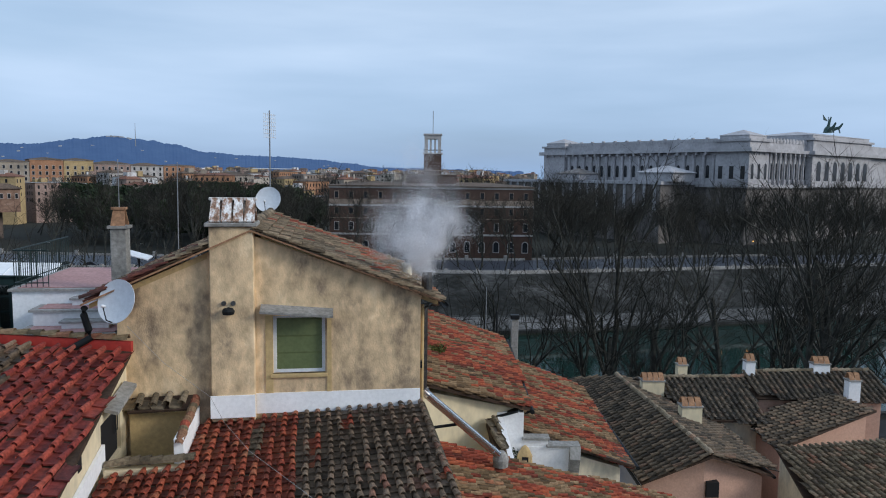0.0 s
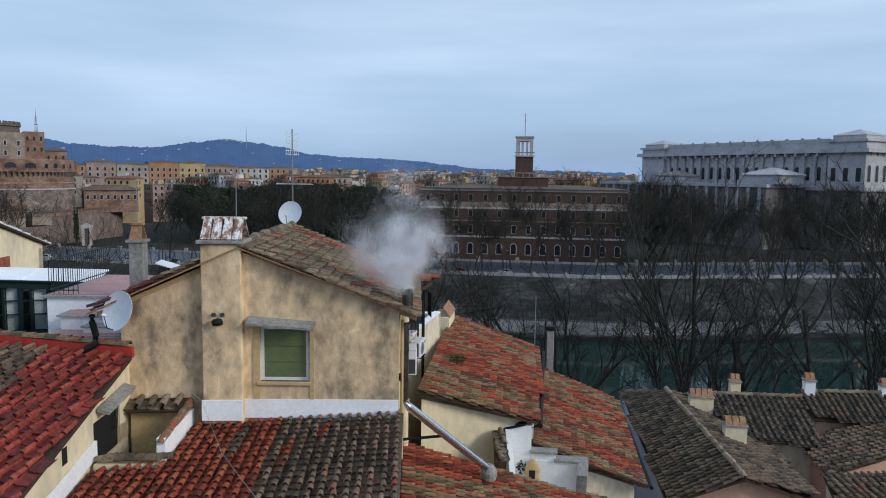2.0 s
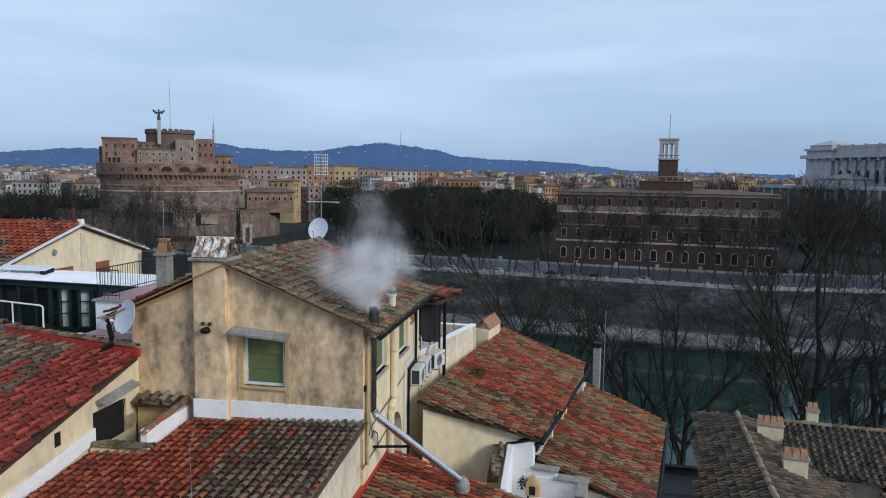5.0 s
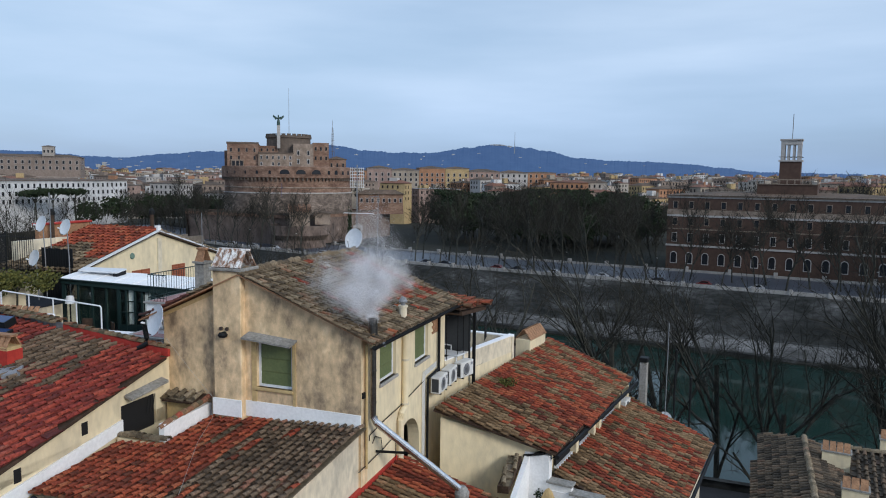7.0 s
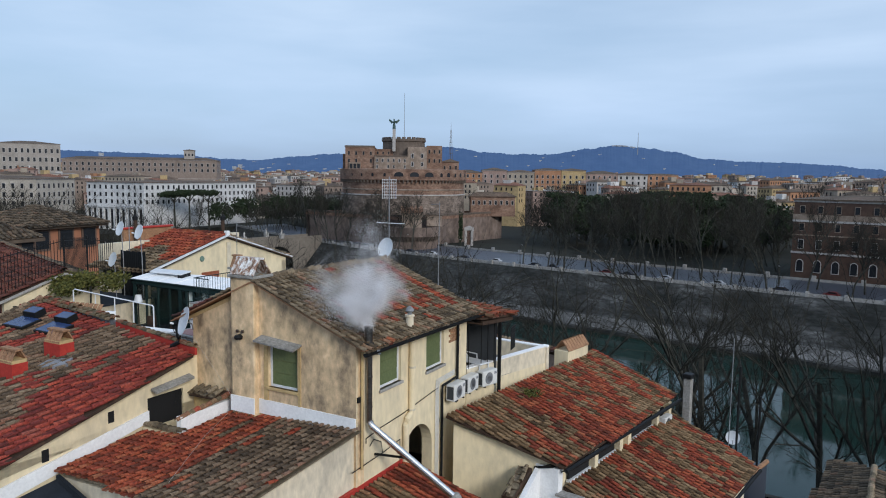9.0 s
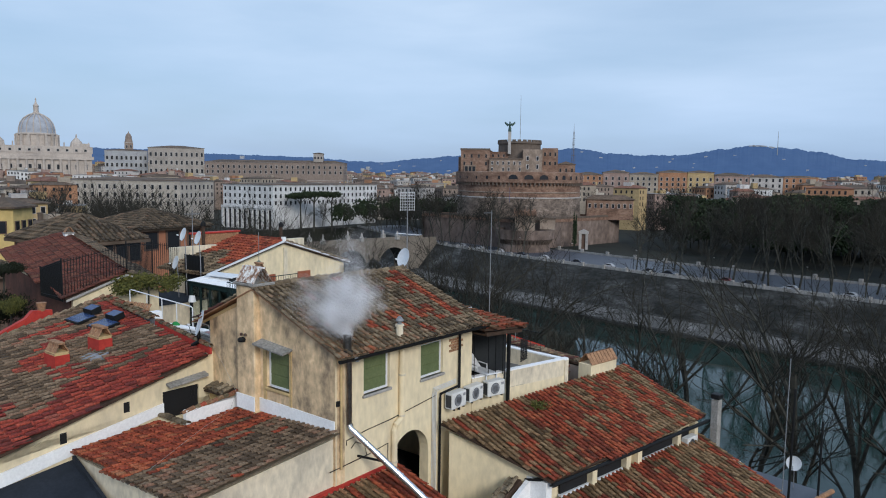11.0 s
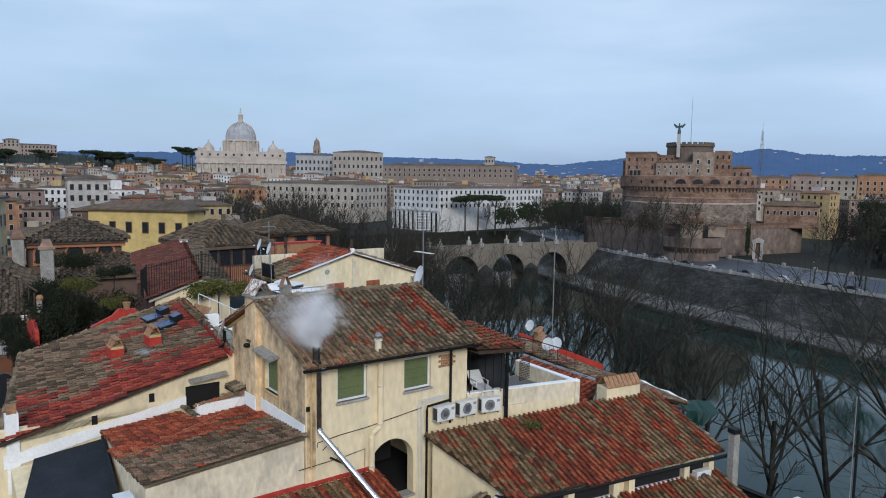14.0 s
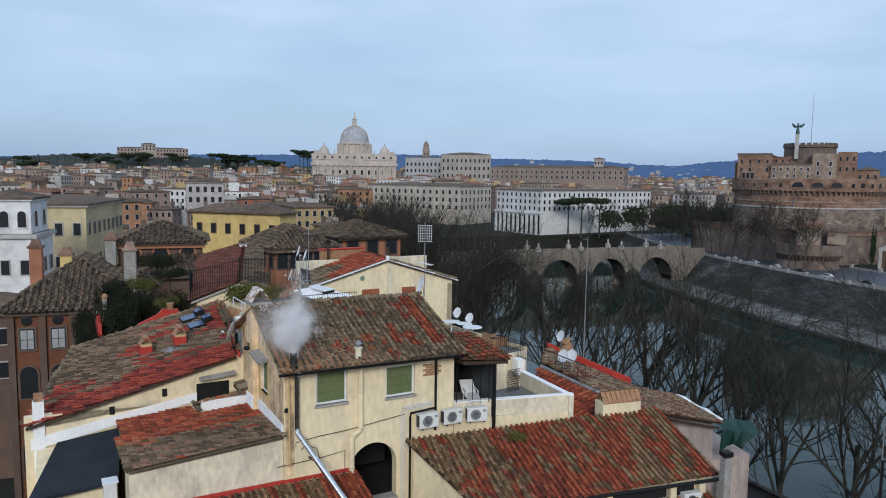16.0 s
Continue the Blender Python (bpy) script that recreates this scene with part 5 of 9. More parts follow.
for x, y, h in ((3.2, 41.2, 20.2), (3.6, 44.0, 18.0), (2.6, 41.9, 21.5)):
    pl_ = thing("roof_pole", Matrix.Translation((x, y, 13.5)), "thin dark pole rising over the yard roof", "pole", "roof poles")
    part("shaft", tube([(0, 0, 0), (0.02, 0, h - 13.5)], 0.06 if h < 21 else 0.025, n=6), M["iron"] if h < 21 else M["lead"], pl_)

# ---- west terrace, conservatory and stepped roof ----
wt = thing("terrace", HOUSE, "roof terrace with white steps and pink paving", "terrace")
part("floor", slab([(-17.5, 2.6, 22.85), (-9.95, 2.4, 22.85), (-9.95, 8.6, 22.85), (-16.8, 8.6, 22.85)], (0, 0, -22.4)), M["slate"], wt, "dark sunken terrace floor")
part("upper_floor", slab([(-9.95, 0.55, 23.92), (-7.0, 0.1, 23.9), (-7.0, 7.4, 23.9), (-9.95, 7.9, 23.92)], (0, 0, -23.5)), M["grey_render"], wt)
part("parapet", slab([(-17.2, 1.0, 24.0), (-9.95, 0.5, 23.98), (-9.95, 2.4, 23.98), (-11.0, 2.4, 23.98), (-15.2, 1.75, 24.0), (-17.2, 1.7, 24.0)], (0, 0, -23.5)), M["grey_render"], wt)
part("coping", slab([(-13.0, 1.55, 24.06), (-9.96, 2.05, 24.04), (-9.96, 2.45, 24.04), (-13.0, 1.95, 24.06)], (0, 0, -0.05)), M["white"], wt, "pale stone coping along the terrace edge")
part("pink_deck", slab([(-9.85, 2.9, 25.0), (-7.05, 2.85, 25.0), (-7.05, 6.6, 25.04), (-9.75, 6.7, 25.04)], (0, 0, -1.3)), M["white"], wt, "white painted upper terrace block")
part("deck_edge", slab([(-9.92, 2.82, 25.06), (-7.05, 2.77, 25.06), (-7.05, 6.65, 25.1), (-9.82, 6.77, 25.1)], (0, 0, -0.06)), M["stone"], wt)
part("pink_paving", slab([(-9.75, 2.98, 25.08), (-7.1, 2.93, 25.08), (-7.1, 6.5, 25.12), (-9.65, 6.6, 25.12)], (0, 0, -0.018)), M["pinkfloor"], wt, "pink paved floor")
for k, (z, v0, u0) in enumerate(((24.62, 2.1, -9.1), (24.2, 1.3, -9.2))):
    part("step", slab([(u0, v0, z), (-7.0, v0 - 0.05, z), (-7.0, 2.9, z), (u0, 2.9, z)], (0, 0, -0.9)), M["white"], wt)
    part("step_edge", slab([(u0 - 0.08, v0 - 0.08, z + 0.05), (-7.0, v0 - 0.13, z + 0.05), (-7.0, 2.85 - 0.5 * k, z + 0.05), (u0 - 0.08, 2.85 - 0.5 * k, z + 0.05)], (0, 0, -0.05)), M["stone"], wt)
    part("step_paving", slab([(u0 + 0.1, v0 + 0.08, z + 0.07), (-7.05, v0, z + 0.07), (-7.05, 2.8 - 0.7 * k, z + 0.07), (u0 + 0.1, 2.8 - 0.7 * k, z + 0.07)], (0, 0, -0.018)), M["pinkfloor"], wt)
    part("small_step", box(-8.35, v0 + 0.42, z + 0.07, -7.3, v0 + 0.79, z + 0.2), M["white"], wt)
    part("small_tread", box(-8.4, v0 + 0.38, z + 0.2, -7.28, v0 + 0.79, z + 0.25), M["stone"], wt)
part("plinth", slab([(-9.3, 1.2, 24.15), (-7.0, 1.1, 24.15), (-7.0, 1.4, 24.15), (-9.3, 1.4, 24.15)], (0, 0, -0.4)), M["grey_render"], wt)
part("downpipe", tube([(-7.25, -0.2, 25.1), (-7.3, -0.1, 24.95), (-7.2, -0.12, 24.6), (-7.15, -0.15, 24.45), (-7.6, -0.3, 24.2)], 0.075, n=10), M["iron"], wt)


def railing(name, a, b, h, label, material, gap=0.13, r=0.011):
    """An iron railing of separate balusters between two points."""
    t = thing(name, HOUSE @ Matrix.Translation(a), label, "railing")
    d = Vector(b) - Vector(a)
    n = int(d.length / gap)
    part("top_rail", tube([(0, 0, h), d + Vector((0, 0, h))], r * 1.8, n=6), M[material], t)
    part("bottom_rail", tube([(0, 0, 0.1), d + Vector((0, 0, 0.1))], r * 1.5, n=6), M[material], t)
    bal = mesh_of(tube([(0, 0, 0), (0, 0, h)], r, n=4), "baluster")
    bal.materials.append(M[material])
    for k in range(n + 1):
        part("baluster", bal, None, t, m=Matrix.Translation(d * (k / n)))
    return t


railing("railing", (-9.8, 2.95, 25.1), (-9.7, 6.65, 25.12), 0.92, "dark green iron railing round the pink deck", "iron_green")
railing("railing", (-9.8, 2.95, 25.1), (-9.0, 2.92, 25.1), 0.92, "short return of dark green iron railing", "iron_green")
grey_ch = thing("chimney", HOUSE @ pose(-7.2, 2.6, 25.1), "slim grey cement chimney with a clay hood", "chimney")
part("shaft", box(-0.19, -0.19, 0, 0.19, 0.19, 1.5, bevel=0.02), M["grey_render"], grey_ch)
part("cornice", box(-0.24, -0.24, 1.5, 0.24, 0.24, 1.57), M["grey_render"], grey_ch)
for s in (-1, 1):
    part("cap_tile", slab([(-0.17, 0.2 * s, 1.57), (0.17, 0.2 * s, 1.57), (0.13, 0.05 * s, 1.98), (-0.13, 0.05 * s, 1.98)], (0, 0.03, 0)), M["terracotta"], grey_ch)
part("cap", box(-0.17, -0.1, 1.96, 0.17, 0.1, 2.02), M["terracotta"], grey_ch)
part("rod", tube([(0, 0, 2.0), (0, 0, 3.2)], 0.012, n=5), M["lead"], grey_ch)
con = thing("conservatory", HOUSE @ pose(-16.14, 5.29, 22.85, 0, 0, 12.4), "dark green glazed conservatory with a white sheet roof", "conservatory")
CTOP = lambda x: 2.38 - 0.055 * x
part("roof", slab([(-0.15, -0.12, CTOP(0)), (6.15, -0.12, CTOP(6.15)), (6.15, 2.3, CTOP(6.15) + 0.1), (2.0, 2.1, CTOP(2) + 0.08), (-0.3, 1.35, CTOP(0) + 0.06)], (0, 0, -0.035)), M["white"], con, "white sheet roof")
for k in range(7):
    x = 0.35 + k * 0.9
    part("roof_seam", slab([(x, -0.12, CTOP(x) + 0.022), (x + 0.03, -0.12, CTOP(x) + 0.022), (x + 0.03, 1.4, CTOP(x) + 0.09), (x, 1.4, CTOP(x) + 0.09)], (0, 0, -0.03)), M["white"], con)
part("upper_sheet", slab([(0.1, 0.95, CTOP(0) + 0.2), (1.75, 1.0, CTOP(0) + 0.14), (1.75, 1.75, CTOP(0) + 0.2), (0.0, 1.5, CTOP(0) + 0.26)], (0, 0, -0.06)), M["dish"], con, "pale grey raised roof sheet")
part("sheet_prop", slab([(1.55, 1.0, CTOP(0) + 0.1), (1.75, 1.0, CTOP(0) + 0.1), (1.75, 1.7, CTOP(0) + 0.13), (1.55, 1.7, CTOP(0) + 0.13)], (0, 0, -0.2)), M["iron"], con)
part("fascia", slab([(-0.12, -0.1, CTOP(0) - 0.04), (6.12, -0.1, CTOP(6.12) - 0.04), (6.12, -0.1, CTOP(6.12) - 0.32), (-0.12, -0.1, CTOP(0) - 0.22)], (0, 0.07, 0)), M["iron_green"], con)
part("fascia", slab([(-0.12, -0.1, CTOP(0) - 0.04), (-0.26, 1.3, CTOP(0) - 0.0), (-0.26, 1.3, CTOP(0) - 0.2), (-0.12, -0.1, CTOP(0) - 0.22)], (0.06, 0, 0)), M["iron_green"], con)
part("gutter", tube([(-0.2, -0.16, CTOP(0) - 0.03), (6.15, -0.16, CTOP(6.15) - 0.03)], 0.035, n=6), M["iron_green"], con)
part("back_wall", slab([(-0.2, 1.3, 0), (6.1, 2.2, 0), (6.1, 2.2, CTOP(6.1)), (-0.2, 1.3, CTOP(0) - 0.02)], (0, 0.1, 0)), M["iron_green"], con, "dark green back wall")
part("side_wall", slab([(6.05, -0.05, 0), (6.05, 2.2, 0), (6.05, 2.2, CTOP(6.1) - 0.06), (6.05, -0.05, CTOP(6.1) - 0.06)], (0.08, 0, 0)), M["iron_green"], con)
clear_glass = plain("conservatory_glass", (0.8, 0.88, 0.86), 0.03, spec=0.5)
clear_glass.node_tree.nodes["Principled BSDF"].inputs["Transmission Weight"].default_value = 1.0
GX = [0.0, 0.62, 1.24, 1.86, 2.4, 2.72, 3.1, 3.42, 3.9, 4.22, 4.7, 5.02, 5.5, 6.05]
for k, x in enumerate(GX):
    w = 0.07 if k in (0, 4, 8, 13) else 0.035
    part("glazing_post", box(x - w, -0.05, 0, x + w, 0.05, CTOP(x) - 0.06), M["iron_green"], con)
for k, (xa, xb) in enumerate(zip(GX, GX[1:])):
    pane = part("pane", box(xa + 0.04, -0.006, 0.08, xb - 0.04, 0.006, CTOP(xb) - 0.3), clear_glass, con, "clear glass pane")
    pane.visible_shadow = False
    part("glazing_rail", box(xa + 0.03, -0.035, 0.0, xb - 0.03, 0.035, 0.1 if k < 4 else 0.5), M["iron_green"], con)
    if k > 3:
        for z in (1.0, 1.45):
            part("glazing_bar", box(xa + 0.03, -0.025, z, xb - 0.03, 0.025, z + 0.04), M["iron_green"], con)
    if k in (5, 7, 9, 11, 12):
        part("curtain", box(xa + 0.05, 0.1, 0.5, xb - 0.05, 0.125, CTOP(xb) - 0.3), M["dish"], con, "pale curtain behind the glass")
lampc = thing("table_lamp", HOUSE @ pose(-15.39, 4.85, 22.86), "small lamp with a white shade before the glass", "lamp")
part("stand", tube([(0, 0, 0), (0, 0, 1.5)], 0.03, n=8), M["iron"], lampc)
part("foot", lathe([(0.0, 0.04), (0.16, 0.03), (0.18, 0.0), (0.0, 0.0)], 14), M["iron"], lampc)
part("shade", lathe([(0.19, 1.42), (0.13, 1.72), (0.12, 1.72), (0.18, 1.42)], 18), M["frame_white"], lampc, "white cone shade")
for k in range(2):
    seat_ = thing("garden_chair", HOUSE @ pose(-14.3 + 1.3 * k, 4.5 - 0.2 * k, 22.86, 0, 0, 20 - 50 * k), "dark garden chair before the conservatory", "chair", "dark garden chairs")
    part("seat", box(-0.22, -0.22, 0.42, 0.22, 0.22, 0.46, bevel=0.01), M["wood_dark"], seat_)
    part("backrest", box(-0.22, 0.19, 0.5, 0.22, 0.22, 0.9, bevel=0.01), M["wood_dark"], seat_)
    for sx in (-0.2, 0.2):
        for sy in (-0.2, 0.2):
            part("leg", tube([(sx, sy, 0), (sx, sy, 0.92 if sy > 0 else 0.43)], 0.015, n=5), M["iron"], seat_)
rail = thing("handrail", HOUSE @ pose(-15.09, 1.54, 24.0), "white tubular handrail on the terrace edge", "railing")
RT = lambda x: 1.31 - 0.103 * x
part("top_rail", tube([(0, 0, 0), (0, 0, 1.26), (0.08, 0.01, 1.31), (3.84, 0.64, RT(3.84)), (3.9, 0.65, RT(3.9) - 0.05), (3.9, 0.65, 0.02)], 0.026, n=8), M["frame_white"], rail)
for x in (1.1, 2.05, 2.95):
    part("post", tube([(x, x / 6, 0), (x, x / 6, RT(x))], 0.022, n=8), M["frame_white"], rail)
pot = thing("planter", HOUSE @ pose(-13.72, 1.3, 24.0, 0, 0, 9), "grey masonry planter with a row of clay cover tiles", "planter")
part("trough", box(-1.15, -0.28, 0, 0.62, 0.28, 0.42, bevel=0.02), M["grey_render"], pot)
part("end", box(0.62, -0.3, 0, 0.97, 0.3, 0.6, bevel=0.01), M["white"], pot, "white painted end block")
for k in range(7):
    part("cover_tile", slab([(-1.1 + k * 0.24, -0.24, 0.42), (-0.9 + k * 0.24, -0.24, 0.42), (-0.96 + k * 0.24, 0.12, 0.84), (-1.12 + k * 0.24, 0.12, 0.84)], (0, 0.07, 0.02)), M["terracotta"], pot)
for a_, b_ in (((-16.3, 1.12, 24.9), (-11.05, 0.5, 24.68)), ((-16.3, 0.86, 24.86), (-11.05, 0.26, 24.66))):
    ridge_row(left, a_, b_, "mix", step=0.32, seed=12, r=1.25, singly=False)
annex = thing("flat_roof", HOUSE @ pose(-18.6, 5.2, 0), "dark flat roof carrying the satellite dishes", "roof")
part("block", box(-2.0, -1.6, 0, 1.7, 1.5, 24.0), M["cream_dirty"], annex)
part("sheet", box(-2.05, -1.65, 24.0, 1.75, 1.55, 24.06), M["slate"], annex)
# black boards added to fill a dark area beside the cream house
screen = thing("dark_fill_boards", HOUSE @ pose(-18.7, 6.55, 24.06), "tall black boards added to fill the dark area by the cream house", "fence")
for k in range(13):
    part("board", box(k * 0.135, 0, 0, k * 0.135 + 0.125, 0.025, 2.2 - 0.02 * (k % 3)), M["iron"], screen)
for z in (0.3, 1.7):
    part("rail", box(0, 0.026, z, 1.75, 0.07, z + 0.08), M["iron"], screen)
for x, y, z, lab in ((-19.67, 19.55, 27.32, "white satellite dish on a tall mast"), (-18.33, 19.77, 27.22, "white satellite dish on a tall mast"), (-19.4, 19.01, 25.89, "white satellite dish behind the iron fence")):
    sat_dish("satellite_dish", (x, y + 0.1, 24.06), (x, y, z), (-0.05, -0.95, 0.3), 0.36, lab)
yagi = thing("tv_aerial", Matrix.Translation((-20.1, 20.2, 24.06)), "thin rusty aerial mast among the dishes", "aerial")
part("mast", tube([(0, 0, 0), (0, 0, 4.6)], 0.025, n=6), M["lead"], yagi)
for k in range(5):
    part("element", tube([(-0.3, -0.3 + k * 0.16, 4.3), (0.3, -0.3 + k * 0.16, 4.3)], 0.01, n=4), M["lead"], yagi)
part("boom", tube([(0, -0.4, 4.3), (0, 0.4, 4.3)], 0.014, n=5), M["lead"], yagi)

# cream house beyond the terrace
CH = HOUSE @ pose(-16.85, 6.95, 0, 0, 0, 90)
ch = thing("house", CH, "cream house with brown shutters and a red roof", "house")
part("wall", wall(9.5, 0, 24.95, 0.35, [(2.98, 4.12, 23.85, 24.85), (5.78, 6.72, 22.9, 24.83)], m=pose(0, 0, 0)), M["cream"], ch)
part("gable", slab([(0, 0, 24.95), (9.5, 0, 24.95), (9.5, 0, 25.1), (4.67, 0, 26.6), (0, 0, 25.25)], (0, 0.35, 0)), M["cream"], ch)
part("wall", wall(3.7, 0, 24.95, 0.35, m=pose(0, 3.7, 0, 0, 0, -90)), M["cream_dirty"], ch)
part("wall", wall(3.7, 0, 24.95, 0.35, m=pose(9.5, 0, 0, 0, 0, 90)), M["cream_dirty"], ch)
part("wall", wall(9.5, 0, 26.4, 0.35, m=pose(9.5, 4.05, 0, 0, 0, 180)), M["cream_dirty"], ch)
tiled(ch, "roof", [(4.67, 4.3, 26.72), (4.67, -0.2, 26.72), (-0.3, -0.2, 25.32), (-0.3, 4.3, 25.32)], "brown", singly=lambda s, t: False, seed=71, other="brick", where=lambda s, t: t < 2.7 + 0.7 * math.sin(s * 2.0) + 0.35 * s - 1.0)
tiled(ch, "roof", [(4.67, -0.2, 26.72), (4.67, 4.3, 26.72), (9.8, 4.3, 25.12), (9.8, -0.2, 25.12)], "grey", singly=lambda s, t: False, seed=72)
ridge_row(ch, (4.67, 4.3, 26.76), (4.67, -0.15, 26.76), "brick", step=0.36)
for a, b in (((4.67, 26.78), (-0.35, 25.36)), ((4.67, 26.78), (9.85, 25.16))):
    part("verge", slab([(a[0], -0.24, a[1]), (b[0], -0.24, b[1]), (b[0], -0.24, b[1] - 0.08), (a[0], -0.24, a[1] - 0.08)], (0, 0.12, 0)), M["frame_white"], ch, "thin white verge moulding")
part("flue", box(4.72, -0.06, 22, 5.0, 0.0, 26.35), M["cream_dirty"], ch)
part("finial", box(4.57, -0.22, 26.76, 4.77, -0.02, 26.98), M["white"], ch)
for x0, z0, x1, z1 in ((2.95, 23.85, 4.15, 24.9), (5.75, 22.95, 6.75, 24.88)):
    w_ = (x1 - x0) / 2
    for k in range(2):
        sh = part("shutter", box(x0 + k * w_ + 0.01, -0.05, z0, x0 + (k + 1) * w_ - 0.01, 0.0, z1, bevel=0.008), M["shutter_wood"], ch, "closed brown louvred shutter")
        n_ = int((z1 - z0 - 0.12) / 0.1)
        for j in range(n_):
            part("louvre", slab([(x0 + k * w_ + 0.07, -0.05, z0 + 0.14 + j * 0.1), (x0 + (k + 1) * w_ - 0.07, -0.05, z0 + 0.14 + j * 0.1), (x0 + (k + 1) * w_ - 0.07, -0.085, z0 + 0.08 + j * 0.1), (x0 + k * w_ + 0.07, -0.085, z0 + 0.08 + j * 0.1)], (0, 0, -0.012)), M["shutter_wood"], sh)
part("plaque", lathe([(0.16, 0), (0.12, 0.05)], 10, m=pose(3.0, -0.02, 25.62, 90)), plain("verdigris", (0.16, 0.25, 0.2), 0.7), ch)
rear = thing("parapet_wall", CH @ pose(2.0, 4.4, 0), "low wall with a red tile coping behind the ridge", "wall")
part("wall", box(-0.2, 0, 24.0, 2.9, 0.25, 27.0), M["terracotta"], rear)
part("coping", box(-0.3, -0.08, 27.0, 3.0, 0.33, 27.1, bevel=0.02), M["red_flash"], rear, "red tile coping")
for x, y in ((2.2, 4.0), (5.0, 0.5)):
    ft = thing("flue_pipe", CH @ pose(x, y, 26.3), "rusty brown flue pipe on the red roof", "flue", "brown flues")
    part("pipe", tube([(0, 0, -0.4), (0, 0, 1.2)], 0.1, n=10), M["wood_dark"], ft)
    part("cowl", lathe([(0.14, 1.2), (0.14, 1.38), (0.05, 1.5)], 10), M["iron"], ft)
ct = thing("terrace", HOUSE @ pose(-15.85, 12.0, 0), "flat roof before the cream house", "terrace")
part("deck", box(-0.95, -3.3, 0, 1.3, 2.2, 22.8), M["grey_render"], ct)

# open roof terrace between the main house and the river
rt = thing("roof_terrace", HOUSE @ pose(-11.5, 14.4, 0), "cluttered flat roof terrace behind the main house", "terrace")
part("base", prism([(-4.0, -1.9, 22.3), (4.2, -1.9, 22.3), (3.6, 1.9, 22.3), (-4.0, 0.9, 22.3)], 0), M["cream_dirty"], rt)
part("floor", prism([(-3.9, -1.8, 22.32), (4.1, -1.8, 22.32), (3.5, 1.8, 22.32), (-3.9, 0.8, 22.32)], 22.304), M["paving"], rt)
part("parapet", slab([(-4.0, 0.9, 22.5), (3.6, 1.9, 22.5), (3.6, 1.75, 22.5), (-4.0, 0.75, 22.5)], (0, 0, -0.195)), M["cream"], rt)
railing("railing", (-11.6, 15.6, 22.5), (-7.95, 16.15, 22.5), 0.95, "black iron railing round the back roof terrace", "iron", 0.15)
railing("railing", (-7.95, 16.1, 22.5), (-7.6, 14.0, 22.3), 0.95, "black iron railing round the back roof terrace", "iron", 0.15)
for x, y, r in ((-13.6, 14.6, 0.55), (-12.7, 15.0, 0.5), (-11.6, 14.9, 0.6)):
    wt = thing("round_table", HOUSE @ pose(x, y, 22.33), "white round garden table on the back terrace", "table", "white terrace tables")
    part("tabletop", lathe([(0.0, 0.7), (r - 0.02, 0.7), (r, 0.72), (r - 0.02, 0.74), (0.0, 0.74)], 18), M["frame_white"], wt)
    part("pedestal", tube([(0, 0, 0.03), (0, 0, 0.71)], 0.04, n=7), M["frame_white"], wt)
    part("foot", lathe([(0.0, 0.05), (0.25, 0.03), (0.28, 0.0), (0.0, 0.0)], 12), M["frame_white"], wt)
for x, y, w in ((-10.6, 15.5, 0.8), (-9.6, 15.65, 0.7), (-9.3, 14.9, 0.55)):
    pot = thing("planter", HOUSE @ pose(x, y, 22.33, 0, 0, 8), "terracotta planter box standing on the back terrace", "planter", "terracotta planters")
    part("box", box(-w / 2, -0.2, 0, w / 2, 0.2, 0.42, bevel=0.02), M["terracotta"], pot)
    part("rim", box(-w / 2 - 0.03, -0.23, 0.42, w / 2 + 0.03, 0.23, 0.5, bevel=0.015), M["terracotta"], pot)
    part("soil", box(-w / 2 + 0.05, -0.16, 0.5, w / 2 - 0.05, 0.16, 0.515), M["dark"], pot)
for x, y, z, base in ((-13.9, 15.2, 23.5, 22.32), (-12.9, 15.5, 23.3, 22.32), (-4.0, 16.35, 22.85, 21.7), (-4.2, 15.95, 22.85, 21.7)):
    p_, q_ = HOUSE @ Vector((x, y, base)), HOUSE @ Vector((x, y, z))
    sat_dish("satellite_dish", tuple(p_), tuple(q_), (0.3, -0.85, 0.35), 0.34, "white satellite dish on a short roof mast")

# long house with the dark red roof behind an iron fence
rh = thing("house", pose(-26.2, 13.6, 0, 0, 0, -1.95), "low cream house with a dull dark red roof", "house")
part("wall", box(-8.6, 0.2, 0, 8.75, 4.0, 24.7), M["cream"], rh)
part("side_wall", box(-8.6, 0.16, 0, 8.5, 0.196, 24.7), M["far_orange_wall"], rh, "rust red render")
part("gable", slab([(8.75, 0.2, 24.7), (8.75, 4.0, 24.7), (8.75, 4.0, 25.2), (8.75, 2.5, 25.68), (8.75, 0.2, 24.8)], (-0.3, 0, 0)), M["cream"], rh)
tiled(rh, "roof", [(-7.0, 3.25, 26.6), (8.9, 2.5, 25.82), (8.9, -0.1, 24.85), (-8.9, -0.1, 25.45)], "maroon", singly=lambda s, t: False, seed=73)
tiled(rh, "roof", [(8.9, 2.5, 25.82), (-7.0, 3.25, 26.6), (-7.0, 4.6, 26.1), (8.9, 4.1, 25.3)], "dim", singly=lambda s, t: False, seed=74)
ridge_row(rh, (-7.0, 3.25, 26.64), (8.9, 2.5, 25.86), "maroon", step=0.36)
part("verge", slab([(8.95, 2.5, 25.8), (8.95, -0.1, 24.82), (8.95, -0.1, 24.72), (8.95, 2.5, 25.7)], (-0.1, 0, 0)), M["stone"], rh)
part("verge", slab([(8.95, 2.5, 25.8), (8.95, 4.1, 25.28), (8.95, 4.1, 25.18), (8.95, 2.5, 25.7)], (-0.1, 0, 0)), M["stone"], rh)
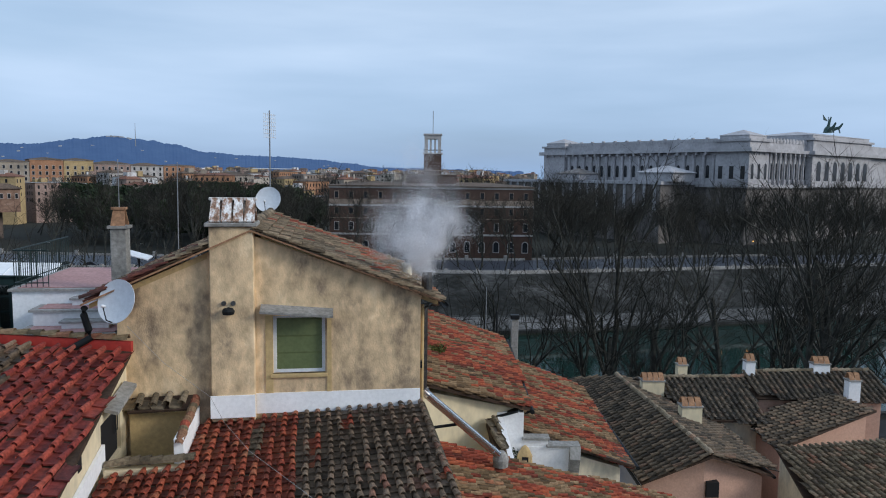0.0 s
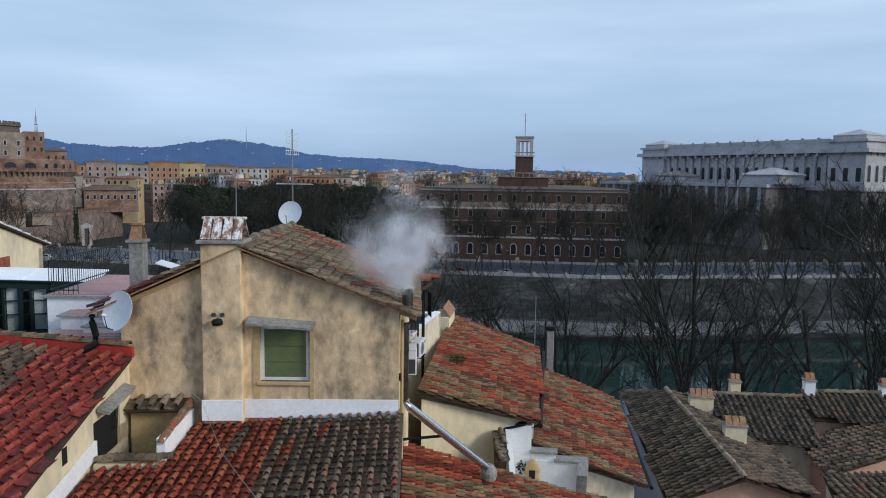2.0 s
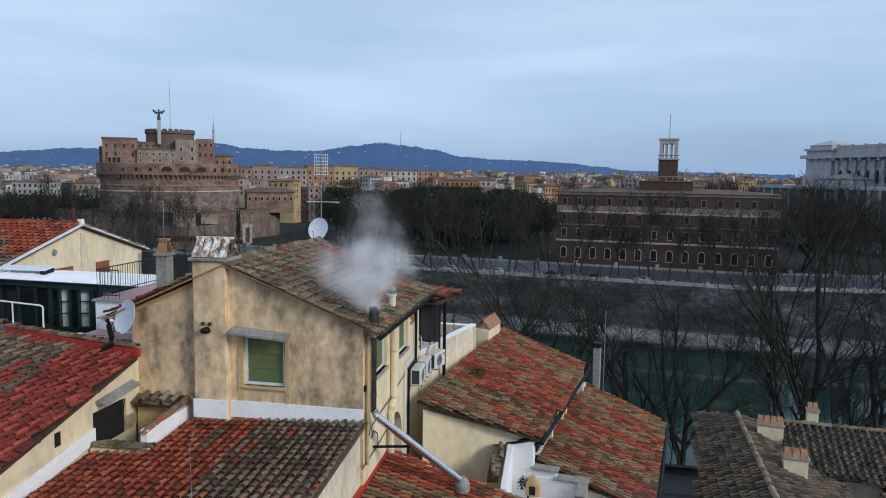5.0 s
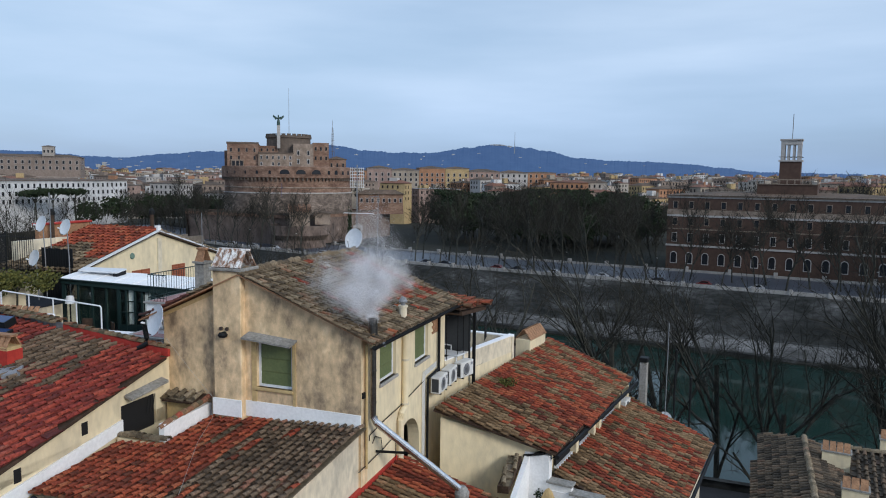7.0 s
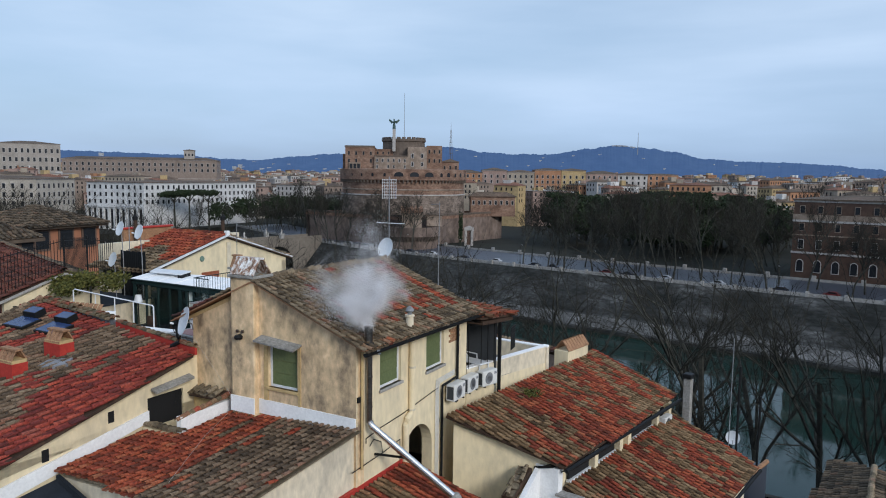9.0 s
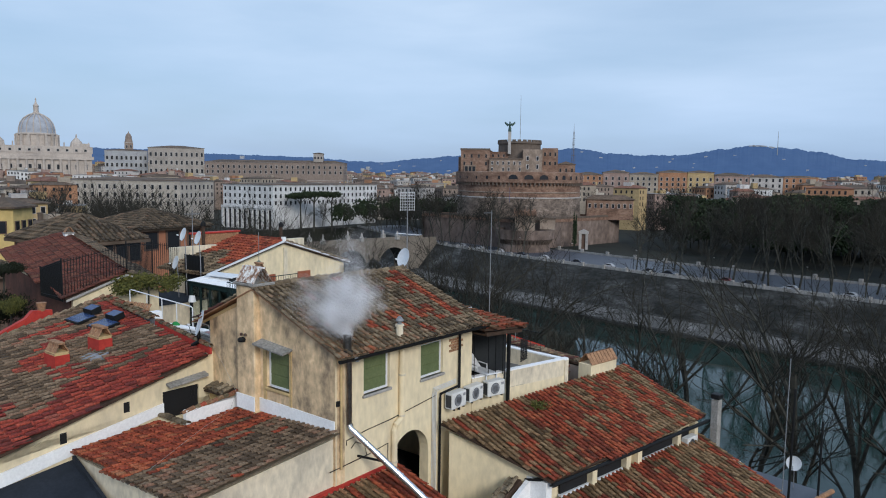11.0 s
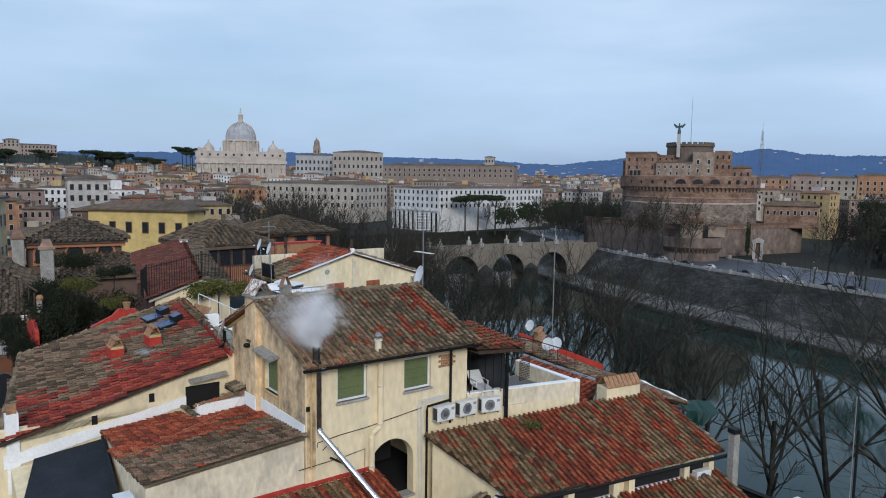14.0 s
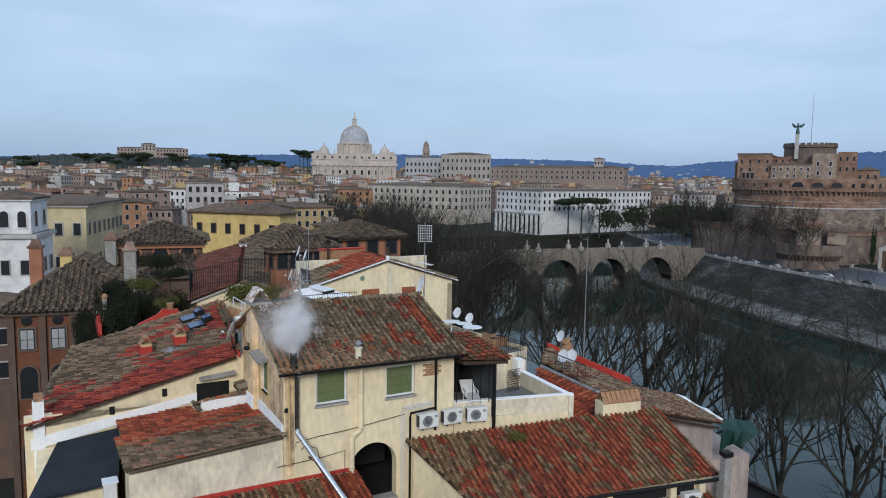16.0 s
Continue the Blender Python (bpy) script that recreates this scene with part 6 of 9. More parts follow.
part("cable", tube([(8.8, 0.5, 24.6), (8.8, 1.0, 24.45), (8.8, 1.4, 24.7), (8.8, 2.4, 25.2)], 0.02, n=5), M["iron"], rh)
cap_chimney(-31.1, 16.9, 26.0, 0.5, 0.5, 0.7, "white chimney with a clay cap", "white")

# roof garden below the fence
rgd = thing("roof_garden", HOUSE @ pose(-26.0, -2.6, 0), "cluttered roof garden with dark planting and pots", "terrace")
part("block", box(-5.0, -2.2, 0, 3.2, 2.3, 21.9), M["wood_dark"], rgd, "dark brown wall")
part("deck", box(-4.95, -2.15, 21.9, 3.15, 2.25, 21.96), M["wood_dark"], rgd, "dark planted deck")
part("red_wall", slab([(0.5, -2.2, 21.9), (3.2, -2.2, 21.9), (3.2, -2.2, 22.7), (2.0, -2.2, 23.2), (0.5, -2.2, 22.7)], (0, 0.2, 0)), M["red_flash"], rgd)
part("post", box(1.65, -1.85, 21.9, 1.9, -1.6, 24.2), M["grey_render"], rgd, "grey cement post")
part("post_cap", lathe([(0.16, 24.2), (0.2, 24.35), (0.12, 24.5)], 8, m=pose(1.8, -1.7, 0)), M["terracotta"], rgd)
for k in range(7):
    part("pot", lathe([(0.12, 21.9), (0.18, 22.25), (0.2, 22.3), (0.17, 22.3)], 10, m=pose(-4.5 + k * 0.95, -1.7 + 0.2 * (k % 2), 0)), M["terracotta"] if k % 3 else M["white"], rgd)
part("pergola_beam", tube([(-4.6, -1.9, 24.6), (1.7, -1.8, 24.7)], 0.06, n=6), M["wood_dark"], rgd)
part("pergola_beam", tube([(-4.6, 1.6, 24.7), (1.7, 1.6, 24.8)], 0.06, n=6), M["wood_dark"], rgd)
for k in range(4):
    part("pergola_post", tube([(-4.6 + k * 2.0, -1.9, 21.9), (-4.6 + k * 2.0, -1.9, 24.6)], 0.05, n=6), M["wood_dark"], rgd)
fence = thing("fence", Matrix.Translation((-17.7, 13.15, 24.7)), "tall black iron picket fence round the dark red roof", "fence")
FR = [((-4.3, 0.1, -0.3), 1.4), ((0, 0, 0), 1.9), ((0.35, 2.7, 0.6), 1.95), ((-1.6, 4.6, 0.4), 1.95), ((-2.2, 6.2, 0.2), 1.9)]
picket = mesh_of(tube([(0, 0, 0), (0, 0, 1)], 0.014, n=4), "picket")
picket.materials.append(M["iron"])
for (a, ha), (b, hb) in zip(FR, FR[1:]):
    a, b = Vector(a), Vector(b)
    for f in (0.1, 0.94):
        part("rail", tube([a + Vector((0, 0, ha * f)), b + Vector((0, 0, hb * f))], 0.018, n=5), M["iron"], fence)
    part("post", tube([a, a + Vector((0, 0, ha + 0.08))], 0.035, n=6), M["iron"], fence)
    n = int((b - a).length / 0.125)
    for k in range(n):
        part("picket", picket, None, fence, m=Matrix.Translation(a.lerp(b, k / n)) @ Matrix.Diagonal((1, 1, ha + (hb - ha) * k / n, 1)))

railing("railing", tuple(local(HOUSE, (-12.6, 30.1, 22.0))), tuple(local(HOUSE, (-8.6, 30.85, 22.05))), 0.95, "black iron railing on the back roof terrace", "iron", 0.16)
railing("railing", tuple(local(HOUSE, (-8.6, 30.85, 22.05))), tuple(local(HOUSE, (-5.2, 31.5, 21.95))), 0.95, "black iron railing along the valley gutter", "iron", 0.5, 0.014)

# small clutter on the roofs
pv = thing("panel", HOUSE @ pose(-7.56, 6.0, 25.2), "small white tilted panel on a stand", "panel")
part("board", slab([(-0.35, -0.2, 0.42), (0.3, -0.25, 0.24), (0.35, 0.2, 0.3), (-0.3, 0.25, 0.48)], (0, 0, -0.03)), M["frame_white"], pv)
part("stand", tube([(0, 0, -0.12), (0, 0, 0.34)], 0.025, n=6), M["iron"], pv)
rug = thing("cloth", HOUSE @ pose(-12.1, 1.95, 24.0), "crumpled bright green cloth on the terrace edge", "cloth")
part("fold", lathe([(0.22, 0.0), (0.2, 0.08), (0.12, 0.16), (0.04, 0.19)], 9, m=Matrix.Diagonal((1.2, 0.7, 1, 1))), plain("green_cloth", (0.02, 0.25, 0.06), 0.8), rug)
ub = thing("air_conditioner", pose(2.72, 31.2, 19.4, 0, 0, 90), "white outdoor unit under the tile eave", "air conditioner", "air conditioners")
part("casing", box(0, -0.3, 0, 0.8, 0, 0.55, bevel=0.02), M["ac"], ub)
part("fan", lathe([(0.2, 0), (0.2, 0.006), (0.05, 0.012)], 20, m=pose(0.34, -0.301, 0.28, 90)), M["ac_dark"], ub)
vb = thing("vent_box", HOUSE @ pose(-0.45, -5.75, 21.2), "white metal vent box beside the low roof", "vent")
part("box", box(-0.2, -0.3, -1.5, 0.25, 0.1, 0.75, bevel=0.02), M["ac"], vb)
part("lid", box(-0.24, -0.34, 0.75, 0.29, 0.14, 0.8), M["frame_white"], vb)


# ---- city: palaces, churches and streets ----
def far_mat(name, c, rough=0.9, rnd=""):
    return mat(name, [tuple(v * 0.75 for v in c), c, tuple(min(0.9, v * 1.15) for v in c)], 0.12, rough, rnd=rnd, spread=0.5, fine=0.9, grain=0.18)


M["far_brick"] = mat("weathered_castle_brick", [(0.10, 0.058, 0.042), (0.17, 0.102, 0.074), (0.235, 0.148, 0.108), (0.30, 0.215, 0.165)], 0.18, 0.95, fine=0.9, grain=0.35, stretch=(1, 1, 1.6), lim=(0.3, 0.7))
M["drum_stone"] = mat("rough_drum_stone", [(0.085, 0.067, 0.056), (0.165, 0.13, 0.108), (0.27, 0.215, 0.18)], 0.16, 0.95, fine=0.7, grain=0.45, stretch=(1, 1, 2.2), lim=(0.36, 0.66))
M["outer_stone"] = mat("stained_outer_wall", [(0.09, 0.066, 0.055), (0.165, 0.125, 0.106), (0.25, 0.195, 0.168)], 0.1, 0.95, fine=0.5, grain=0.4, stretch=(1, 1, 0.6))
M["far_stone"] = far_mat("grey_brown_castle_stone", (0.125, 0.098, 0.08))
M["far_plaster"] = mat("stained_castle_plaster", [(0.15, 0.113, 0.087), (0.25, 0.195, 0.155), (0.35, 0.285, 0.235)], 0.22, 0.95, fine=0.9, grain=0.3, stretch=(1, 1, 0.7))
M["far_white"] = far_mat("pale_city_stone", (0.40, 0.38, 0.365))
M["far_cream"] = far_mat("pale_city_render", (0.31, 0.265, 0.215))
M["far_yellow"] = far_mat("yellow_city_render", (0.55, 0.41, 0.17))
M["far_orange"] = far_mat("orange_city_render", (0.33, 0.145, 0.085))
M["dull_orange"] = far_mat("faded_orange_render", (0.34, 0.18, 0.105))
M["dull_yellow"] = far_mat("faded_yellow_render", (0.40, 0.295, 0.155))
M["bridge_stone"] = far_mat("weathered_bridge_stone", (0.17, 0.148, 0.125))
M["palace_stone"] = far_mat("pale_palace_render", (0.31, 0.28, 0.25))
M["office_brick"] = far_mat("dark_office_brick", (0.082, 0.05, 0.038))
M["far_rust"] = far_mat("rust_orange_render", (0.15, 0.06, 0.034))
M["dull_pink"] = far_mat("faded_pink_render", (0.30, 0.215, 0.185))
M["far_red"] = far_mat("red_brown_city_render", (0.30, 0.11, 0.07))
M["far_brown"] = far_mat("brown_city_brick", (0.115, 0.075, 0.058))
M["far_roof"] = mat("distant_clay_roof", [(0.058, 0.044, 0.036), (0.11, 0.081, 0.06), (0.16, 0.107, 0.078)], 0.1, 0.95, fine=1.2, grain=0.4)
M["church_stone"] = far_mat("warm_church_stone", (0.44, 0.385, 0.34))
M["court_stone"] = far_mat("weathered_court_stone", (0.40, 0.39, 0.40))
M["villa_white"] = far_mat("white_villa_render", (0.62, 0.62, 0.62))
M["copper"] = mat("verdigris_bronze", [(0.03, 0.06, 0.055), (0.06, 0.11, 0.10)], 0.6, 0.6)
# blue in this grey puts distance haze into far palace and villas
M["pale_grey"] = far_mat("hazed_grey_render", (0.33, 0.34, 0.355))
M["museum_brick"] = far_mat("pale_brown_museum_brick", (0.235, 0.185, 0.155))
M["bright_stone"] = far_mat("bright_white_stone", (0.55, 0.55, 0.55))
M["far_pale"] = far_mat("pale_beige_render", (0.40, 0.36, 0.31))
M["pale_yellow"] = far_mat("pale_yellow_render", (0.46, 0.385, 0.24))
# courthouse lower storeys: darker than the upper storey's stone
M["court_base"] = mat("dark_court_stone", [(0.085, 0.075, 0.067), (0.16, 0.145, 0.135), (0.27, 0.25, 0.24)], 0.12, 0.95, fine=0.6, grain=0.4, stretch=(1, 1, 0.5))
M["terrace_grey"] = far_mat("grey_flat_terrace_roof", (0.26, 0.25, 0.24))
M["far_roof_red"] = mat("distant_red_clay_roof", [(0.10, 0.055, 0.04), (0.18, 0.085, 0.058), (0.24, 0.12, 0.085)], 0.1, 0.95, fine=1.2, grain=0.4)
M["dome"] = far_mat("lead_grey_dome", (0.34, 0.36, 0.40), 0.6)
M["pane"] = plain("dark_window", (0.018, 0.02, 0.024), 0.25)
window_meshes = {}


def window_mesh(w, h, arch=False, frame="far_white"):
    """A far window: surround, recess and dark pane, in one small mesh."""
    key = (w, h, arch, frame)
    if key not in window_meshes:
        bm = bmesh.new()
        n = 6 if arch else 0

        def outline(k, y):
            pts = [(-w / 2 - k, y, -k), (w / 2 + k, y, -k), (w / 2 + k, y, h + (0 if arch else k))]
            for i in range(1, n):
                a = math.pi * i / n
                pts.append(((w / 2 + k) * math.cos(a), y, h + (w / 2 + k) * math.sin(a)))
            pts.append((-w / 2 - k, y, h + (0 if arch else k)))
            return pts

        slab(outline(0.14 * w, -0.10), (0, 0.1, 0), bm)
        k0 = len(bm.faces)
        slab(outline(0, -0.13), (0, 0.05, 0), bm)
        me = bpy.data.meshes.new("window")
        bmesh.ops.recalc_face_normals(bm, faces=bm.faces[:])
        bm.faces.ensure_lookup_table()
        for i, f in enumerate(bm.faces):
            f.material_index = 0 if i < k0 else 1
        bm.to_mesh(me)
        bm.free()
        me.materials.append(M[frame])
        me.materials.append(M["pane"])
        window_meshes[key] = me
    return window_meshes[key]


def face_windows(parent, p, rz, L, z_rows, n, w, h, arch=False, frame="far_white", skip=()):
    """Rows of windows on a face that starts at p and runs L metres along the direction rz."""
    m0 = pose(p[0], p[1], 0, 0, 0, rz)
    me = window_mesh(w, h, arch, frame)
    for j, z in enumerate(z_rows):
        for i in range(n):
            if (i, j) not in skip:
                part("window", me, None, parent, m=m0 @ pose((i + 0.5) * L / n, -0.01, z))


def hip_roof(parent, x0, y0, x1, y1, z, rise, over=0.6, material="far_roof", clay=""):
    x0, y0, x1, y1 = x0 - over, y0 - over, x1 + over, y1 + over
    w, d = x1 - x0, y1 - y0
    k = min(w, d) / 2
    a, b = ((x0 + k, (y0 + y1) / 2), (x1 - k, (y0 + y1) / 2)) if w > d else (((x0 + x1) / 2, y0 + k), ((x0 + x1) / 2, y1 - k))
    bm = bmesh.new()
    v = [bm.verts.new(p) for p in ((x0, y0, z), (x1, y0, z), (x1, y1, z), (x0, y1, z), (*a, z + rise), (*b, z + rise))]
    lo = [bm.verts.new((q.co.x, q.co.y, z - 0.25)) for q in v[:4]]
    if w > d:
        fs = ((0, 1, 5, 4), (1, 2, 5), (2, 3, 4, 5), (3, 0, 4))
    else:
        fs = ((0, 1, 4), (1, 2, 5, 4), (2, 3, 5), (3, 0, 4, 5))
    for q in fs:
        bm.faces.new([v[i] for i in q])
    for i in range(4):
        bm.faces.new((v[i], v[(i + 1) % 4], lo[(i + 1) % 4], lo[i]))
    bm.faces.new(lo)
    if clay:
        for q in fs:
            i, j = [k for k in q if k < 4]
            pts = [Vector(v[k].co) for k in (i, j, *[k for k in q if k > 3])]
            tiled(parent, "roof_slope", [p + Vector((0, 0, 0.06)) for p in pts], clay, singly=lambda s, t: False, seed=80 + i, deck=0.02, size=1.5)
    return part("roof", bm, M[material], parent)


def palazzo(name, label, category, x, y, rz, w, d, h, material, rows, bays, win=(1.2, 1.9), roof=2.0, side_bays=4, cornice=True, arch=False, frame="far_white", group="", clay=""):
    """A block with cornice, windows on two faces and a hipped roof. x, y: its front left corner; rz: the way its front runs."""
    t = thing(name, pose(x, y, 0, 0, 0, rz), label, category, group)
    part("wall", box(0, 0, 0, w, d, h), M[material], t)
    if cornice:
        part("cornice", box(-0.4, -0.4, h - 0.5, w + 0.4, d + 0.4, h), M[frame], t)
        part("string_course", box(-0.12, -0.12, h * 0.55, w + 0.12, d + 0.12, h * 0.55 + 0.35), M[frame], t)
    if roof:
        hip_roof(t, 0, 0, w, d, h + 0.05, roof, clay=clay)
    face_windows(t, (0, 0), 0, w, rows, bays, *win, arch=arch, frame=frame)
    face_windows(t, (w, 0), 90, d, rows, side_bays, *win, arch=arch, frame=frame)
    face_windows(t, (0, d), -90, d, rows, side_bays, *win, arch=arch, frame=frame)
    return t


# round fortress across the river
CA = pose(-216, 262, 0, 0, 0, 41.5) @ Matrix.Diagonal((0.89, 0.89, 1, 1))
castle = thing("castle", CA, "round brick fortress with a crenellated keep", "castle")
part("drum", lathe([(33.5, 0), (32.6, 21.0)], 64), M["drum_stone"], castle, "rough grey stone drum")
part("pale_band", lathe([(33.0, 21.0), (33.0, 21.4), (32.6, 21.5)], 64), M["far_white"], castle, "pale stone band")
part("upper_drum", lathe([(32.6, 21.4), (32.5, 27.6)], 64), M["far_brick"], castle, "brick upper drum")
part("pale_band", lathe([(32.7, 23.3), (32.9, 23.4), (32.9, 23.8), (32.5, 23.9)], 64), M["far_plaster"], castle, "thin stone string course")
part("gallery", lathe([(33.0, 27.4), (33.9, 28.0), (33.9, 32.6), (33.2, 32.8), (33.2, 32.0), (20, 32.0)], 64), M["far_brick"], castle, "brick gallery ring")
corb = mesh_of(box(-0.3, -0.6, 26.6, 0.3, 0.3, 28.0), "corbel")
corb.materials.append(M["far_stone"])
for k in range(100):
    a = 2 * math.pi * k / 100
    part("corbel", corb, None, castle, m=pose(33.2 * math.sin(a), -33.2 * math.cos(a), 0, 0, 0, math.degrees(a)))
# open arches drawn as dark panes on the ring, shade in the colour
for a, w_ in ((-62, 0.9), (-50, 0.9), (-38, 0.9), (-27, 1.2), (-16, 1.2), (-4, 4.6), (9, 4.6), (22, 4.6), (34, 1.6), (42, 2.2), (51, 1.6), (60, 2.0), (70, 1.6)):
    part("arch_opening", window_mesh(w_, 1.1, True, "far_brick"), None, castle, m=pose(33.9 * math.sin(radians(a)), -33.9 * math.cos(radians(a)), 29.4, 0, 0, a) @ Matrix.Diagonal((1, 1, 0.6 if w_ > 4 else 0.9, 1)))
part("palace_wing", box(-30, -16, 31.9, -15, 12, 42.6), M["far_brick"], castle, "brick papal apartments")
part("palace_wing", box(-31.5, -13, 31.9, -30, 8, 39.5), M["far_brick"], castle)
part("roof_parapet", box(-30.3, -16.3, 42.6, -14.8, -15.6, 43.3), M["far_stone"], castle)
face_windows(castle, (-30, -16), 0, 15, (35.6, 39.0), 4, 0.9, 1.6, frame="far_plaster", skip=((2, 0),))
part("loggia", box(-28, -17.2, 32.0, -22, -16, 35.6), M["far_plaster"], castle)
# dark plates on the wall stand for the shade inside the loggia
for k in range(3):
    part("loggia_shade_panel", box(-27.6 + k * 1.9, -17.4, 32.3, -26.2 + k * 1.9, -17.2, 35.0), M["pane"], castle)
part("palace_block", box(-15, -18, 31.9, 2, -10, 38.4), M["far_plaster"], castle, "pale plastered front block")
part("roof_parapet", box(-15.3, -18.3, 38.4, 2.3, -17.6, 38.9), M["far_stone"], castle)
face_windows(castle, (-15, -18), 0, 17, (33.2, 36.0), 6, 0.8, 1.3, frame="bright_stone", skip=((1, 0), (4, 0)))
part("palace_block", box(-15, -10, 31.9, 12, 12, 42.0), M["far_brick"], castle)
face_windows(castle, (-15, -10), 0, 17, (39.6,), 6, 0.8, 1.2, frame="far_plaster")
part("palace_block", box(2, -17, 31.9, 12, 10, 43.0), M["far_plaster"], castle, "tall pale plastered block")
face_windows(castle, (2, -17), 0, 10, (34.2, 38.0), 2, 1.0, 1.8, frame="bright_stone")
part("palace_block", box(12, -12, 31.9, 20, 10, 43.8), M["far_brick"], castle)
face_windows(castle, (12, -12), 0, 8, (36, 40.2), 3, 0.9, 1.6, frame="far_plaster")
part("palace_block", box(20, -10, 31.9, 29, 8, 36.6), M["far_brick"], castle)
face_windows(castle, (20, -10), 0, 9, (33.0,), 3, 0.9, 1.6, frame="far_plaster")
hip_roof(castle, 20, -10, 29, 8, 36.6, 1.4, 0.4)
hip_roof(castle, -30, -15, -15, 12, 42.6, 0.7, 0.3)
part("keep", lathe([(11.5, 38), (11.2, 45.6), (11.8, 45.9), (11.8, 46.9), (10.8, 46.9)], 40), M["far_stone"], castle, "dark round keep")
merlon = mesh_of(box(-0.95, -0.4, 46.8, 0.95, 0.4, 47.7), "merlon")
merlon.materials.append(M["far_stone"])
for k in range(26):
    a = 2 * math.pi * k / 26
    part("merlon", merlon, None, castle, m=pose(11.2 * math.sin(a), -11.2 * math.cos(a), 0, 0, 0, math.degrees(a)))
part("pedestal", box(-5.9, -12.2, 41, -4.3, -10.6, 51.2), M["far_white"], castle, "white stone statue pedestal")
part("flagpole", tube([(0.2, 0, 46), (0.2, 0, 69)], 0.16, n=6, r1=0.08), M["lead"], castle)
wall_pts = [(4, -52), (54, 2), (-2, 54), (-52, -2)]
for (xa, ya), (xb, yb) in zip(wall_pts, wall_pts[1:] + wall_pts[:1]):
    d = Vector((xb - xa, yb - ya, 0)).normalized()
    nn = Vector((-d.y, d.x, 0)) * 3
    A_, B_ = Vector((xa, ya, 11.5)), Vector((xb, yb, 11.5))
    part("outer_wall", slab([A_, B_, B_ + nn, A_ + nn], (0, 0, -13.5)), M["outer_stone"], castle, "long outer curtain wall")
    part("wall_cornice", slab([A_ - nn * 0.1 + Vector((0, 0, 0.9)), B_ - nn * 0.1 + Vector((0, 0, 0.9)), B_ + nn * 0.2 + Vector((0, 0, 0.9)), A_ + nn * 0.2 + Vector((0, 0, 0.9))], (0, 0, -1.3)), M["far_brick"], castle)
    for k in range(34 if min(ya, yb) < -50 else 0):
        part("merlon", merlon, None, castle, m=Matrix.Translation(A_.lerp(B_, (k + 0.5) / 34) + Vector((0, 0, 0.9 - 46.8))) @ pose(0, 0, 0, 0, 0, math.degrees(math.atan2(d.y, d.x))))
    if ya > -50:
        continue
    part("bastion", lathe([(12.0, 0), (11.4, 3.6), (13.6, 5.2), (13.8, 9.0), (13.0, 9.0), (13.0, 7.8), (0.1, 7.8)], 40, m=pose(xa, ya, 0)), M["outer_stone"], castle, "broad round corner bastion")
    bracket = mesh_of(slab([(-0.35, 0.3, 3.0), (-0.35, -1.6, 5.2), (-0.35, 0.3, 5.6)], (0.7, 0, 0)), "bracket")
    bracket.materials.append(M["far_stone"])
    for k in range(24):
        a = math.pi * k / 24 - 1.2
        part("bracket", bracket, None, castle, m=pose(xa + 12.0 * math.sin(a), ya - 12.0 * math.cos(a), 0, 0, 0, math.degrees(a)))
    turret = part("turret", box(xa - 4.6, ya - 3, 7.8, xa + 4.6, ya + 4, 14.4), M["far_plaster"], castle, "square turret with a flared top")
    part("turret_top", box(xa - 5.2, ya - 3.6, 14.4, xa + 5.2, ya + 4.6, 16.6), M["far_brick"], turret)
    for k in range(5):
        part("merlon", box(xa - 5.1 + k * 2.2, ya - 3.6, 16.6, xa - 3.9 + k * 2.2, ya - 3.0, 17.5), M["far_brick"], turret)
    hip_roof(castle, xa + 7, ya - 2, xa + 14, ya + 4, 13.6, 1.2, 0.4)
    part("bastion_house", box(xa + 7, ya - 2, 9.0, xa + 14, ya + 4, 13.6), M["far_plaster"], castle)
for dx, dy, L in ((48, -2, 24),):
    if L:
        gal = part("gallery_house", box(dx - 12, dy - 4, 11, dx + 12, dy + 4, 20.6), M["far_brick"], castle)
        part("end_wall", box(dx + 12.0, dy - 4, 13, dx + 12.2, dy + 4, 20.6), M["far_yellow"], castle, "yellow painted end wall")
        hip_roof(castle, dx - 12, dy - 4, dx + 12, dy + 4, 20.6, 2.0, 0.8)
        face_windows(castle, (dx - 12, dy - 4), 0, 24, (16.6,), 8, 1.1, 1.8)
flag = thing("flag", Matrix.Translation((-196.8, 235.2, 24.0)), "blue flag hanging from a pole on the drum", "flag")
part("pole", tube([(-1.5, 2.5, -1.0), (1.2, -1.4, 1.6)], 0.08, n=6), M["lead"], flag)
part("cloth", slab([(1.1, -1.3, 1.5), (0.2, -0.3, 0.6), (0.0, -0.2, -3.6), (0.5, -0.7, -4.4), (0.9, -1.1, -3.8)], (0.06, 0.05, 0)), plain("blue_flag_cloth", (0.02, 0.035, 0.22), 0.8), flag)
gate = thing("gateway", pose(-170, 253, 0, 0, 0, 35), "white stone gateway before the outer wall", "gate")
for x in (-1.35, 1.35):
    part("pillar", box(x - 0.55, -0.8, 0, x + 0.55, 0.8, 6.6, bevel=0.08), M["far_white"], gate)
part("lintel", box(-2.1, -0.9, 6.6, 2.1, 0.9, 7.6, bevel=0.08), M["far_white"], gate)
part("pediment", slab([(-2.2, -1.0, 7.6), (2.2, -1.0, 7.6), (0, -1.0, 8.6)], (0, 2.0, 0)), M["far_white"], gate)
part("door", box(-0.8, -0.2, 0, 0.8, 0.2, 6.6), M["far_brown"], gate, "dark door")
angel = bmesh.new()
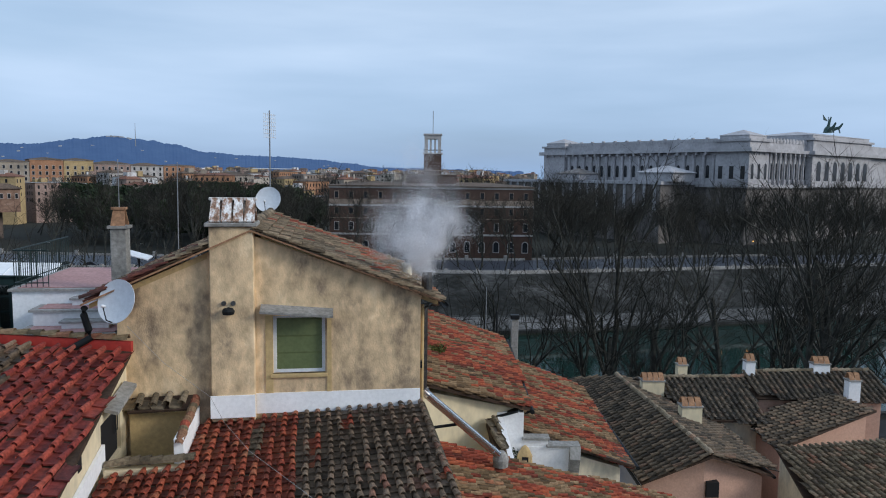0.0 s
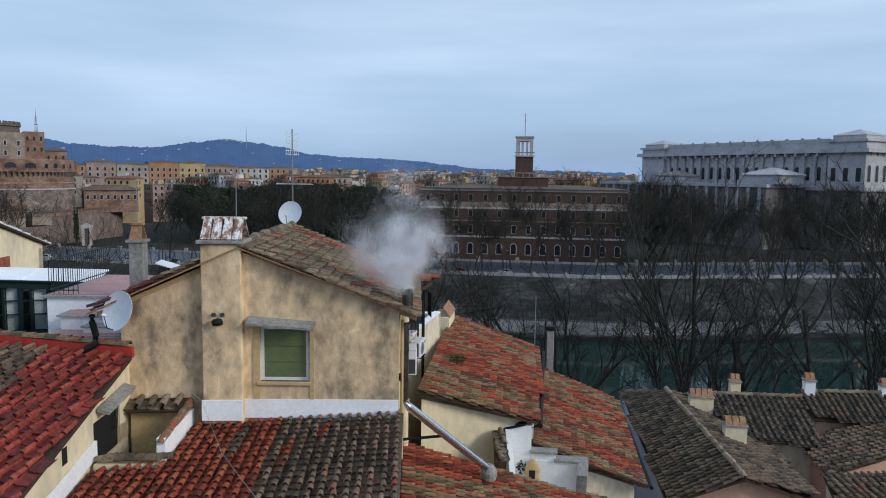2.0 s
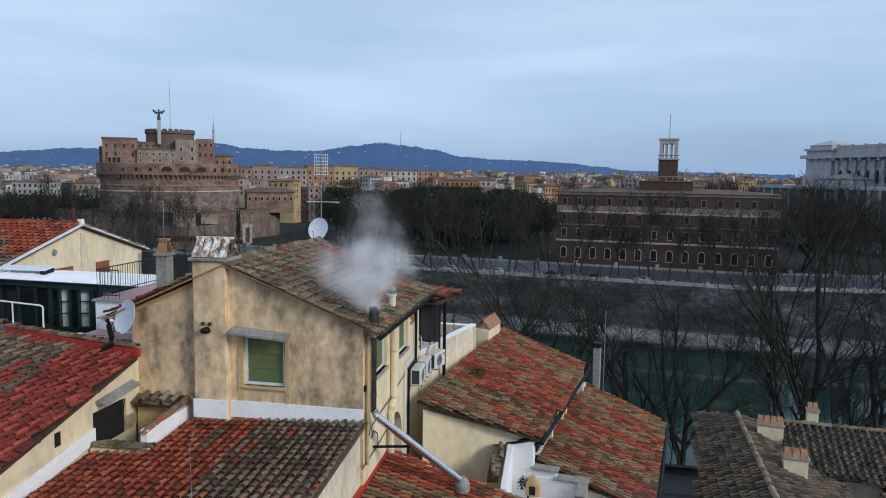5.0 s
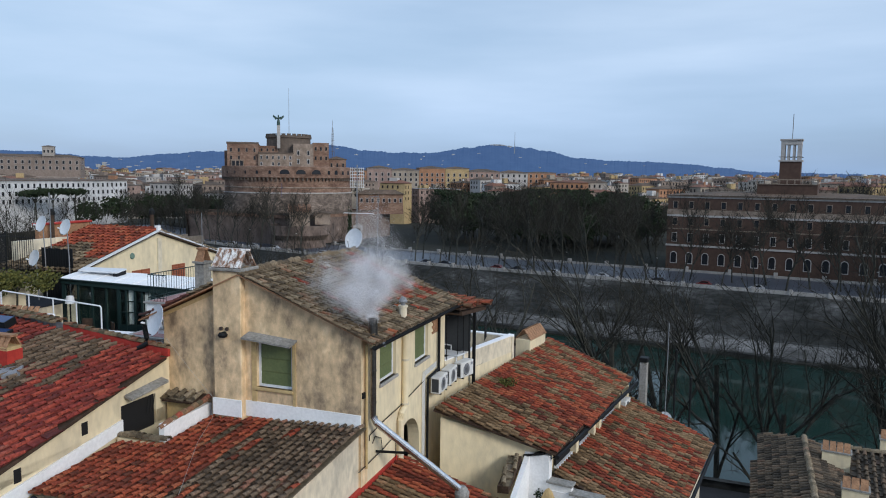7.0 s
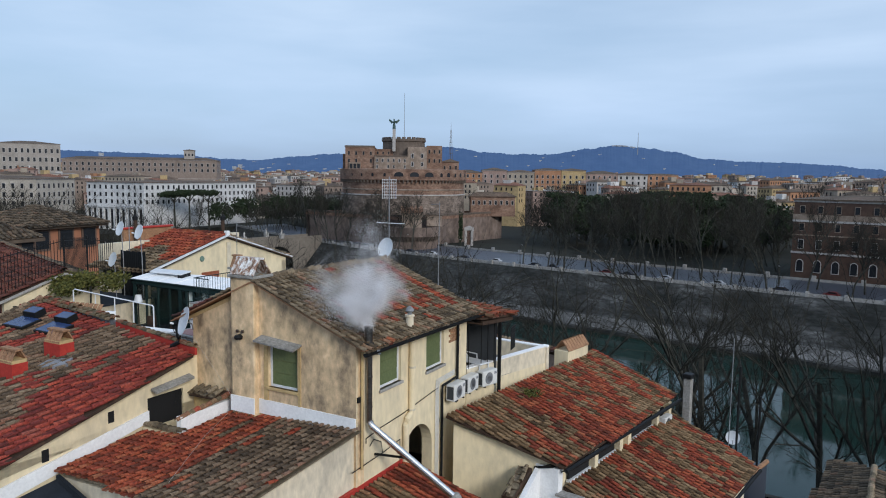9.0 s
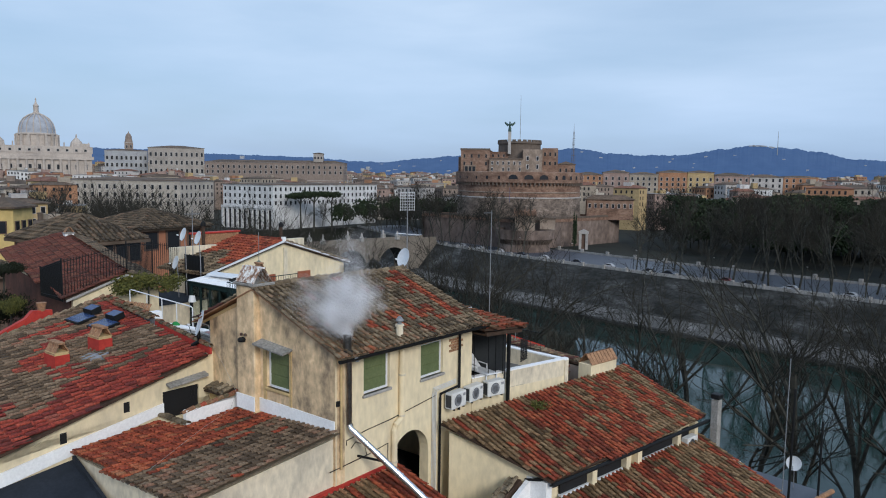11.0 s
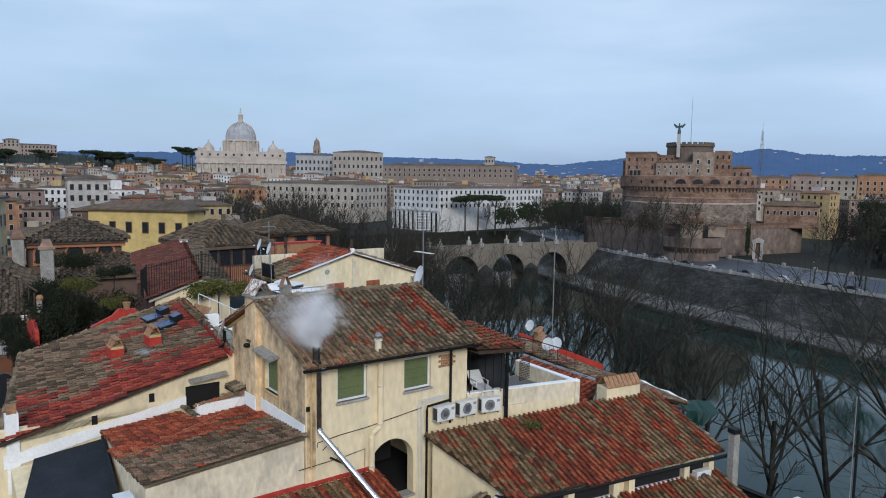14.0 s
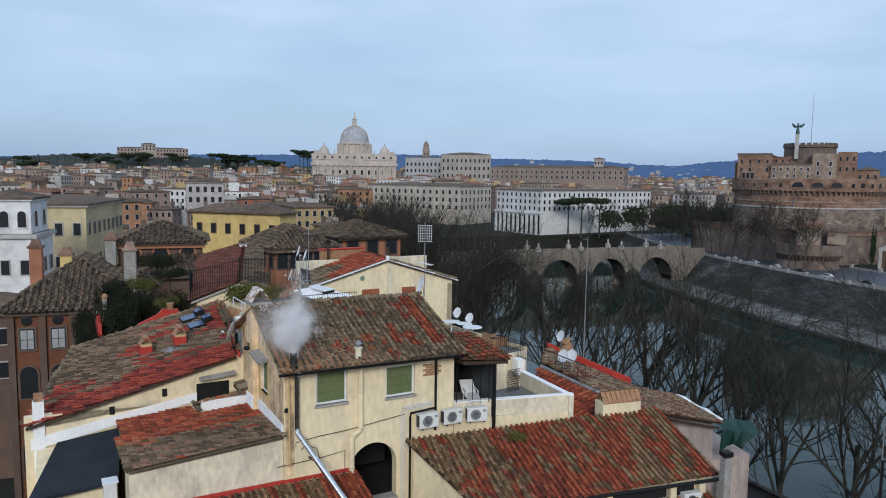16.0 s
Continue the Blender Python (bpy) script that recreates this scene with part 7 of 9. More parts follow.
lathe([(0.9, 0), (0.8, 1.5), (0.55, 2.6), (0.7, 3.4), (0.35, 4.0), (0.42, 4.4), (0.3, 4.9)], 12, angel)
for s in (-1, 1):
    slab([(0.3 * s, 0.2, 3.3), (2.6 * s, 0.9, 4.9), (3.0 * s, 1.0, 4.2), (1.4 * s, 0.6, 2.6)], (0, 0.18, 0), angel)
tube([(0.4, -0.2, 3.4), (1.1, -0.9, 3.9)], 0.2, angel, n=6)
solid("statue", angel, M["copper"], "green bronze winged statue on a tall pedestal", "statue", m=CA @ pose(-5.1, -11.4, 51.2) @ Matrix.Scale(0.95, 4))

# stone bridge with five arches
bridge = thing("bridge", pose(-228, 76, 0), "old stone bridge with round arches", "bridge")
spans = [(8, 14), (28, 16), (50, 16), (72, 16), (94, 16), (116, 16)]
top, y_end = 3.4, 140
for side in (-5, 5):
    bb = bmesh.new()
    xs = [0.0]
    for c_, w_ in spans:
        n = 14
        xs += [c_ - w_ / 2 * math.cos(math.pi * i / n) for i in range(n + 1)]
    xs.append(y_end)

    def lower(y):
        for c_, w_ in spans:
            if abs(y - c_) <= w_ / 2:
                return -8.0 + math.sqrt(max(0, (w_ / 2) ** 2 - (y - c_) ** 2))
        return -13.0

    prev = None
    for i in range(len(xs) - 1):
        a, b = xs[i], xs[i + 1]
        mid = (a + b) / 2
        la, lb = (lower(a), lower(b)) if lower(mid) > -13 else (-13, -13)
        if lower(mid) > -13:
            la, lb = max(la, -8.0), max(lb, -8.0)
        if b - a > 0.001:
            slab([(side, a, top), (side, b, top), (side, b, lb), (side, a, la)], (0.6 if side < 0 else -0.6, 0, 0), bb)
    part("arch_wall", bb, M["bridge_stone"], bridge, "pale stone arches")
part("deck", box(-4.5, 0, 1.4, 4.5, y_end, 2.2), M["paving"], bridge)
for c_, w_ in spans:
    sof = bmesh.new()
    ring = []
    for i in range(15):
        a = math.pi * i / 14
        y, z = c_ - w_ / 2 * math.cos(a), -8.0 + w_ / 2 * math.sin(a)
        ring.append([sof.verts.new(q) for q in ((-4.5, y, z), (4.5, y, z), (4.5, y, z + 0.1), (-4.5, y, z + 0.1))])
    for p, q in zip(ring, ring[1:]):
        for k in range(4):
            sof.faces.new((p[k], p[(k + 1) % 4], q[(k + 1) % 4], q[k]))
    part("soffit", sof, M["quay"], bridge)
for c0 in (18.0, 39.0, 61.0, 83.0, 105.0):
    part("cutwater", lathe([(3.4, -13), (3.2, -6), (0.3, -4)], 10, m=pose(5, c0, 0)), M["quay"], bridge)
for k in range(7):
    for s in (-5, 5):
        part("plinth", box(s - 0.8, 6 + k * 18.5, 3.2, s + 0.8, 7.6 + k * 18.5, 5.0, bevel=0.08), M["stone"], bridge)
        st = lathe([(0.4, 0), (0.34, 0.9), (0.4, 1.3), (0.16, 1.6), (0.2, 1.8), (0.08, 2.0)], 8)
        solid("statue", st, M["far_white"], "white stone statue on the bridge parapet", "statue", "bridge statues", m=pose(-228 + s, 82.8 + k * 18.5, 5.0))

# domed basilica in the west
BA = pose(-953, 222, 0, 0, 0, 78)
bas = thing("basilica", BA, "vast pale church with a ribbed dome", "church")
part("front", box(-57, 0, 0, 57, 40, 52), M["church_stone"], bas, "pale stone front")
part("attic", box(-58, -0.6, 52, 58, 39, 60), M["church_stone"], bas)
part("entablature", box(-59, -2, 44, 59, 2, 48), M["church_stone"], bas)
part("pediment", slab([(-14, -2.4, 48), (14, -2.4, 48), (0, -2.4, 54)], (0, 2, 0)), M["church_stone"], bas)
for k in range(12):
    part("column", lathe([(1.6, 16), (1.4, 42), (1.9, 44)], 12, m=pose(-49.5 + k * 9, -1.5, 0)), M["church_stone"], bas)
face_windows(bas, (-55, 0), 0, 110, (18, 32), 11, 3.2, 6)
face_windows(bas, (-55, -0.6), 0, 110, (54,), 11, 2.6, 2.6)
part("nave", box(-45, 40, 0, 45, 200, 46), M["church_stone"], bas)
hip_roof(bas, -45, 40, 45, 200, 46, 10, 1.0)
part("drum_base", box(-32, 100, 46, 32, 164, 62), M["church_stone"], bas)
part("drum", lathe([(27, 60), (26, 62), (23.5, 63), (23.5, 77), (25, 78), (25, 79.5), (23, 80.5)], 48, m=pose(0, 132, 0)), M["church_stone"], bas)
for k in range(16):
    a = 2 * math.pi * k / 16
    part("buttress", box(-1.3, -26.8, 62, 1.3, -23, 79), M["church_stone"], bas, m=pose(0, 132, 0, 0, 0, math.degrees(a)))
    part("rib", tube([(r_ * math.sin(a + 0.196), 132 - r_ * math.cos(a + 0.196), z_) for r_, z_ in ((22.4, 80.5), (21.9, 87), (19.8, 94), (15.5, 100.5), (9.5, 104.8), (4.5, 107))], 0.6, n=5), M["church_stone"], bas)
part("dome", lathe([(22, 80.5), (21.6, 87), (19.4, 94), (15, 100), (9, 104.4), (4, 106.4)], 48, m=pose(0, 132, 0)), M["dome"], bas, "lead grey dome")
part("lantern", lathe([(4.6, 106), (4.2, 108), (3.2, 109), (3.2, 116), (3.8, 117), (1.5, 120.5), (0.6, 124.5), (1.0, 125.5), (0.2, 128)], 16, m=pose(0, 132, 0)), M["church_stone"], bas)
for s in (-1, 1):
    part("small_dome", lathe([(9, 46), (9, 60), (8, 62), (6.5, 68), (3, 72), (1, 74), (0.8, 78)], 20, m=pose(44 * s, 70, 0)), M["church_stone"], bas)
    part("bell_tower", box(50 * s - 5, 0, 60, 50 * s + 5, 8, 64), M["church_stone"], bas)
for k in range(13):
    st = lathe([(0.9, 0), (0.7, 2.5), (0.9, 3.5), (0.4, 5.2)], 8)
    solid("statue", st, M["church_stone"], "tiny stone statue along the church front", "statue", "front statues", m=BA @ pose(-54 + k * 9, 1, 60))

palazzo("palace", "pale palace block beside the church, tinted blue-grey for haze", "palace", -841, 262.5, 72, 44.7, 45, 54.5, "pale_grey", (28, 36, 44), 9, (2.2, 4.0), 2.2, 6)
palazzo("palace", "large pale palace block with a hipped roof", "palace", -789.4, 292, 69, 58.6, 45, 57.5, "palace_stone", (30, 39, 48), 11, (2.2, 4.2), 3.0, 6)
palazzo("palace", "long low museum wing in pale brown brick", "palace", -731.5, 331, 46.3, 149.5, 24, 42.5, "museum_brick", (30.5, 36), 26, (1.8, 3), 2.5, 3)
palazzo("palace", "pale square tower over the long museum wing", "tower", -653.6, 417.9, 50, 10, 9, 52.5, "palace_stone", (46.5,), 3, (1.6, 2.6), 1.0, 3)
bell = palazzo("palace", "slim stone tower with a small cupola", "tower", -852, 288, 72, 9, 9, 64, "museum_brick", (58,), 2, (1.8, 3), 0, 2)
part("cupola", lathe([(4.4, 64), (4.2, 66), (3.6, 68), (3.4, 71), (2.4, 73.5), (0.8, 75), (0.3, 77)], 14, m=pose(4.5, 4.5, 0)), M["museum_brick"], bell)

# law palace on the far bank
JU = pose(128, 305, 0, 0, 0, 36.9) @ Matrix.Diagonal((1, 1, 1.13, 1))
ju = thing("courthouse", JU, "huge white stone courthouse with heavy cornices", "courthouse")
part("base_storey", box(0, 0, 0, 170, 118, 22), M["court_base"], ju, "dark rusticated lower storeys")
part("wall", box(0.6, 0.6, 22, 169.4, 117.4, 35), M["court_stone"], ju, "carved white stone upper storey")
part("cornice", box(-2.4, -2.4, 35.3, 172.4, 120.4, 36.6), M["court_stone"], ju)
part("cornice", box(-1.2, -1.2, 21.6, 171.2, 119.2, 22.8), M["court_stone"], ju)
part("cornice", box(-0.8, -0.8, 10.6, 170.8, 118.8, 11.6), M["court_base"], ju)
part("attic", box(0.5, 0.5, 36.6, 169.5, 117.5, 39.2), M["court_stone"], ju)
modillion = mesh_of(box(-0.45, -2.1, 34.2, 0.45, 0.6, 35.3), "modillion")
modillion.materials.append(M["court_stone"])
for k in range(24):
    part("modillion", modillion, None, ju, m=pose(2.0 + k * 4.2, 0, 0))
    part("modillion", modillion, None, ju, m=pose(0, 116.8 - k * 4.9, 0, 0, 0, -90))
for x0, y0, x1, y1, h in ((-1.6, -1.6, 14, 14, 41.5), (-1.2, 104, 14, 119.4, 41.0), (50, -2.6, 110, 30, 43.5)):
    part("pavilion", box(x0, y0, 22, x1, y1, h - 1.6), M["court_stone"], ju)
    part("pavilion_attic", box(x0 + 1.0, y0 + 1.0, h - 1.6, x1 - 1.0, y1 - 1.0, h), M["court_stone"], ju)
    part("pavilion_cornice", box(x0 - 0.9, y0 - 0.9, h - 2.4, x1 + 0.9, y1 + 0.9, h - 1.5), M["court_stone"], ju)
    part("pavilion_cornice", box(x0 - 2.0, y0 - 2.0, 35.2, x1 + 2.0, y1 + 2.0, 36.7), M["court_stone"], ju)
    hip_roof(ju, x0 + 1, y0 + 1, x1 - 1, y1 - 1, h, 2.2, 0.2, "court_stone")
bal = mesh_of(box(-0.6, -0.6, 39.2, 0.6, 0.6, 41.0), "roof_pier")
bal.materials.append(M["court_stone"])
for k in range(12):
    for a_, b_ in ((0.8, 20 + k * 7.4), (18 + k * 2.8, 0.8)):
        part("roof_pier", bal, None, ju, m=pose(a_, b_, 0))
part("balustrade", box(0.4, 15, 39.2, 1.2, 103, 40.5), M["court_stone"], ju)
part("balustrade", box(15, 0.4, 39.2, 168, 1.2, 40.5), M["court_stone"], ju)
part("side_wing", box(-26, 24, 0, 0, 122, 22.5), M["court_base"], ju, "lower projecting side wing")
part("side_cornice", box(-27, 23, 22.5, 0, 123, 23.7), M["court_stone"], ju)
part("side_block", box(-23, 20, 23.7, -8, 38, 27.2), M["court_stone"], ju)
hip_roof(ju, -23, 20, -8, 38, 27.2, 2.6, 0.9, "court_stone")
part("side_block", box(-20, 76, 23.7, -6, 90, 26.5), M["court_stone"], ju)
hip_roof(ju, -20, 76, -6, 90, 26.5, 2.4, 0.9, "court_base")
for k in range(18):
    part("pilaster", box(-26.5, 26 + k * 5.4, 12, -26, 27.4 + k * 5.4, 22.5), M["court_stone"], ju)
face_windows(ju, (-26, 122), -90, 98, (13.5,), 18, 1.9, 5.2, False, "court_base")
face_windows(ju, (0.6, 0.6), 0, 105, (25.0,), 25, 2.3, 5.2, True, "court_stone")
face_windows(ju, (52, -2.6), 0, 56, (24.6,), 7, 4.2, 6.0, True, "court_stone")
face_windows(ju, (-1.6, -1.6), 0, 15.6, (25.0,), 3, 2.0, 4.8, True, "court_stone")
face_windows(ju, (-1.6, 14), -90, 15.6, (25.0,), 3, 2.0, 4.8, False, "court_stone")
face_windows(ju, (0.6, 117.4), -90, 116, (25.2,), 23, 1.7, 4.2, True, "court_stone")
for k in range(26):
    part("column", lathe([(0.5, 22.8), (0.42, 32), (0.7, 34.2)], 8, m=pose(k * 4.2 + 0.6, -0.1, 0)), M["court_stone"], ju)
for k in range(24):
    part("column", lathe([(0.7, 22.8), (0.6, 32), (0.95, 34.2)], 8, m=pose(-0.1, k * 5.04 + 0.6, 0)), M["court_stone"], ju)
qd = lathe([(2.2, 0), (1.8, 1.6), (1.2, 2.4), (0.5, 3.0)], 10)
for s in (-1, 1):
    tube([(s * 1.2, -1, 1.2), (s * 3.2, -4, 2.2), (s * 3.6, -5.2, 4.0)], 0.9, qd, n=7, r1=0.4)
    tube([(s * 3.0, -3.6, 2.0), (s * 3.2, -4.4, -0.2)], 0.3, qd, n=5)
tube([(0, 0, 2.6), (0, -0.5, 5.0), (0.3, -1.0, 6.8)], 0.8, qd, n=7, r1=0.3)
slab([(-0.3, 0.2, 5), (-3.2, 1.2, 7.6), (-2.4, 1.0, 5.4)], (0, 0.3, 0), qd)
slab([(0.3, 0.2, 5), (2.6, 1.2, 7.0), (2.2, 1.0, 5.2)], (0, 0.3, 0), qd)
solid("statue", qd, M["copper"], "dark bronze chariot group on the courthouse roof", "statue", m=JU @ pose(81, 6, 45.6))

# brick office house with a tower on the far bank
cm = palazzo("office_building", "brown brick office house with white stone bands", "office building", -38, 240, 0, 68, 30, 24.5, "office_brick", (15, 20.3), 14, (1.2, 2.1), 1.2, 6, frame="far_plaster")
face_windows(cm, (0, 0), 0, 68, (2.6,), 14, 1.7, 2.6, True, "far_white")
face_windows(cm, (0, 0), 0, 68, (9.6,), 14, 1.3, 2.6, False, "far_white")
part("stone_band", box(-0.2, -0.2, 17.6, 68.2, 0, 18.2), M["far_white"], cm)
part("stone_band", box(-0.2, -0.2, 8.0, 68.2, 0, 8.6), M["far_white"], cm)
part("stone_band", box(-0.2, -0.2, 23.6, 68.2, 0, 24.6), M["far_white"], cm)
part("stone_band", box(-0.2, -0.15, 18.2, 68.2, 0, 19.9), M["far_plaster"], cm, "pale rendered band between the windows")
part("attic", box(25.5, 8, 24.5, 42.5, 26, 28.2), M["office_brick"], cm)
part("balustrade", box(25.2, 7.7, 29.6, 42.8, 8.1, 29.95), M["far_plaster"], cm)
for k in range(9):
    part("baluster_pier", box(25.3 + k * 2.13, 7.72, 28.2, 25.65 + k * 2.13, 8.08, 29.6), M["far_plaster"], cm)
part("balustrade", box(25.2, 7.7, 28.2, 42.8, 8.1, 28.45), M["far_plaster"], cm)
part("tower", box(30.9, 18, 24, 37.1, 24.2, 35.6), M["office_brick"], cm, "square brick tower")
part("tower_gallery", box(30.5, 17.6, 35.6, 37.5, 24.6, 36.1), M["far_white"], cm)
for y_ in (17.65, 24.5):
    part("gallery_rail", box(30.5, y_, 37.0, 37.5, y_ + 0.1, 37.15), M["iron"], cm)
for i in range(4):
    for j in range(4):
        if i in (0, 3) or j in (0, 3):
            w_ = 0.55 if (i in (0, 3) and j in (0, 3)) else 0.3
            x_, y_ = 31.6 + i * 1.6, 18.7 + j * 1.6
            part("tower_pillar", box(x_ - w_, y_ - w_, 36.1, x_ + w_, y_ + w_, 41.0), M["far_white"], cm)
part("tower_top", box(31.0, 18.1, 41.0, 37.0, 24.1, 42.3), M["far_white"], cm)
part("tower_cornice", box(30.7, 17.8, 42.3, 37.3, 24.4, 42.8), M["far_white"], cm)
part("mast", tube([(34, 21.5, 42.6), (34, 21.5, 51)], 0.12, n=5), M["lead"], cm)

# palaces and houses on this bank
wp = palazzo("office_building", "white square palazzo with a tall colonnaded front", "office building", -370.2, 184, 15.3, 39.7, 90, 24.6, "bright_stone", (13.5, 17.2, 21), 10, (1.3, 2.1), 0.7, 24, frame="bright_stone")
for k in range(11):
    part("colonnade_pier", box(k * 3.97 - 0.6, -0.9, 0, k * 3.97 + 0.6, 0, 11.5), M["bright_stone"], wp)
part("architrave", box(-0.8, -1.1, 11.5, 40.5, 0, 12.6), M["bright_stone"], wp)
for k in range(10):
    part("portal", box(k * 3.97 + 0.9, -0.06, 0.2, k * 3.97 + 3.1, 0.0, 10.6), M["pane"], wp)
palazzo("office_building", "long pale palazzo beside the white block", "office building", -483.5, 127.5, 36.4, 84, 40, 25.4, "far_pale", (10, 15, 20), 16, (1.6, 2.6), 1.6, 8)
bp = palazzo("palazzo", "rust red palazzo with arched windows and dark roof", "palazzo", -39.5, -0.6, 90, 9.0, 14, 21.0, "far_rust", (17.7,), 4, (1.05, 1.7), 3.4, 5, frame="far_stone", clay="dim")
face_windows(bp, (0, 0), 0, 9.0, (13.7, 7.5), 4, 1.25, 2.0, arch=True, frame="far_brown")
for k in range(5):
    part("pilaster", box(k * 2.25 - 0.25, -0.25, 0, k * 2.25 + 0.25, 0, 20.5), M["far_brown"], bp)
curt = mesh_of(box(-0.46, -0.16, 0.06, 0.46, -0.14, 1.6), "curtain")
curt.materials.append(M["pale_grey"])
mull = mesh_of(box(-0.025, -0.19, 0.0, 0.025, -0.16, 1.7, bm=box(-0.5, -0.19, 0.8, 0.5, -0.16, 0.85)), "glazing_bar")
mull.materials.append(M["far_brown"])
for k in range(4):
    part("curtain", curt, None, bp, m=pose((k + 0.5) * 2.25, 0, 17.7))
    part("glazing_bar", mull, None, bp, m=pose((k + 0.5) * 2.25, 0, 17.7))
    part("oculus", lathe([(0.42, 0), (0.42, 0.06), (0.3, 0.08)], 14, m=pose((k + 0.5) * 2.25, 0.02, 20.05, 90)), M["pane"], bp, "round dark attic opening")
for x_, y_, z_, h_, m_ in ((8.3, 1.4, 20.8, 25.4, "grey_render"), (0.9, 3.0, 21.5, 25.6, "far_orange"), (3.0, 4.2, 22.0, 24.8, "far_yellow"), (6.0, 9.5, 22.0, 25.6, "grey_render")):
    part("chimney", box(x_, y_, z_, x_ + 0.95, y_ + 0.75, h_, bevel=0.04), M[m_], bp)
    part("chimney_cap", box(x_ - 0.12, y_ - 0.12, h_, x_ + 1.07, y_ + 0.87, h_ + 0.2), M["far_brick"], bp)
    part("chimney_hood", slab([(x_, y_, h_ + 0.2), (x_ + 0.95, y_, h_ + 0.2), (x_ + 0.75, y_ + 0.35, h_ + 0.75), (x_ + 0.2, y_ + 0.35, h_ + 0.75)], (0, 0.3, 0)), M["far_brick"], bp)
palazzo("house", "small brown town house beside the street", "house", -58, -11, 90, 9, 8, 17.5, "far_brown", (14.3, 10.8), 4, (0.9, 1.6), 1.6, 3, cornice=False)
palazzo("house", "old rooftop loggia with round arches and roof garden", "house", -50, 6.5, 90, 7.5, 8, 25.2, "far_brown", (23.3,), 3, (1.3, 0.9), 1.8, 3, arch=True, frame="far_orange", clay="dim")
palazzo("house", "rust red loggia house with a broad brown roof", "house", -47, 21, 105, 6.5, 9, 24.5, "far_orange", (22.7,), 5, (1.0, 1.5), 2.1, 4, frame="far_brown", cornice=False, clay="dim")
palazzo("house", "rust red loggia house with a broad brown roof", "house", -54, 29, 105, 7.5, 8, 25.0, "far_orange", (23.0,), 3, (1.3, 1.6), 1.6, 4, frame="far_brown", cornice=False, clay="dim")
palazzo("house", "low old house with a weathered brown roof", "house", -46, 8.5, 95, 9.0, 7, 22.4, "far_brown", (), 3, (0.9, 1.3), 1.6, 0, frame="far_brown", cornice=False, clay="dim")
palazzo("house", "bright yellow house with a low brown roof", "house", -110.5, 13.1, 52, 17.8, 5.5, 25.3, "far_yellow", (21.6,), 6, (0.9, 1.6), 1.3, 3, frame="far_brown", cornice=False)
tw = palazzo("villa", "tall white palazzo with an arched top window", "palazzo", -73.8, -13.6, 85, 8.6, 8, 24.4, "villa_white", (15, 19.5), 4, (0.9, 1.7), 0, 3)
part("belvedere", box(2.4, 0.6, 24.4, 8.2, 7.4, 28.4), M["villa_white"], tw)
part("belvedere_cornice", box(2.1, 0.3, 28.4, 8.5, 7.7, 28.8), M["villa_white"], tw)
face_windows(tw, (2.4, 0.6), 0, 5.8, (25.2,), 3, 0.95, 1.5, True, "villa_white")
face_windows(tw, (8.2, 0.6), 90, 6.8, (25.2,), 2, 0.95, 1.5, True, "villa_white")
hip_roof(tw, 2.4, 0.6, 8.2, 7.4, 28.82, 0.9, 0.4)
palazzo("palazzo", "pale yellow palazzo with rows of shuttered windows", "palazzo", -96, -17, 82, 15.2, 22, 27.2, "pale_yellow", (12, 17.5, 22.5), 6, (1.0, 1.8), 1.0, 8)
palazzo("palazzo", "white palazzo rising among brown roofs", "palazzo", -234, 11, 92, 12, 14, 29.0, "far_white", (18, 22, 25.5), 5, (1.1, 1.8), 1.5, 4)
rng = random.Random(14)
x_, y_ = -345.0, 440.0
for k in range(9):
    w_ = rng.uniform(17, 27)
    c_ = ("dull_yellow", "dull_orange", "dull_pink", "far_cream", "dull_orange", "dull_yellow", "dull_pink", "far_white", "dull_orange")[k]
    palazzo("apartment_building", {"dull_yellow": "faded yellow", "dull_orange": "faded orange", "dull_pink": "faded pink", "far_cream": "pale cream", "far_white": "off-white"}[c_] + " apartment block beyond the park", "apartment building", x_, y_, 38, w_ - 0.3, 18, rng.uniform(32, 36), c_, (17, 21, 25, 29), int(w_ / 4), (1.4, 2.3), rng.choice((0.8, 1.5, 2.0)), 4, group="park apartment blocks")
    x_, y_ = x_ + w_ * math.cos(radians(38)), y_ + w_ * math.sin(radians(38))
rng = random.Random(5)
HOUSES = ["far_cream", "dull_pink", "dull_orange", "far_brown", "dull_yellow", "far_white", "far_red"]
taken = [(-92, 12, 18), (-75, 14, 14), (-60, 4, 6), (-36, -1, 14), (-50, 10, 8), (-52, 27, 12), (-120, 20, 16), (-80, -9, 12), (-110, -12, 14), (-235, 17, 12), (-28, 17, 9), (-20, 26, 9)]
mids = 0
stack_me = mesh_of(box(0, 0, 0, 0.9, 0.7, 2.9, bevel=0.05, bm=box(-0.12, -0.12, 2.6, 1.02, 0.82, 2.8)), "chimney")
stack_me.materials.append(M["far_stone"])
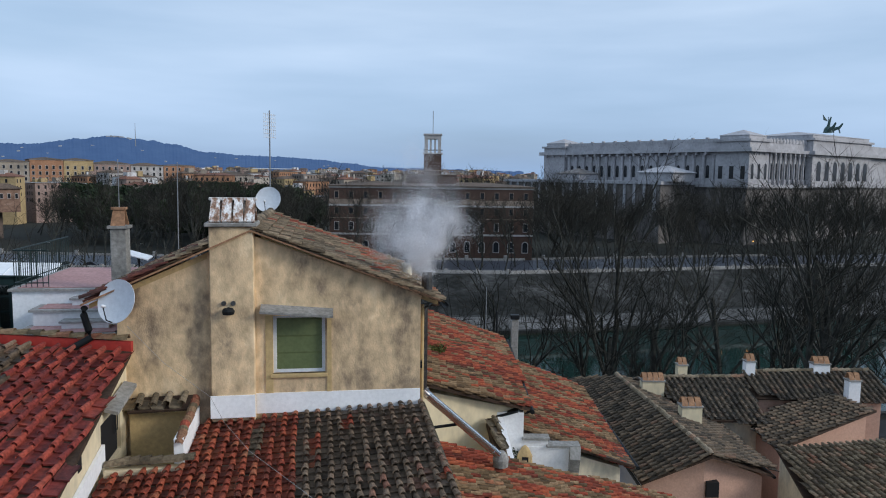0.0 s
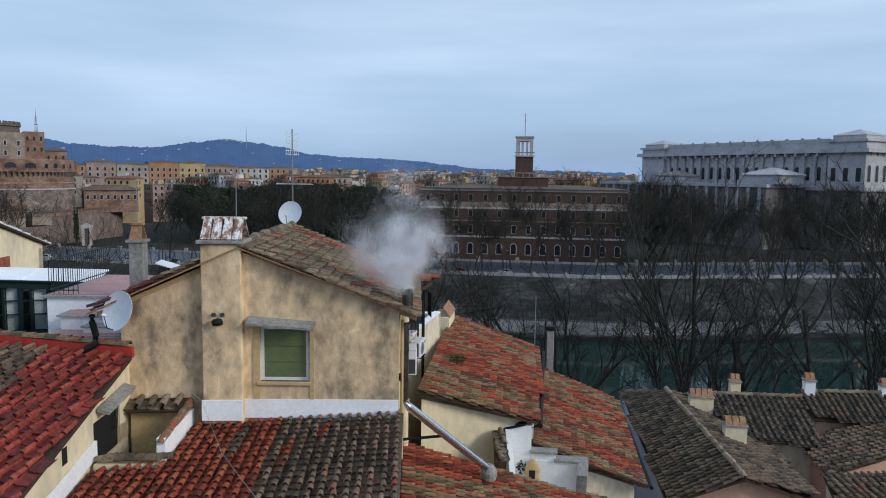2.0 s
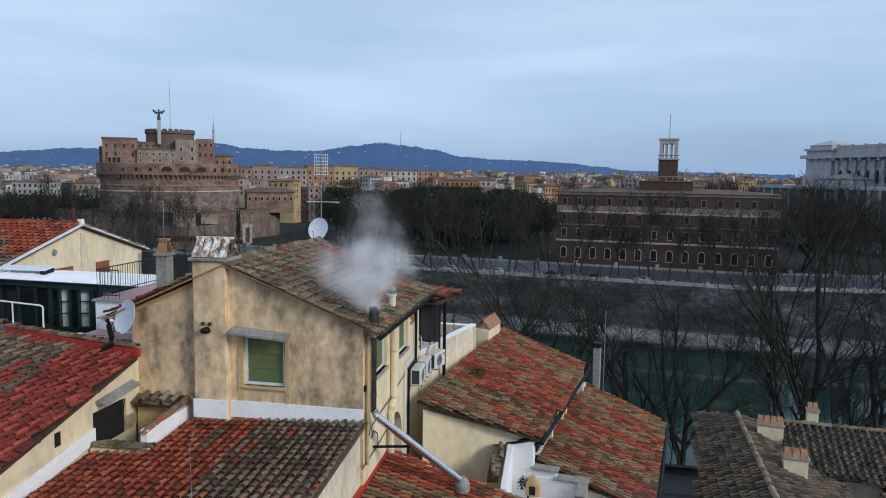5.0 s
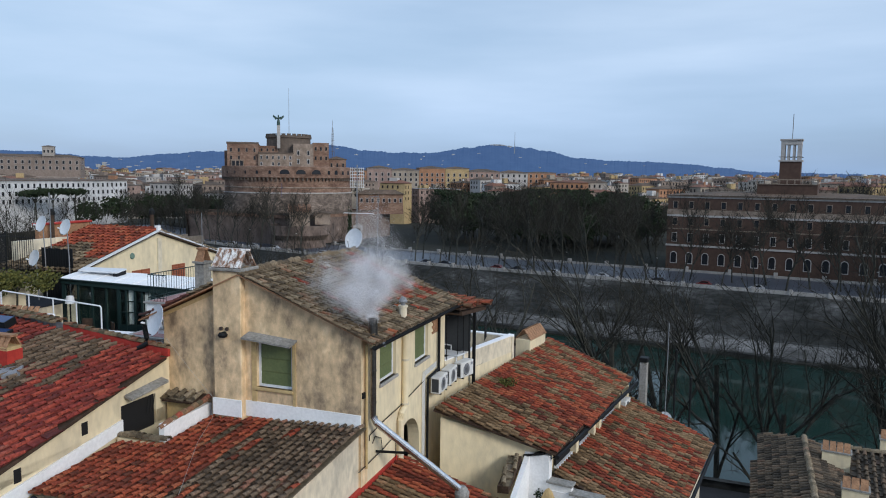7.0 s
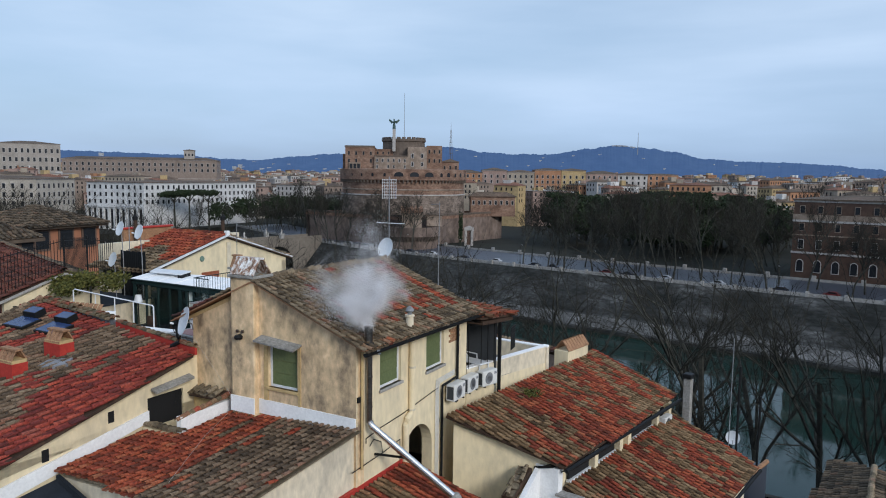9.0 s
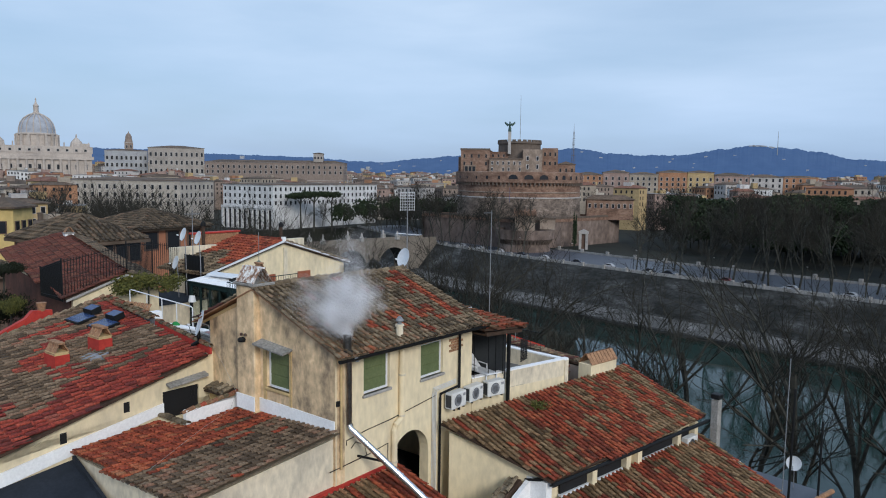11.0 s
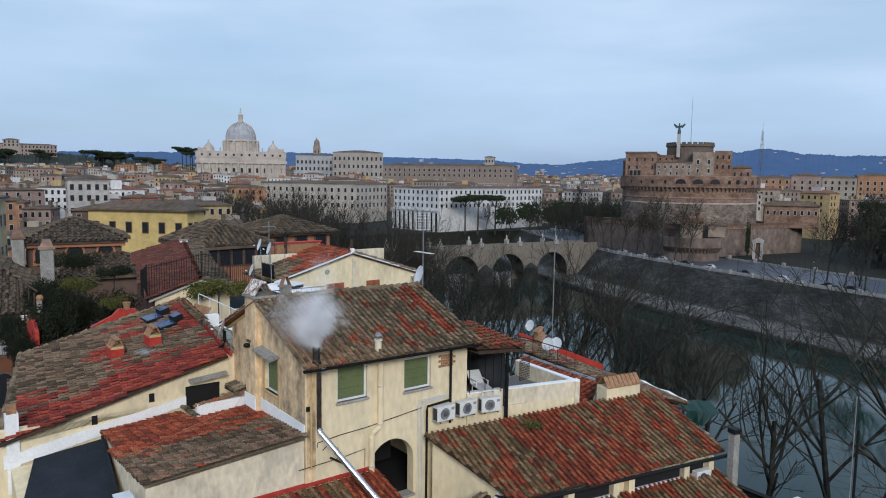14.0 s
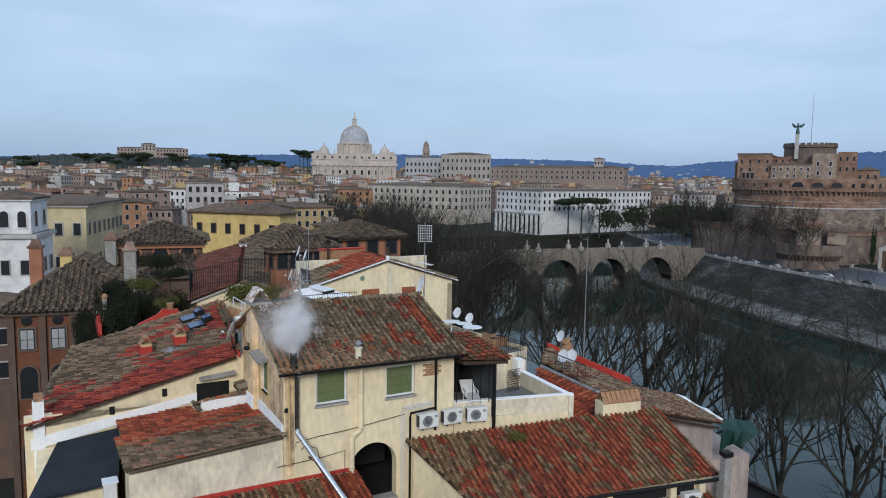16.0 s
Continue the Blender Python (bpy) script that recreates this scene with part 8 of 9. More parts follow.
for k in range(900):
    x, y = rng.uniform(-330, -60), rng.uniform(-110, 78)
    r_ = rng.uniform(7, 12)
    if y > 55 or (x > -125 and y > 30) or any(math.hypot(x - a, y - b) < r_ + c for a, b, c in taken) or mids >= 64:
        continue
    taken.append((x, y, r_))
    mids += 1
    w_, d_ = r_ * rng.uniform(1.0, 1.5), r_ * rng.uniform(0.9, 1.3)
    h_ = rng.uniform(14, 21) + max(0, (-x - 120) * 0.012)
    c_ = rng.choice(HOUSES)
    tn = palazzo("house", {"dull_pink": "faded pink town house with a tile roof", "far_cream": "cream town house with a brown tile roof", "dull_orange": "faded orange town house with a brown roof", "far_brown": "brown brick town house with a tile roof", "dull_yellow": "faded yellow town house with a brown tile roof", "far_white": "white town house with a brown tile roof", "far_red": "dark red town house with a tile roof"}[c_], "house", x, y - w_ / 2, 90 + rng.uniform(-25, 25), w_, d_, h_, c_, (h_ - 2.8, h_ - 6.0, h_ - 9.2), rng.randint(3, 5), (1.0, 1.7), rng.uniform(0.9, 1.8), 2, cornice=False, group="town houses")
    for q in range(rng.randint(1, 3)):
        a_, b_ = rng.uniform(0.15, 0.8) * w_, rng.uniform(0.15, 0.8) * d_
        stack = part("chimney", stack_me, None, tn, m=pose(a_, b_, h_ - 0.3))
    if rng.random() < 0.45:
        a_, b_ = rng.uniform(0.1, 0.5) * w_, rng.uniform(0.1, 0.5) * d_
        part("roof_hut", box(a_, b_, h_ - 0.2, a_ + rng.uniform(2.5, 4.5), b_ + rng.uniform(2, 3.5), h_ + rng.uniform(2.0, 3.2)), M[rng.choice(("far_cream", "far_white", "dull_pink", "far_pale"))], tn, "small rooftop room")

# far quarters, too many to count
def far_city(name, label, spots, seed):
    """Blocks with hipped or flat roofs, roof huts and rows of windows, joined by kind of surface."""
    rg = random.Random(seed)
    tops = ["far_cream", "far_white", "dull_orange", "dull_yellow", "dull_pink", "far_pale", "bright_stone", "museum_brick"]
    roofs = ["far_roof", "far_roof", "far_roof_red", "terrace_grey"]
    V, F, I, R, RF, RI, P, PF = [], [], [], [], [], [], [], []

    def block(ring, z0, z1, mi):
        n = len(V)
        V.extend([(*p, z0) for p in ring] + [(*p, z1) for p in ring])
        for i in range(4):
            j = (i + 1) % 4
            F.append((n + i, n + j, n + 4 + j, n + 4 + i))
            I.append(mi)
        F.append((n + 4, n + 5, n + 6, n + 7))
        I.append(mi)

    for x, y, h in spots:
        w_, d_, a = rg.uniform(10, 26), rg.uniform(9, 18), radians(rg.choice((10, 55, 78)) + rg.uniform(-12, 12))
        c_, s_ = math.cos(a), math.sin(a)
        rot = lambda u, v: (x + u * c_ - v * s_, y + u * s_ + v * c_)
        quad = lambda u0, v0, u1, v1: [rot(u0, v0), rot(u1, v0), rot(u1, v1), rot(u0, v1)]
        ring = quad(-w_ / 2, -d_ / 2, w_ / 2, d_ / 2)
        mi = rg.randrange(len(tops))
        block(ring, 0, h, mi)
        ri = rg.randrange(len(roofs))
        n = len(R)
        o_ = quad(-w_ / 2 - 0.6, -d_ / 2 - 0.6, w_ / 2 + 0.6, d_ / 2 + 0.6)
        rise = 0.5 if ri == 3 else rg.uniform(1.2, 2.4)
        R += [(*p, h) for p in o_] + [(*rot(-w_ / 4, 0), h + rise), (*rot(w_ / 4, 0), h + rise)]
        RF += [(n, n + 1, n + 5, n + 4), (n + 1, n + 2, n + 5), (n + 2, n + 3, n + 4, n + 5), (n + 3, n, n + 4), (n + 3, n + 2, n + 1, n)]
        RI += [ri] * 5
        for q in range(rg.choice((0, 1, 1, 2, 3)) + (1 if ri == 3 else 0)):
            u, v = rg.uniform(-0.4, 0.25) * w_, rg.uniform(-0.4, 0.2) * d_
            big = rg.random() < 0.4 or ri == 3
            block(quad(u, v, u + (rg.uniform(3, 7) if big else 1.0), v + (rg.uniform(2.5, 5) if big else 0.8)), h, h + rise + (rg.uniform(1.2, 2.6) if big else 1.4), rg.randrange(len(tops)))
        for side in range(4):
            (xa, ya), (xb, yb) = ring[side], ring[(side + 1) % 4]
            L = math.hypot(xb - xa, yb - ya)
            ux, uy = (xb - xa) / L, (yb - ya) / L
            ox, oy = uy * 0.06, -ux * 0.06
            step = rg.uniform(2.6, 3.8)
            for row in range(2 if h > 26 else 3):
                z = h - 3.2 - 3.5 * row
                for q in range(int((L - 1.2) / step)):
                    s0 = 1.2 + q * step
                    n = len(P)
                    P += [(xa + ux * t + ox, ya + uy * t + oy, zz) for t, zz in ((s0, z), (s0 + 1.1, z), (s0 + 1.1, z + 1.9), (s0, z + 1.9))]
                    PF.append((n, n + 1, n + 2, n + 3))
    ob = thing(name, Matrix(), label, "city", kind="stuff")
    for nm, v, f, ms, idx in (("walls", V, F, tops, I), ("roofs", R, RF, roofs, RI), ("windows", P, PF, ["pane"], None)):
        me = bpy.data.meshes.new(nm)
        me.from_pydata(v, [], f)
        for k in ms:
            me.materials.append(M[k])
        if idx:
            me.polygons.foreach_set("material_index", idx)
        tagged(part(nm, me, None, ob), kind="stuff")


def near_palaces(x, y):
    return any(math.hypot(x - a, y - b) < c for a, b, c in ((-840, 290, 45), (-795, 325, 50), (-715, 370, 45), (-670, 400, 40), (-640, 430, 30), (-450, 200, 65), (-410, 225, 50), (-275, 480, 75), (-215, 540, 70)))


rng = random.Random(9)
spots = []
for k in range(1500):
    x = -340 - 1000 * rng.random() ** 0.8
    y = rng.uniform(-0.75, 0.55) * (-x) + 40
    if 90 < y < 215 and x > -345 or math.hypot(x + 953, y - 222) < 150 or near_palaces(x, y) or (-520 < x < -330 and 110 < y < 290):
        continue
    spots.append((x, y, 13 + 12 * rng.random() ** 1.6 + max(0, -x - 450) * 0.026))
for k in range(900):
    y = 330 + 1300 * rng.random()
    x = rng.uniform(-0.95, 0.12) * y
    if math.hypot(x + 216, y - 262) < 110 or x > -0.5 * y and y < 420:
        continue
    spots.append((x, y, 14 + 13 * rng.random() ** 1.4 + max(0, y - 420) * 0.012))
for k in range(700):
    d_ = 420 + 1300 * rng.random()
    a_ = radians(rng.uniform(42, 66))
    x, y = 20 - d_ * math.sin(a_), 10 + d_ * math.cos(a_)
    if math.hypot(x + 216, y - 262) < 150 or (-520 < x < -330 and 110 < y < 290) or near_palaces(x, y):
        continue
    spots.append((x, y, 12 + 12 * rng.random() ** 1.5 + max(0, d_ - 600) * 0.014))
far_city("distant_city", "countless distant town houses with brown roofs", spots, 4)

# hills along the horizon, blue haze put into their colour and glow
hill_mat = mat("hazed_wooded_hill", [(0.01, 0.019, 0.03), (0.025, 0.04, 0.056)], 0.012, 1.0, fine=0.03, grain=0.25)
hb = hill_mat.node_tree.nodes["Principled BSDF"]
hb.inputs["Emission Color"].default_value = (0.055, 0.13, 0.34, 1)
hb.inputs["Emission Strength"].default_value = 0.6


def hills(name, label, dist, a0, a1, height, material=None):
    bm = bmesh.new()
    rows = []
    n = 900
    for i in range(n + 1):
        a = a0 + (a1 - a0) * i / n
        h = height(a) + 4.0 * noise.noise((a * 1.7, 3.1, 0)) + 2.5 * noise.noise((a * 6.0, 1.0, 0))
        crest = h + 2.2 * abs(noise.noise((a * 17.0, 2.0, 0))) + 2.4 * abs(noise.noise((a * 41.0, 5.0, 0)))
        c_, s_ = -math.sin(radians(a)), math.cos(radians(a))
        rows.append([bm.verts.new((15 + c_ * (dist + k), 5 + s_ * (dist + k), z)) for k, z in ((-350, 0), (-180, h * 0.55), (0, crest), (250, h * 0.7), (500, 0))])
    for p, q in zip(rows, rows[1:]):
        for k in range(4):
            bm.faces.new((p[k], q[k], q[k + 1], p[k + 1]))
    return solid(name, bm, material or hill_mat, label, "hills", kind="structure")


CREST = ((-8, 50), (5, 58), (8, 72), (10, 84), (13, 92), (16, 95), (18.5, 104), (21, 130), (23, 142), (25, 150), (27, 138), (30, 117), (33, 116), (35, 122), (38, 140), (40, 129), (43, 113), (47, 108), (50, 96), (53, 80), (55, 84), (59, 96), (64, 101), (67, 102), (71, 112), (75, 114), (83, 106), (88, 100), (94, 95), (100, 84), (104, 76), (120, 60))


def crest(a):
    """The height of the skyline by its bearing."""
    for (a0, h0), (a1, h1) in zip(CREST, CREST[1:]):
        if a0 <= a <= a1:
            k = (a - a0) / (a1 - a0)
            return h0 + (h1 - h0) * (3 * k * k - 2 * k * k * k) - 4
    return 55


bump = lambda a, c, w, h: h * math.exp(-((a - c) / w) ** 2)
hills("backdrop_hills", "wooded hills on the horizon with blue haze in their colour", 2700, -6, 54, crest)
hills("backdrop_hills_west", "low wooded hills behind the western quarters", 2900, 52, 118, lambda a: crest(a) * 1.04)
rng = random.Random(52)
hv, hf = [], []
for k in range(120):
    a_, q = radians(rng.choice((rng.gauss(24.6, 0.5), rng.uniform(8, 40), rng.uniform(42, 72), rng.uniform(46, 70)))), rng.random() ** 0.7
    d_ = 2700 - 330 * q
    z_ = max(8.0, crest(math.degrees(a_)) * (1 - 0.45 * q / 0.55 if q < 0.55 else 0.55 * (1 - (q - 0.55) / 0.52)))
    if abs(math.degrees(a_) - 24.6) < 1.0:
        d_, z_ = 2692, crest(math.degrees(a_)) - 2
    x, y, w_, h_ = 15 - d_ * math.sin(a_), 5 + d_ * math.cos(a_), rng.uniform(3, 9), rng.uniform(2, 4.5)
    n = len(hv)
    hv += [(x + sx * w_ / 2 * math.cos(a_), y + sx * w_ / 2 * math.sin(a_) + sy, z_ + sz) for sz in (-6, h_) for sx, sy in ((-1, 0), (1, 0), (1, 9), (-1, 9))]
    hf += [(n, n + 1, n + 5, n + 4), (n + 1, n + 2, n + 6, n + 5), (n + 2, n + 3, n + 7, n + 6), (n + 3, n, n + 4, n + 7), (n + 4, n + 5, n + 6, n + 7)]
villas = bpy.data.meshes.new("hill_villas")
villas.from_pydata(hv, [], hf)
villas.materials.append(M["pale_grey"])
tagged(part("hill_villas", villas, None, None), "pale villas scattered over the far hills", "houses", kind="stuff")
mastob = thing("radio_mast", pose(-1000, 2350, 110), "thin radio mast on the hilltop", "mast")
part("lattice", tube([(0, 0, 0), (0, 0, 75)], 1.6, n=4, r1=0.5), M["lead"], mastob)
mast2 = thing("radio_mast", pose(-596, 789, 0), "tapering lattice radio mast over the city", "mast")
for k in range(4):
    sx, sy = (1, 1, -1, -1)[k], (1, -1, -1, 1)[k]
    part("leg", tube([(3.2 * sx, 3.2 * sy, 0), (1.2 * sx, 1.2 * sy, 70), (0.5 * sx, 0.5 * sy, 92)], 0.22, n=4), M["far_stone"], mast2)
for k in range(12):
    w_ = 3.2 - 2.0 * (k * 7) / 77
    part("ring", box(-w_, -w_, k * 7.5, w_, w_, k * 7.5 + 0.4), M["far_stone"], mast2)
part("spire", tube([(0, 0, 90), (0, 0, 103)], 0.3, n=5, r1=0.1), M["far_stone"], mast2)

slope_mat = mat("wooded_park_slope", [(0.012, 0.02, 0.016), (0.03, 0.04, 0.032), (0.05, 0.06, 0.05)], 0.02, 1.0, fine=0.12, grain=0.35)
hills("backdrop_hill_park", "dark wooded park hill in the west", 1330, 78, 116, lambda a: 40 + bump(a, 94, 10, 22), slope_mat)
palazzo("villa", "long ochre villa on the park hill", "villa", -1270, -105, 93, 110, 22, 71, "dull_pink", (54, 60, 66), 22, (2.2, 3.6), 2.0, 4)
palazzo("villa", "pale pavilion on the park hill", "villa", -1271, -68, 93, 22, 14, 78, "far_cream", (68, 73), 4, (2.2, 3.6), 2.0, 3)


# ---- trees ----
KIDS = [5, 5, 6, 8]


def grow(rg, out, p, d, L, r, level, levels, spread):
    n = (3, 4, 3, 2, 1)[level]
    pts = [Vector(p)]
    for k in range(n):
        d = (d + Vector((rg.gauss(0, 0.13), rg.gauss(0, 0.13), rg.uniform(0, 0.08) if level else 0))).normalized()
        pts.append(pts[-1] + d * (L / n))
    for k in range(n):
        out.append((pts[k], pts[k + 1], r * (1 - 0.35 * k / n), r * (1 - 0.35 * (k + 1) / n), level))
    if level == levels:
        return
    kids = KIDS[level] + rg.randint(-1, 1)
    for k in range(kids):
        f = min(0.99, 0.35 + 0.65 * (k + rg.random() * 0.6) / kids) if level else 0.4 + 0.6 * k / max(1, kids - 1)
        q = pts[0].lerp(pts[-1], f) if n == 1 else pts[min(n - 1, int(f * n))].lerp(pts[min(n, int(f * n) + 1)], f * n - int(f * n))
        a = rg.uniform(0, 6.28) + k * 2.4
        tilt = spread[level] * rg.uniform(0.7, 1.3)
        s = d.orthogonal().normalized()
        u = d.cross(s)
        nd = (d * math.cos(tilt) + (s * math.cos(a) + u * math.sin(a)) * math.sin(tilt) + Vector((0, 0, 0.12))).normalized()
        grow(rg, out, q, nd, L * rg.uniform(0.5, 0.72) if level else L * rg.uniform(0.42, 0.62), r * (0.43 if level else 0.5), level + 1, levels, spread)


def limb_mesh(name, segs, sides, material):
    V, F = [], []
    for a, b, r0, r1, lv in segs:
        d = (b - a).normalized()
        s = d.orthogonal().normalized()
        u = d.cross(s)
        n = len(V)
        for q, r in ((a, r0), (b, r1)):
            for k in range(sides):
                t = 6.2832 * k / sides
                V.append(tuple(q + r * (math.cos(t) * s + math.sin(t) * u)))
        for k in range(sides):
            j = (k + 1) % sides
            F.append((n + k, n + j, n + sides + j, n + sides + k) if lv < 4 else (n + k, n + j, n + sides))
        if lv >= 4:
            del V[-2:]
    me = bpy.data.meshes.new(name)
    me.from_pydata(V, [], F)
    me.materials.append(material)
    return me


def bare_tree(seed, h, levels=4, fat=1.0):
    """A leafless plane tree, h metres tall: trunk with limbs, and a crown of twigs."""
    rg = random.Random(seed)
    out = []
    grow(rg, out, (0, 0, -0.3), Vector((rg.gauss(0, 0.13), rg.gauss(0, 0.13), 1)).normalized(), h * 0.42, h * 0.0105, 0, levels, (0.55, 0.5, 0.6, 0.75))
    top = max(b.z for _, b, *_ in out)
    k = h / top
    out = [(a * k, b * k, r0, r1, lv) for a, b, r0, r1, lv in out]
    least = lambda r, lo: max(r, lo * fat)
    big = [(a, b, least(r0, 0.03), least(r1, 0.022), lv) for a, b, r0, r1, lv in out if lv < 3]
    small = [(a, b, least(min(r0, 0.03), 0.018 if lv < 4 else 0.013), least(min(r1, 0.02), 0.01) if lv < 4 else 0.0, lv) for a, b, r0, r1, lv in out if lv >= 3]
    return limb_mesh("trunk", big, 5, M["bark"]), limb_mesh("crown", small, 3, M["twig"])


KIDS[:] = [7, 4, 5, 6]
kinds = [bare_tree(100 + k, h, fat=1.45) for k, h in enumerate((31, 33, 35, 32, 34))]
west_kinds = [bare_tree(120 + k, h, fat=1.8) for k, h in enumerate((34, 36, 38))]
KIDS[:] = [6, 4, 5, 6]
far_kinds = [bare_tree(200 + k, h, fat=2.2) for k, h in enumerate((21, 24, 22))]
KIDS[:] = [5, 4, 4, 3]
wood_kinds = [bare_tree(230 + k, h, fat=2.6) for k, h in enumerate((21, 24, 22))]


def plant(kind, x, y, z, scale, turn, label, group):
    t = thing("tree", pose(x, y, z, 0, 0, turn) @ Matrix.Scale(scale, 4), label, "tree", group)
    part("trunk", kind[0], None, t)
    part("crown", kind[1], None, t)


rng = random.Random(21)
for y0, z0, x0, x1, step in ((78, -10, -215, 135, 7.3), (79.2, -10.4, -212, -40, 14.0), (83.5, -10.9, -20, 135, 20.0)):
    x = x0
    while x < x1:
        sc = 1.0 if x < -70 else 1.14 if x < 14 else 1.04
        plant(rng.choice(kinds if x > -70 else west_kinds), x + rng.uniform(-1.5, 1.5), y0 + bend(x, 79.0) + rng.uniform(-1.2, 1.2), z0, sc * rng.uniform(0.88, 1.12), rng.uniform(0, 360), "tall bare plane tree on the near riverbank", "near bank trees")
        x += step * rng.uniform(0.75, 1.25)
for k, x, y, sc, turn in ((2, 38.0, 65.0, 0.92, 40), (0, 41, 72, 1.1, 160), (4, 37.2, 70, 0.95, 250), (1, 34.5, 73, 0.85, 20)):
    plant(kinds[k], x, y, 0, sc, turn, "very tall bare tree by the river wall", "near bank trees")
for y0, x0, x1, step in ((207, -112, 150, 8.5), (220.5, -118, 160, 9.5), (209, -250, -163, 8.0)):
    x = x0
    while x < x1:
        plant(rng.choice(far_kinds), x + rng.uniform(-1.5, 1.5), y0 + bend(x, y0) + rng.uniform(-1, 1), 0.1, rng.uniform(0.95, 1.25), rng.uniform(0, 360), "bare plane tree along the far riverside road", "far bank trees")
        x += step * rng.uniform(0.8, 1.2)
woods = []
for k in range(110):
    x, y = rng.uniform(-330, -150), rng.uniform(36, 73)
    if not (-236 < x < -220 or y < 52 - 0.12 * (x + 185)):
        woods.append((x, y, rng.uniform(0.95, 1.3)))
for k in range(125):
    x, y = rng.uniform(-300, -42), rng.uniform(230, 330)
    if math.hypot(x + 216, y - 262) > 62 and (x > -118 or y > 290):
        woods.append((x, y, rng.uniform(0.85, 1.2)))
for k in range(70):
    x, y = rng.uniform(-420, -265), rng.uniform(212, 330)
    if math.hypot(x + 216, y - 262) > 62 and not (x < -350 and y < 275):
        woods.append((x, y, rng.uniform(0.7, 0.95)))
for k in range(60):
    x, y = rng.uniform(-335, -245), rng.uniform(238, 300)
    if math.hypot(x + 216, y - 262) > 56 and y > 214 + bend(x, 215):
        woods.append((x, y, rng.uniform(0.55, 0.8)))
for k in range(45):
    woods.append((rng.uniform(-60, 110), rng.uniform(285, 400), rng.uniform(1.2, 1.5)))
for k in range(60):
    x = rng.uniform(25, 190)
    woods.append((x, rng.uniform(232, 262) + bend(x), rng.uniform(0.95, 1.25)))


def wood_mesh(name, i, material):
    """All the far bare trees of the parks in one mesh."""
    src = []
    for me, in [(k[i],) for k in wood_kinds]:
        v = np.zeros(len(me.vertices) * 3)
        me.vertices.foreach_get("co", v)
        src.append((v.reshape(-1, 3), [tuple(p.vertices) for p in me.polygons]))
    V, F, n = [], [], 0
    rg = random.Random(8)
    for x, y, s in woods:
        v, f = rg.choice(src)
        a = rg.uniform(0, 6.28)
        r = np.array(((math.cos(a), -math.sin(a), 0), (math.sin(a), math.cos(a), 0), (0, 0, 1))) * s
        V.append(v @ r.T + np.array((x, y, 0)))
        F += [tuple(q + n for q in p) for p in f]
        n += len(v)
    me = bpy.data.meshes.new(name)
    me.from_pydata(np.concatenate(V).tolist(), [], F)
    me.materials.append(material)
    return me


wood = thing("bare_woods", Matrix(), "bare winter trees of the parks and avenues", "trees", kind="stuff")
tagged(part("trunks", wood_mesh("trunks", 0, M["bark"]), None, wood), kind="stuff")
tagged(part("crowns", wood_mesh("crowns", 1, M["twig"]), None, wood), kind="stuff")


def leaf_mesh(seed, rx, rz, n, size, hollow=0.55, clumps=9):
    """A crown of many small leaf tufts gathered in clumps, uneven and with gaps."""
    rg = random.Random(seed)
    V, F = [], []
    cs = []
    for k in range(clumps):
        a, q = rg.uniform(0, 6.28), rg.random() ** 0.5
        cs.append((rx * 0.7 * q * math.cos(a), rx * 0.7 * q * math.sin(a), rz * rg.uniform(-0.35, 0.6) * (1 - 0.5 * q)))
    for k in range(n):
        cx, cy, cz = rg.choice(cs)
        v = Vector((rg.gauss(0, 1), rg.gauss(0, 1), rg.gauss(0, 1))).normalized() * rg.uniform(hollow, 1.0)
        p = Vector((cx + v.x * rx * 0.42, cy + v.y * rx * 0.42, cz + v.z * rz * 0.5))
        s = Vector((rg.gauss(0, 1), rg.gauss(0, 1), rg.gauss(0, 0.5))).normalized()
        u = s.orthogonal().normalized()
        w = s.cross(u)
        z = size * rg.uniform(0.6, 1.3)
        i = len(V)
        V += [tuple(p + u * z), tuple(p + w * z * 0.6), tuple(p - u * z), tuple(p - w * z * 0.6), tuple(p + s * z * 0.5)]
        F += [(i, i + 1, i + 4), (i + 1, i + 2, i + 4), (i + 2, i + 3, i + 4), (i + 3, i, i + 4)]
    me = bpy.data.meshes.new("crown")
    me.from_pydata(V, [], F)
    me.materials.append(M["leaf"])
    return me


pine_crowns = [leaf_mesh(300 + k, 6.5, 2.0, 650, 0.5) for k in range(3)]
oak_crowns = [leaf_mesh(310 + k, 5.5, 5.5, 700, 0.62, clumps=14) for k in range(3)]
stem = mesh_of(tube([(0, 0, -0.5), (0.15, 0.1, 5), (0.0, 0.2, 11), (0.5, 0.3, 14)], 0.42, n=7, r1=0.16), "trunk")
stem.materials.append(M["bark"])
boughs = bmesh.new()
for k in range(7):
    a = k * 0.9
    tube([(0.1, 0.2, 11.0), (2.0 * math.cos(a), 2.0 * math.sin(a), 13.2), (4.2 * math.cos(a), 4.2 * math.sin(a), 14.4)], 0.16, boughs, n=5, r1=0.05)
bough_me = mesh_of(boughs, "limb")
bough_me.materials.append(M["bark"])


def umbrella_pine(x, y, s, turn, k, label="dark umbrella pine with a flat crown", z=0.0):
    t = thing("tree", pose(x, y, z, 0, 0, turn) @ Matrix.Scale(s, 4), label, "tree", "umbrella pines")
    part("trunk", stem, None, t)
    part("limb", bough_me, None, t)
    part("crown", pine_crowns[k % 3], None, t, m=pose(0, 0, 14.6))


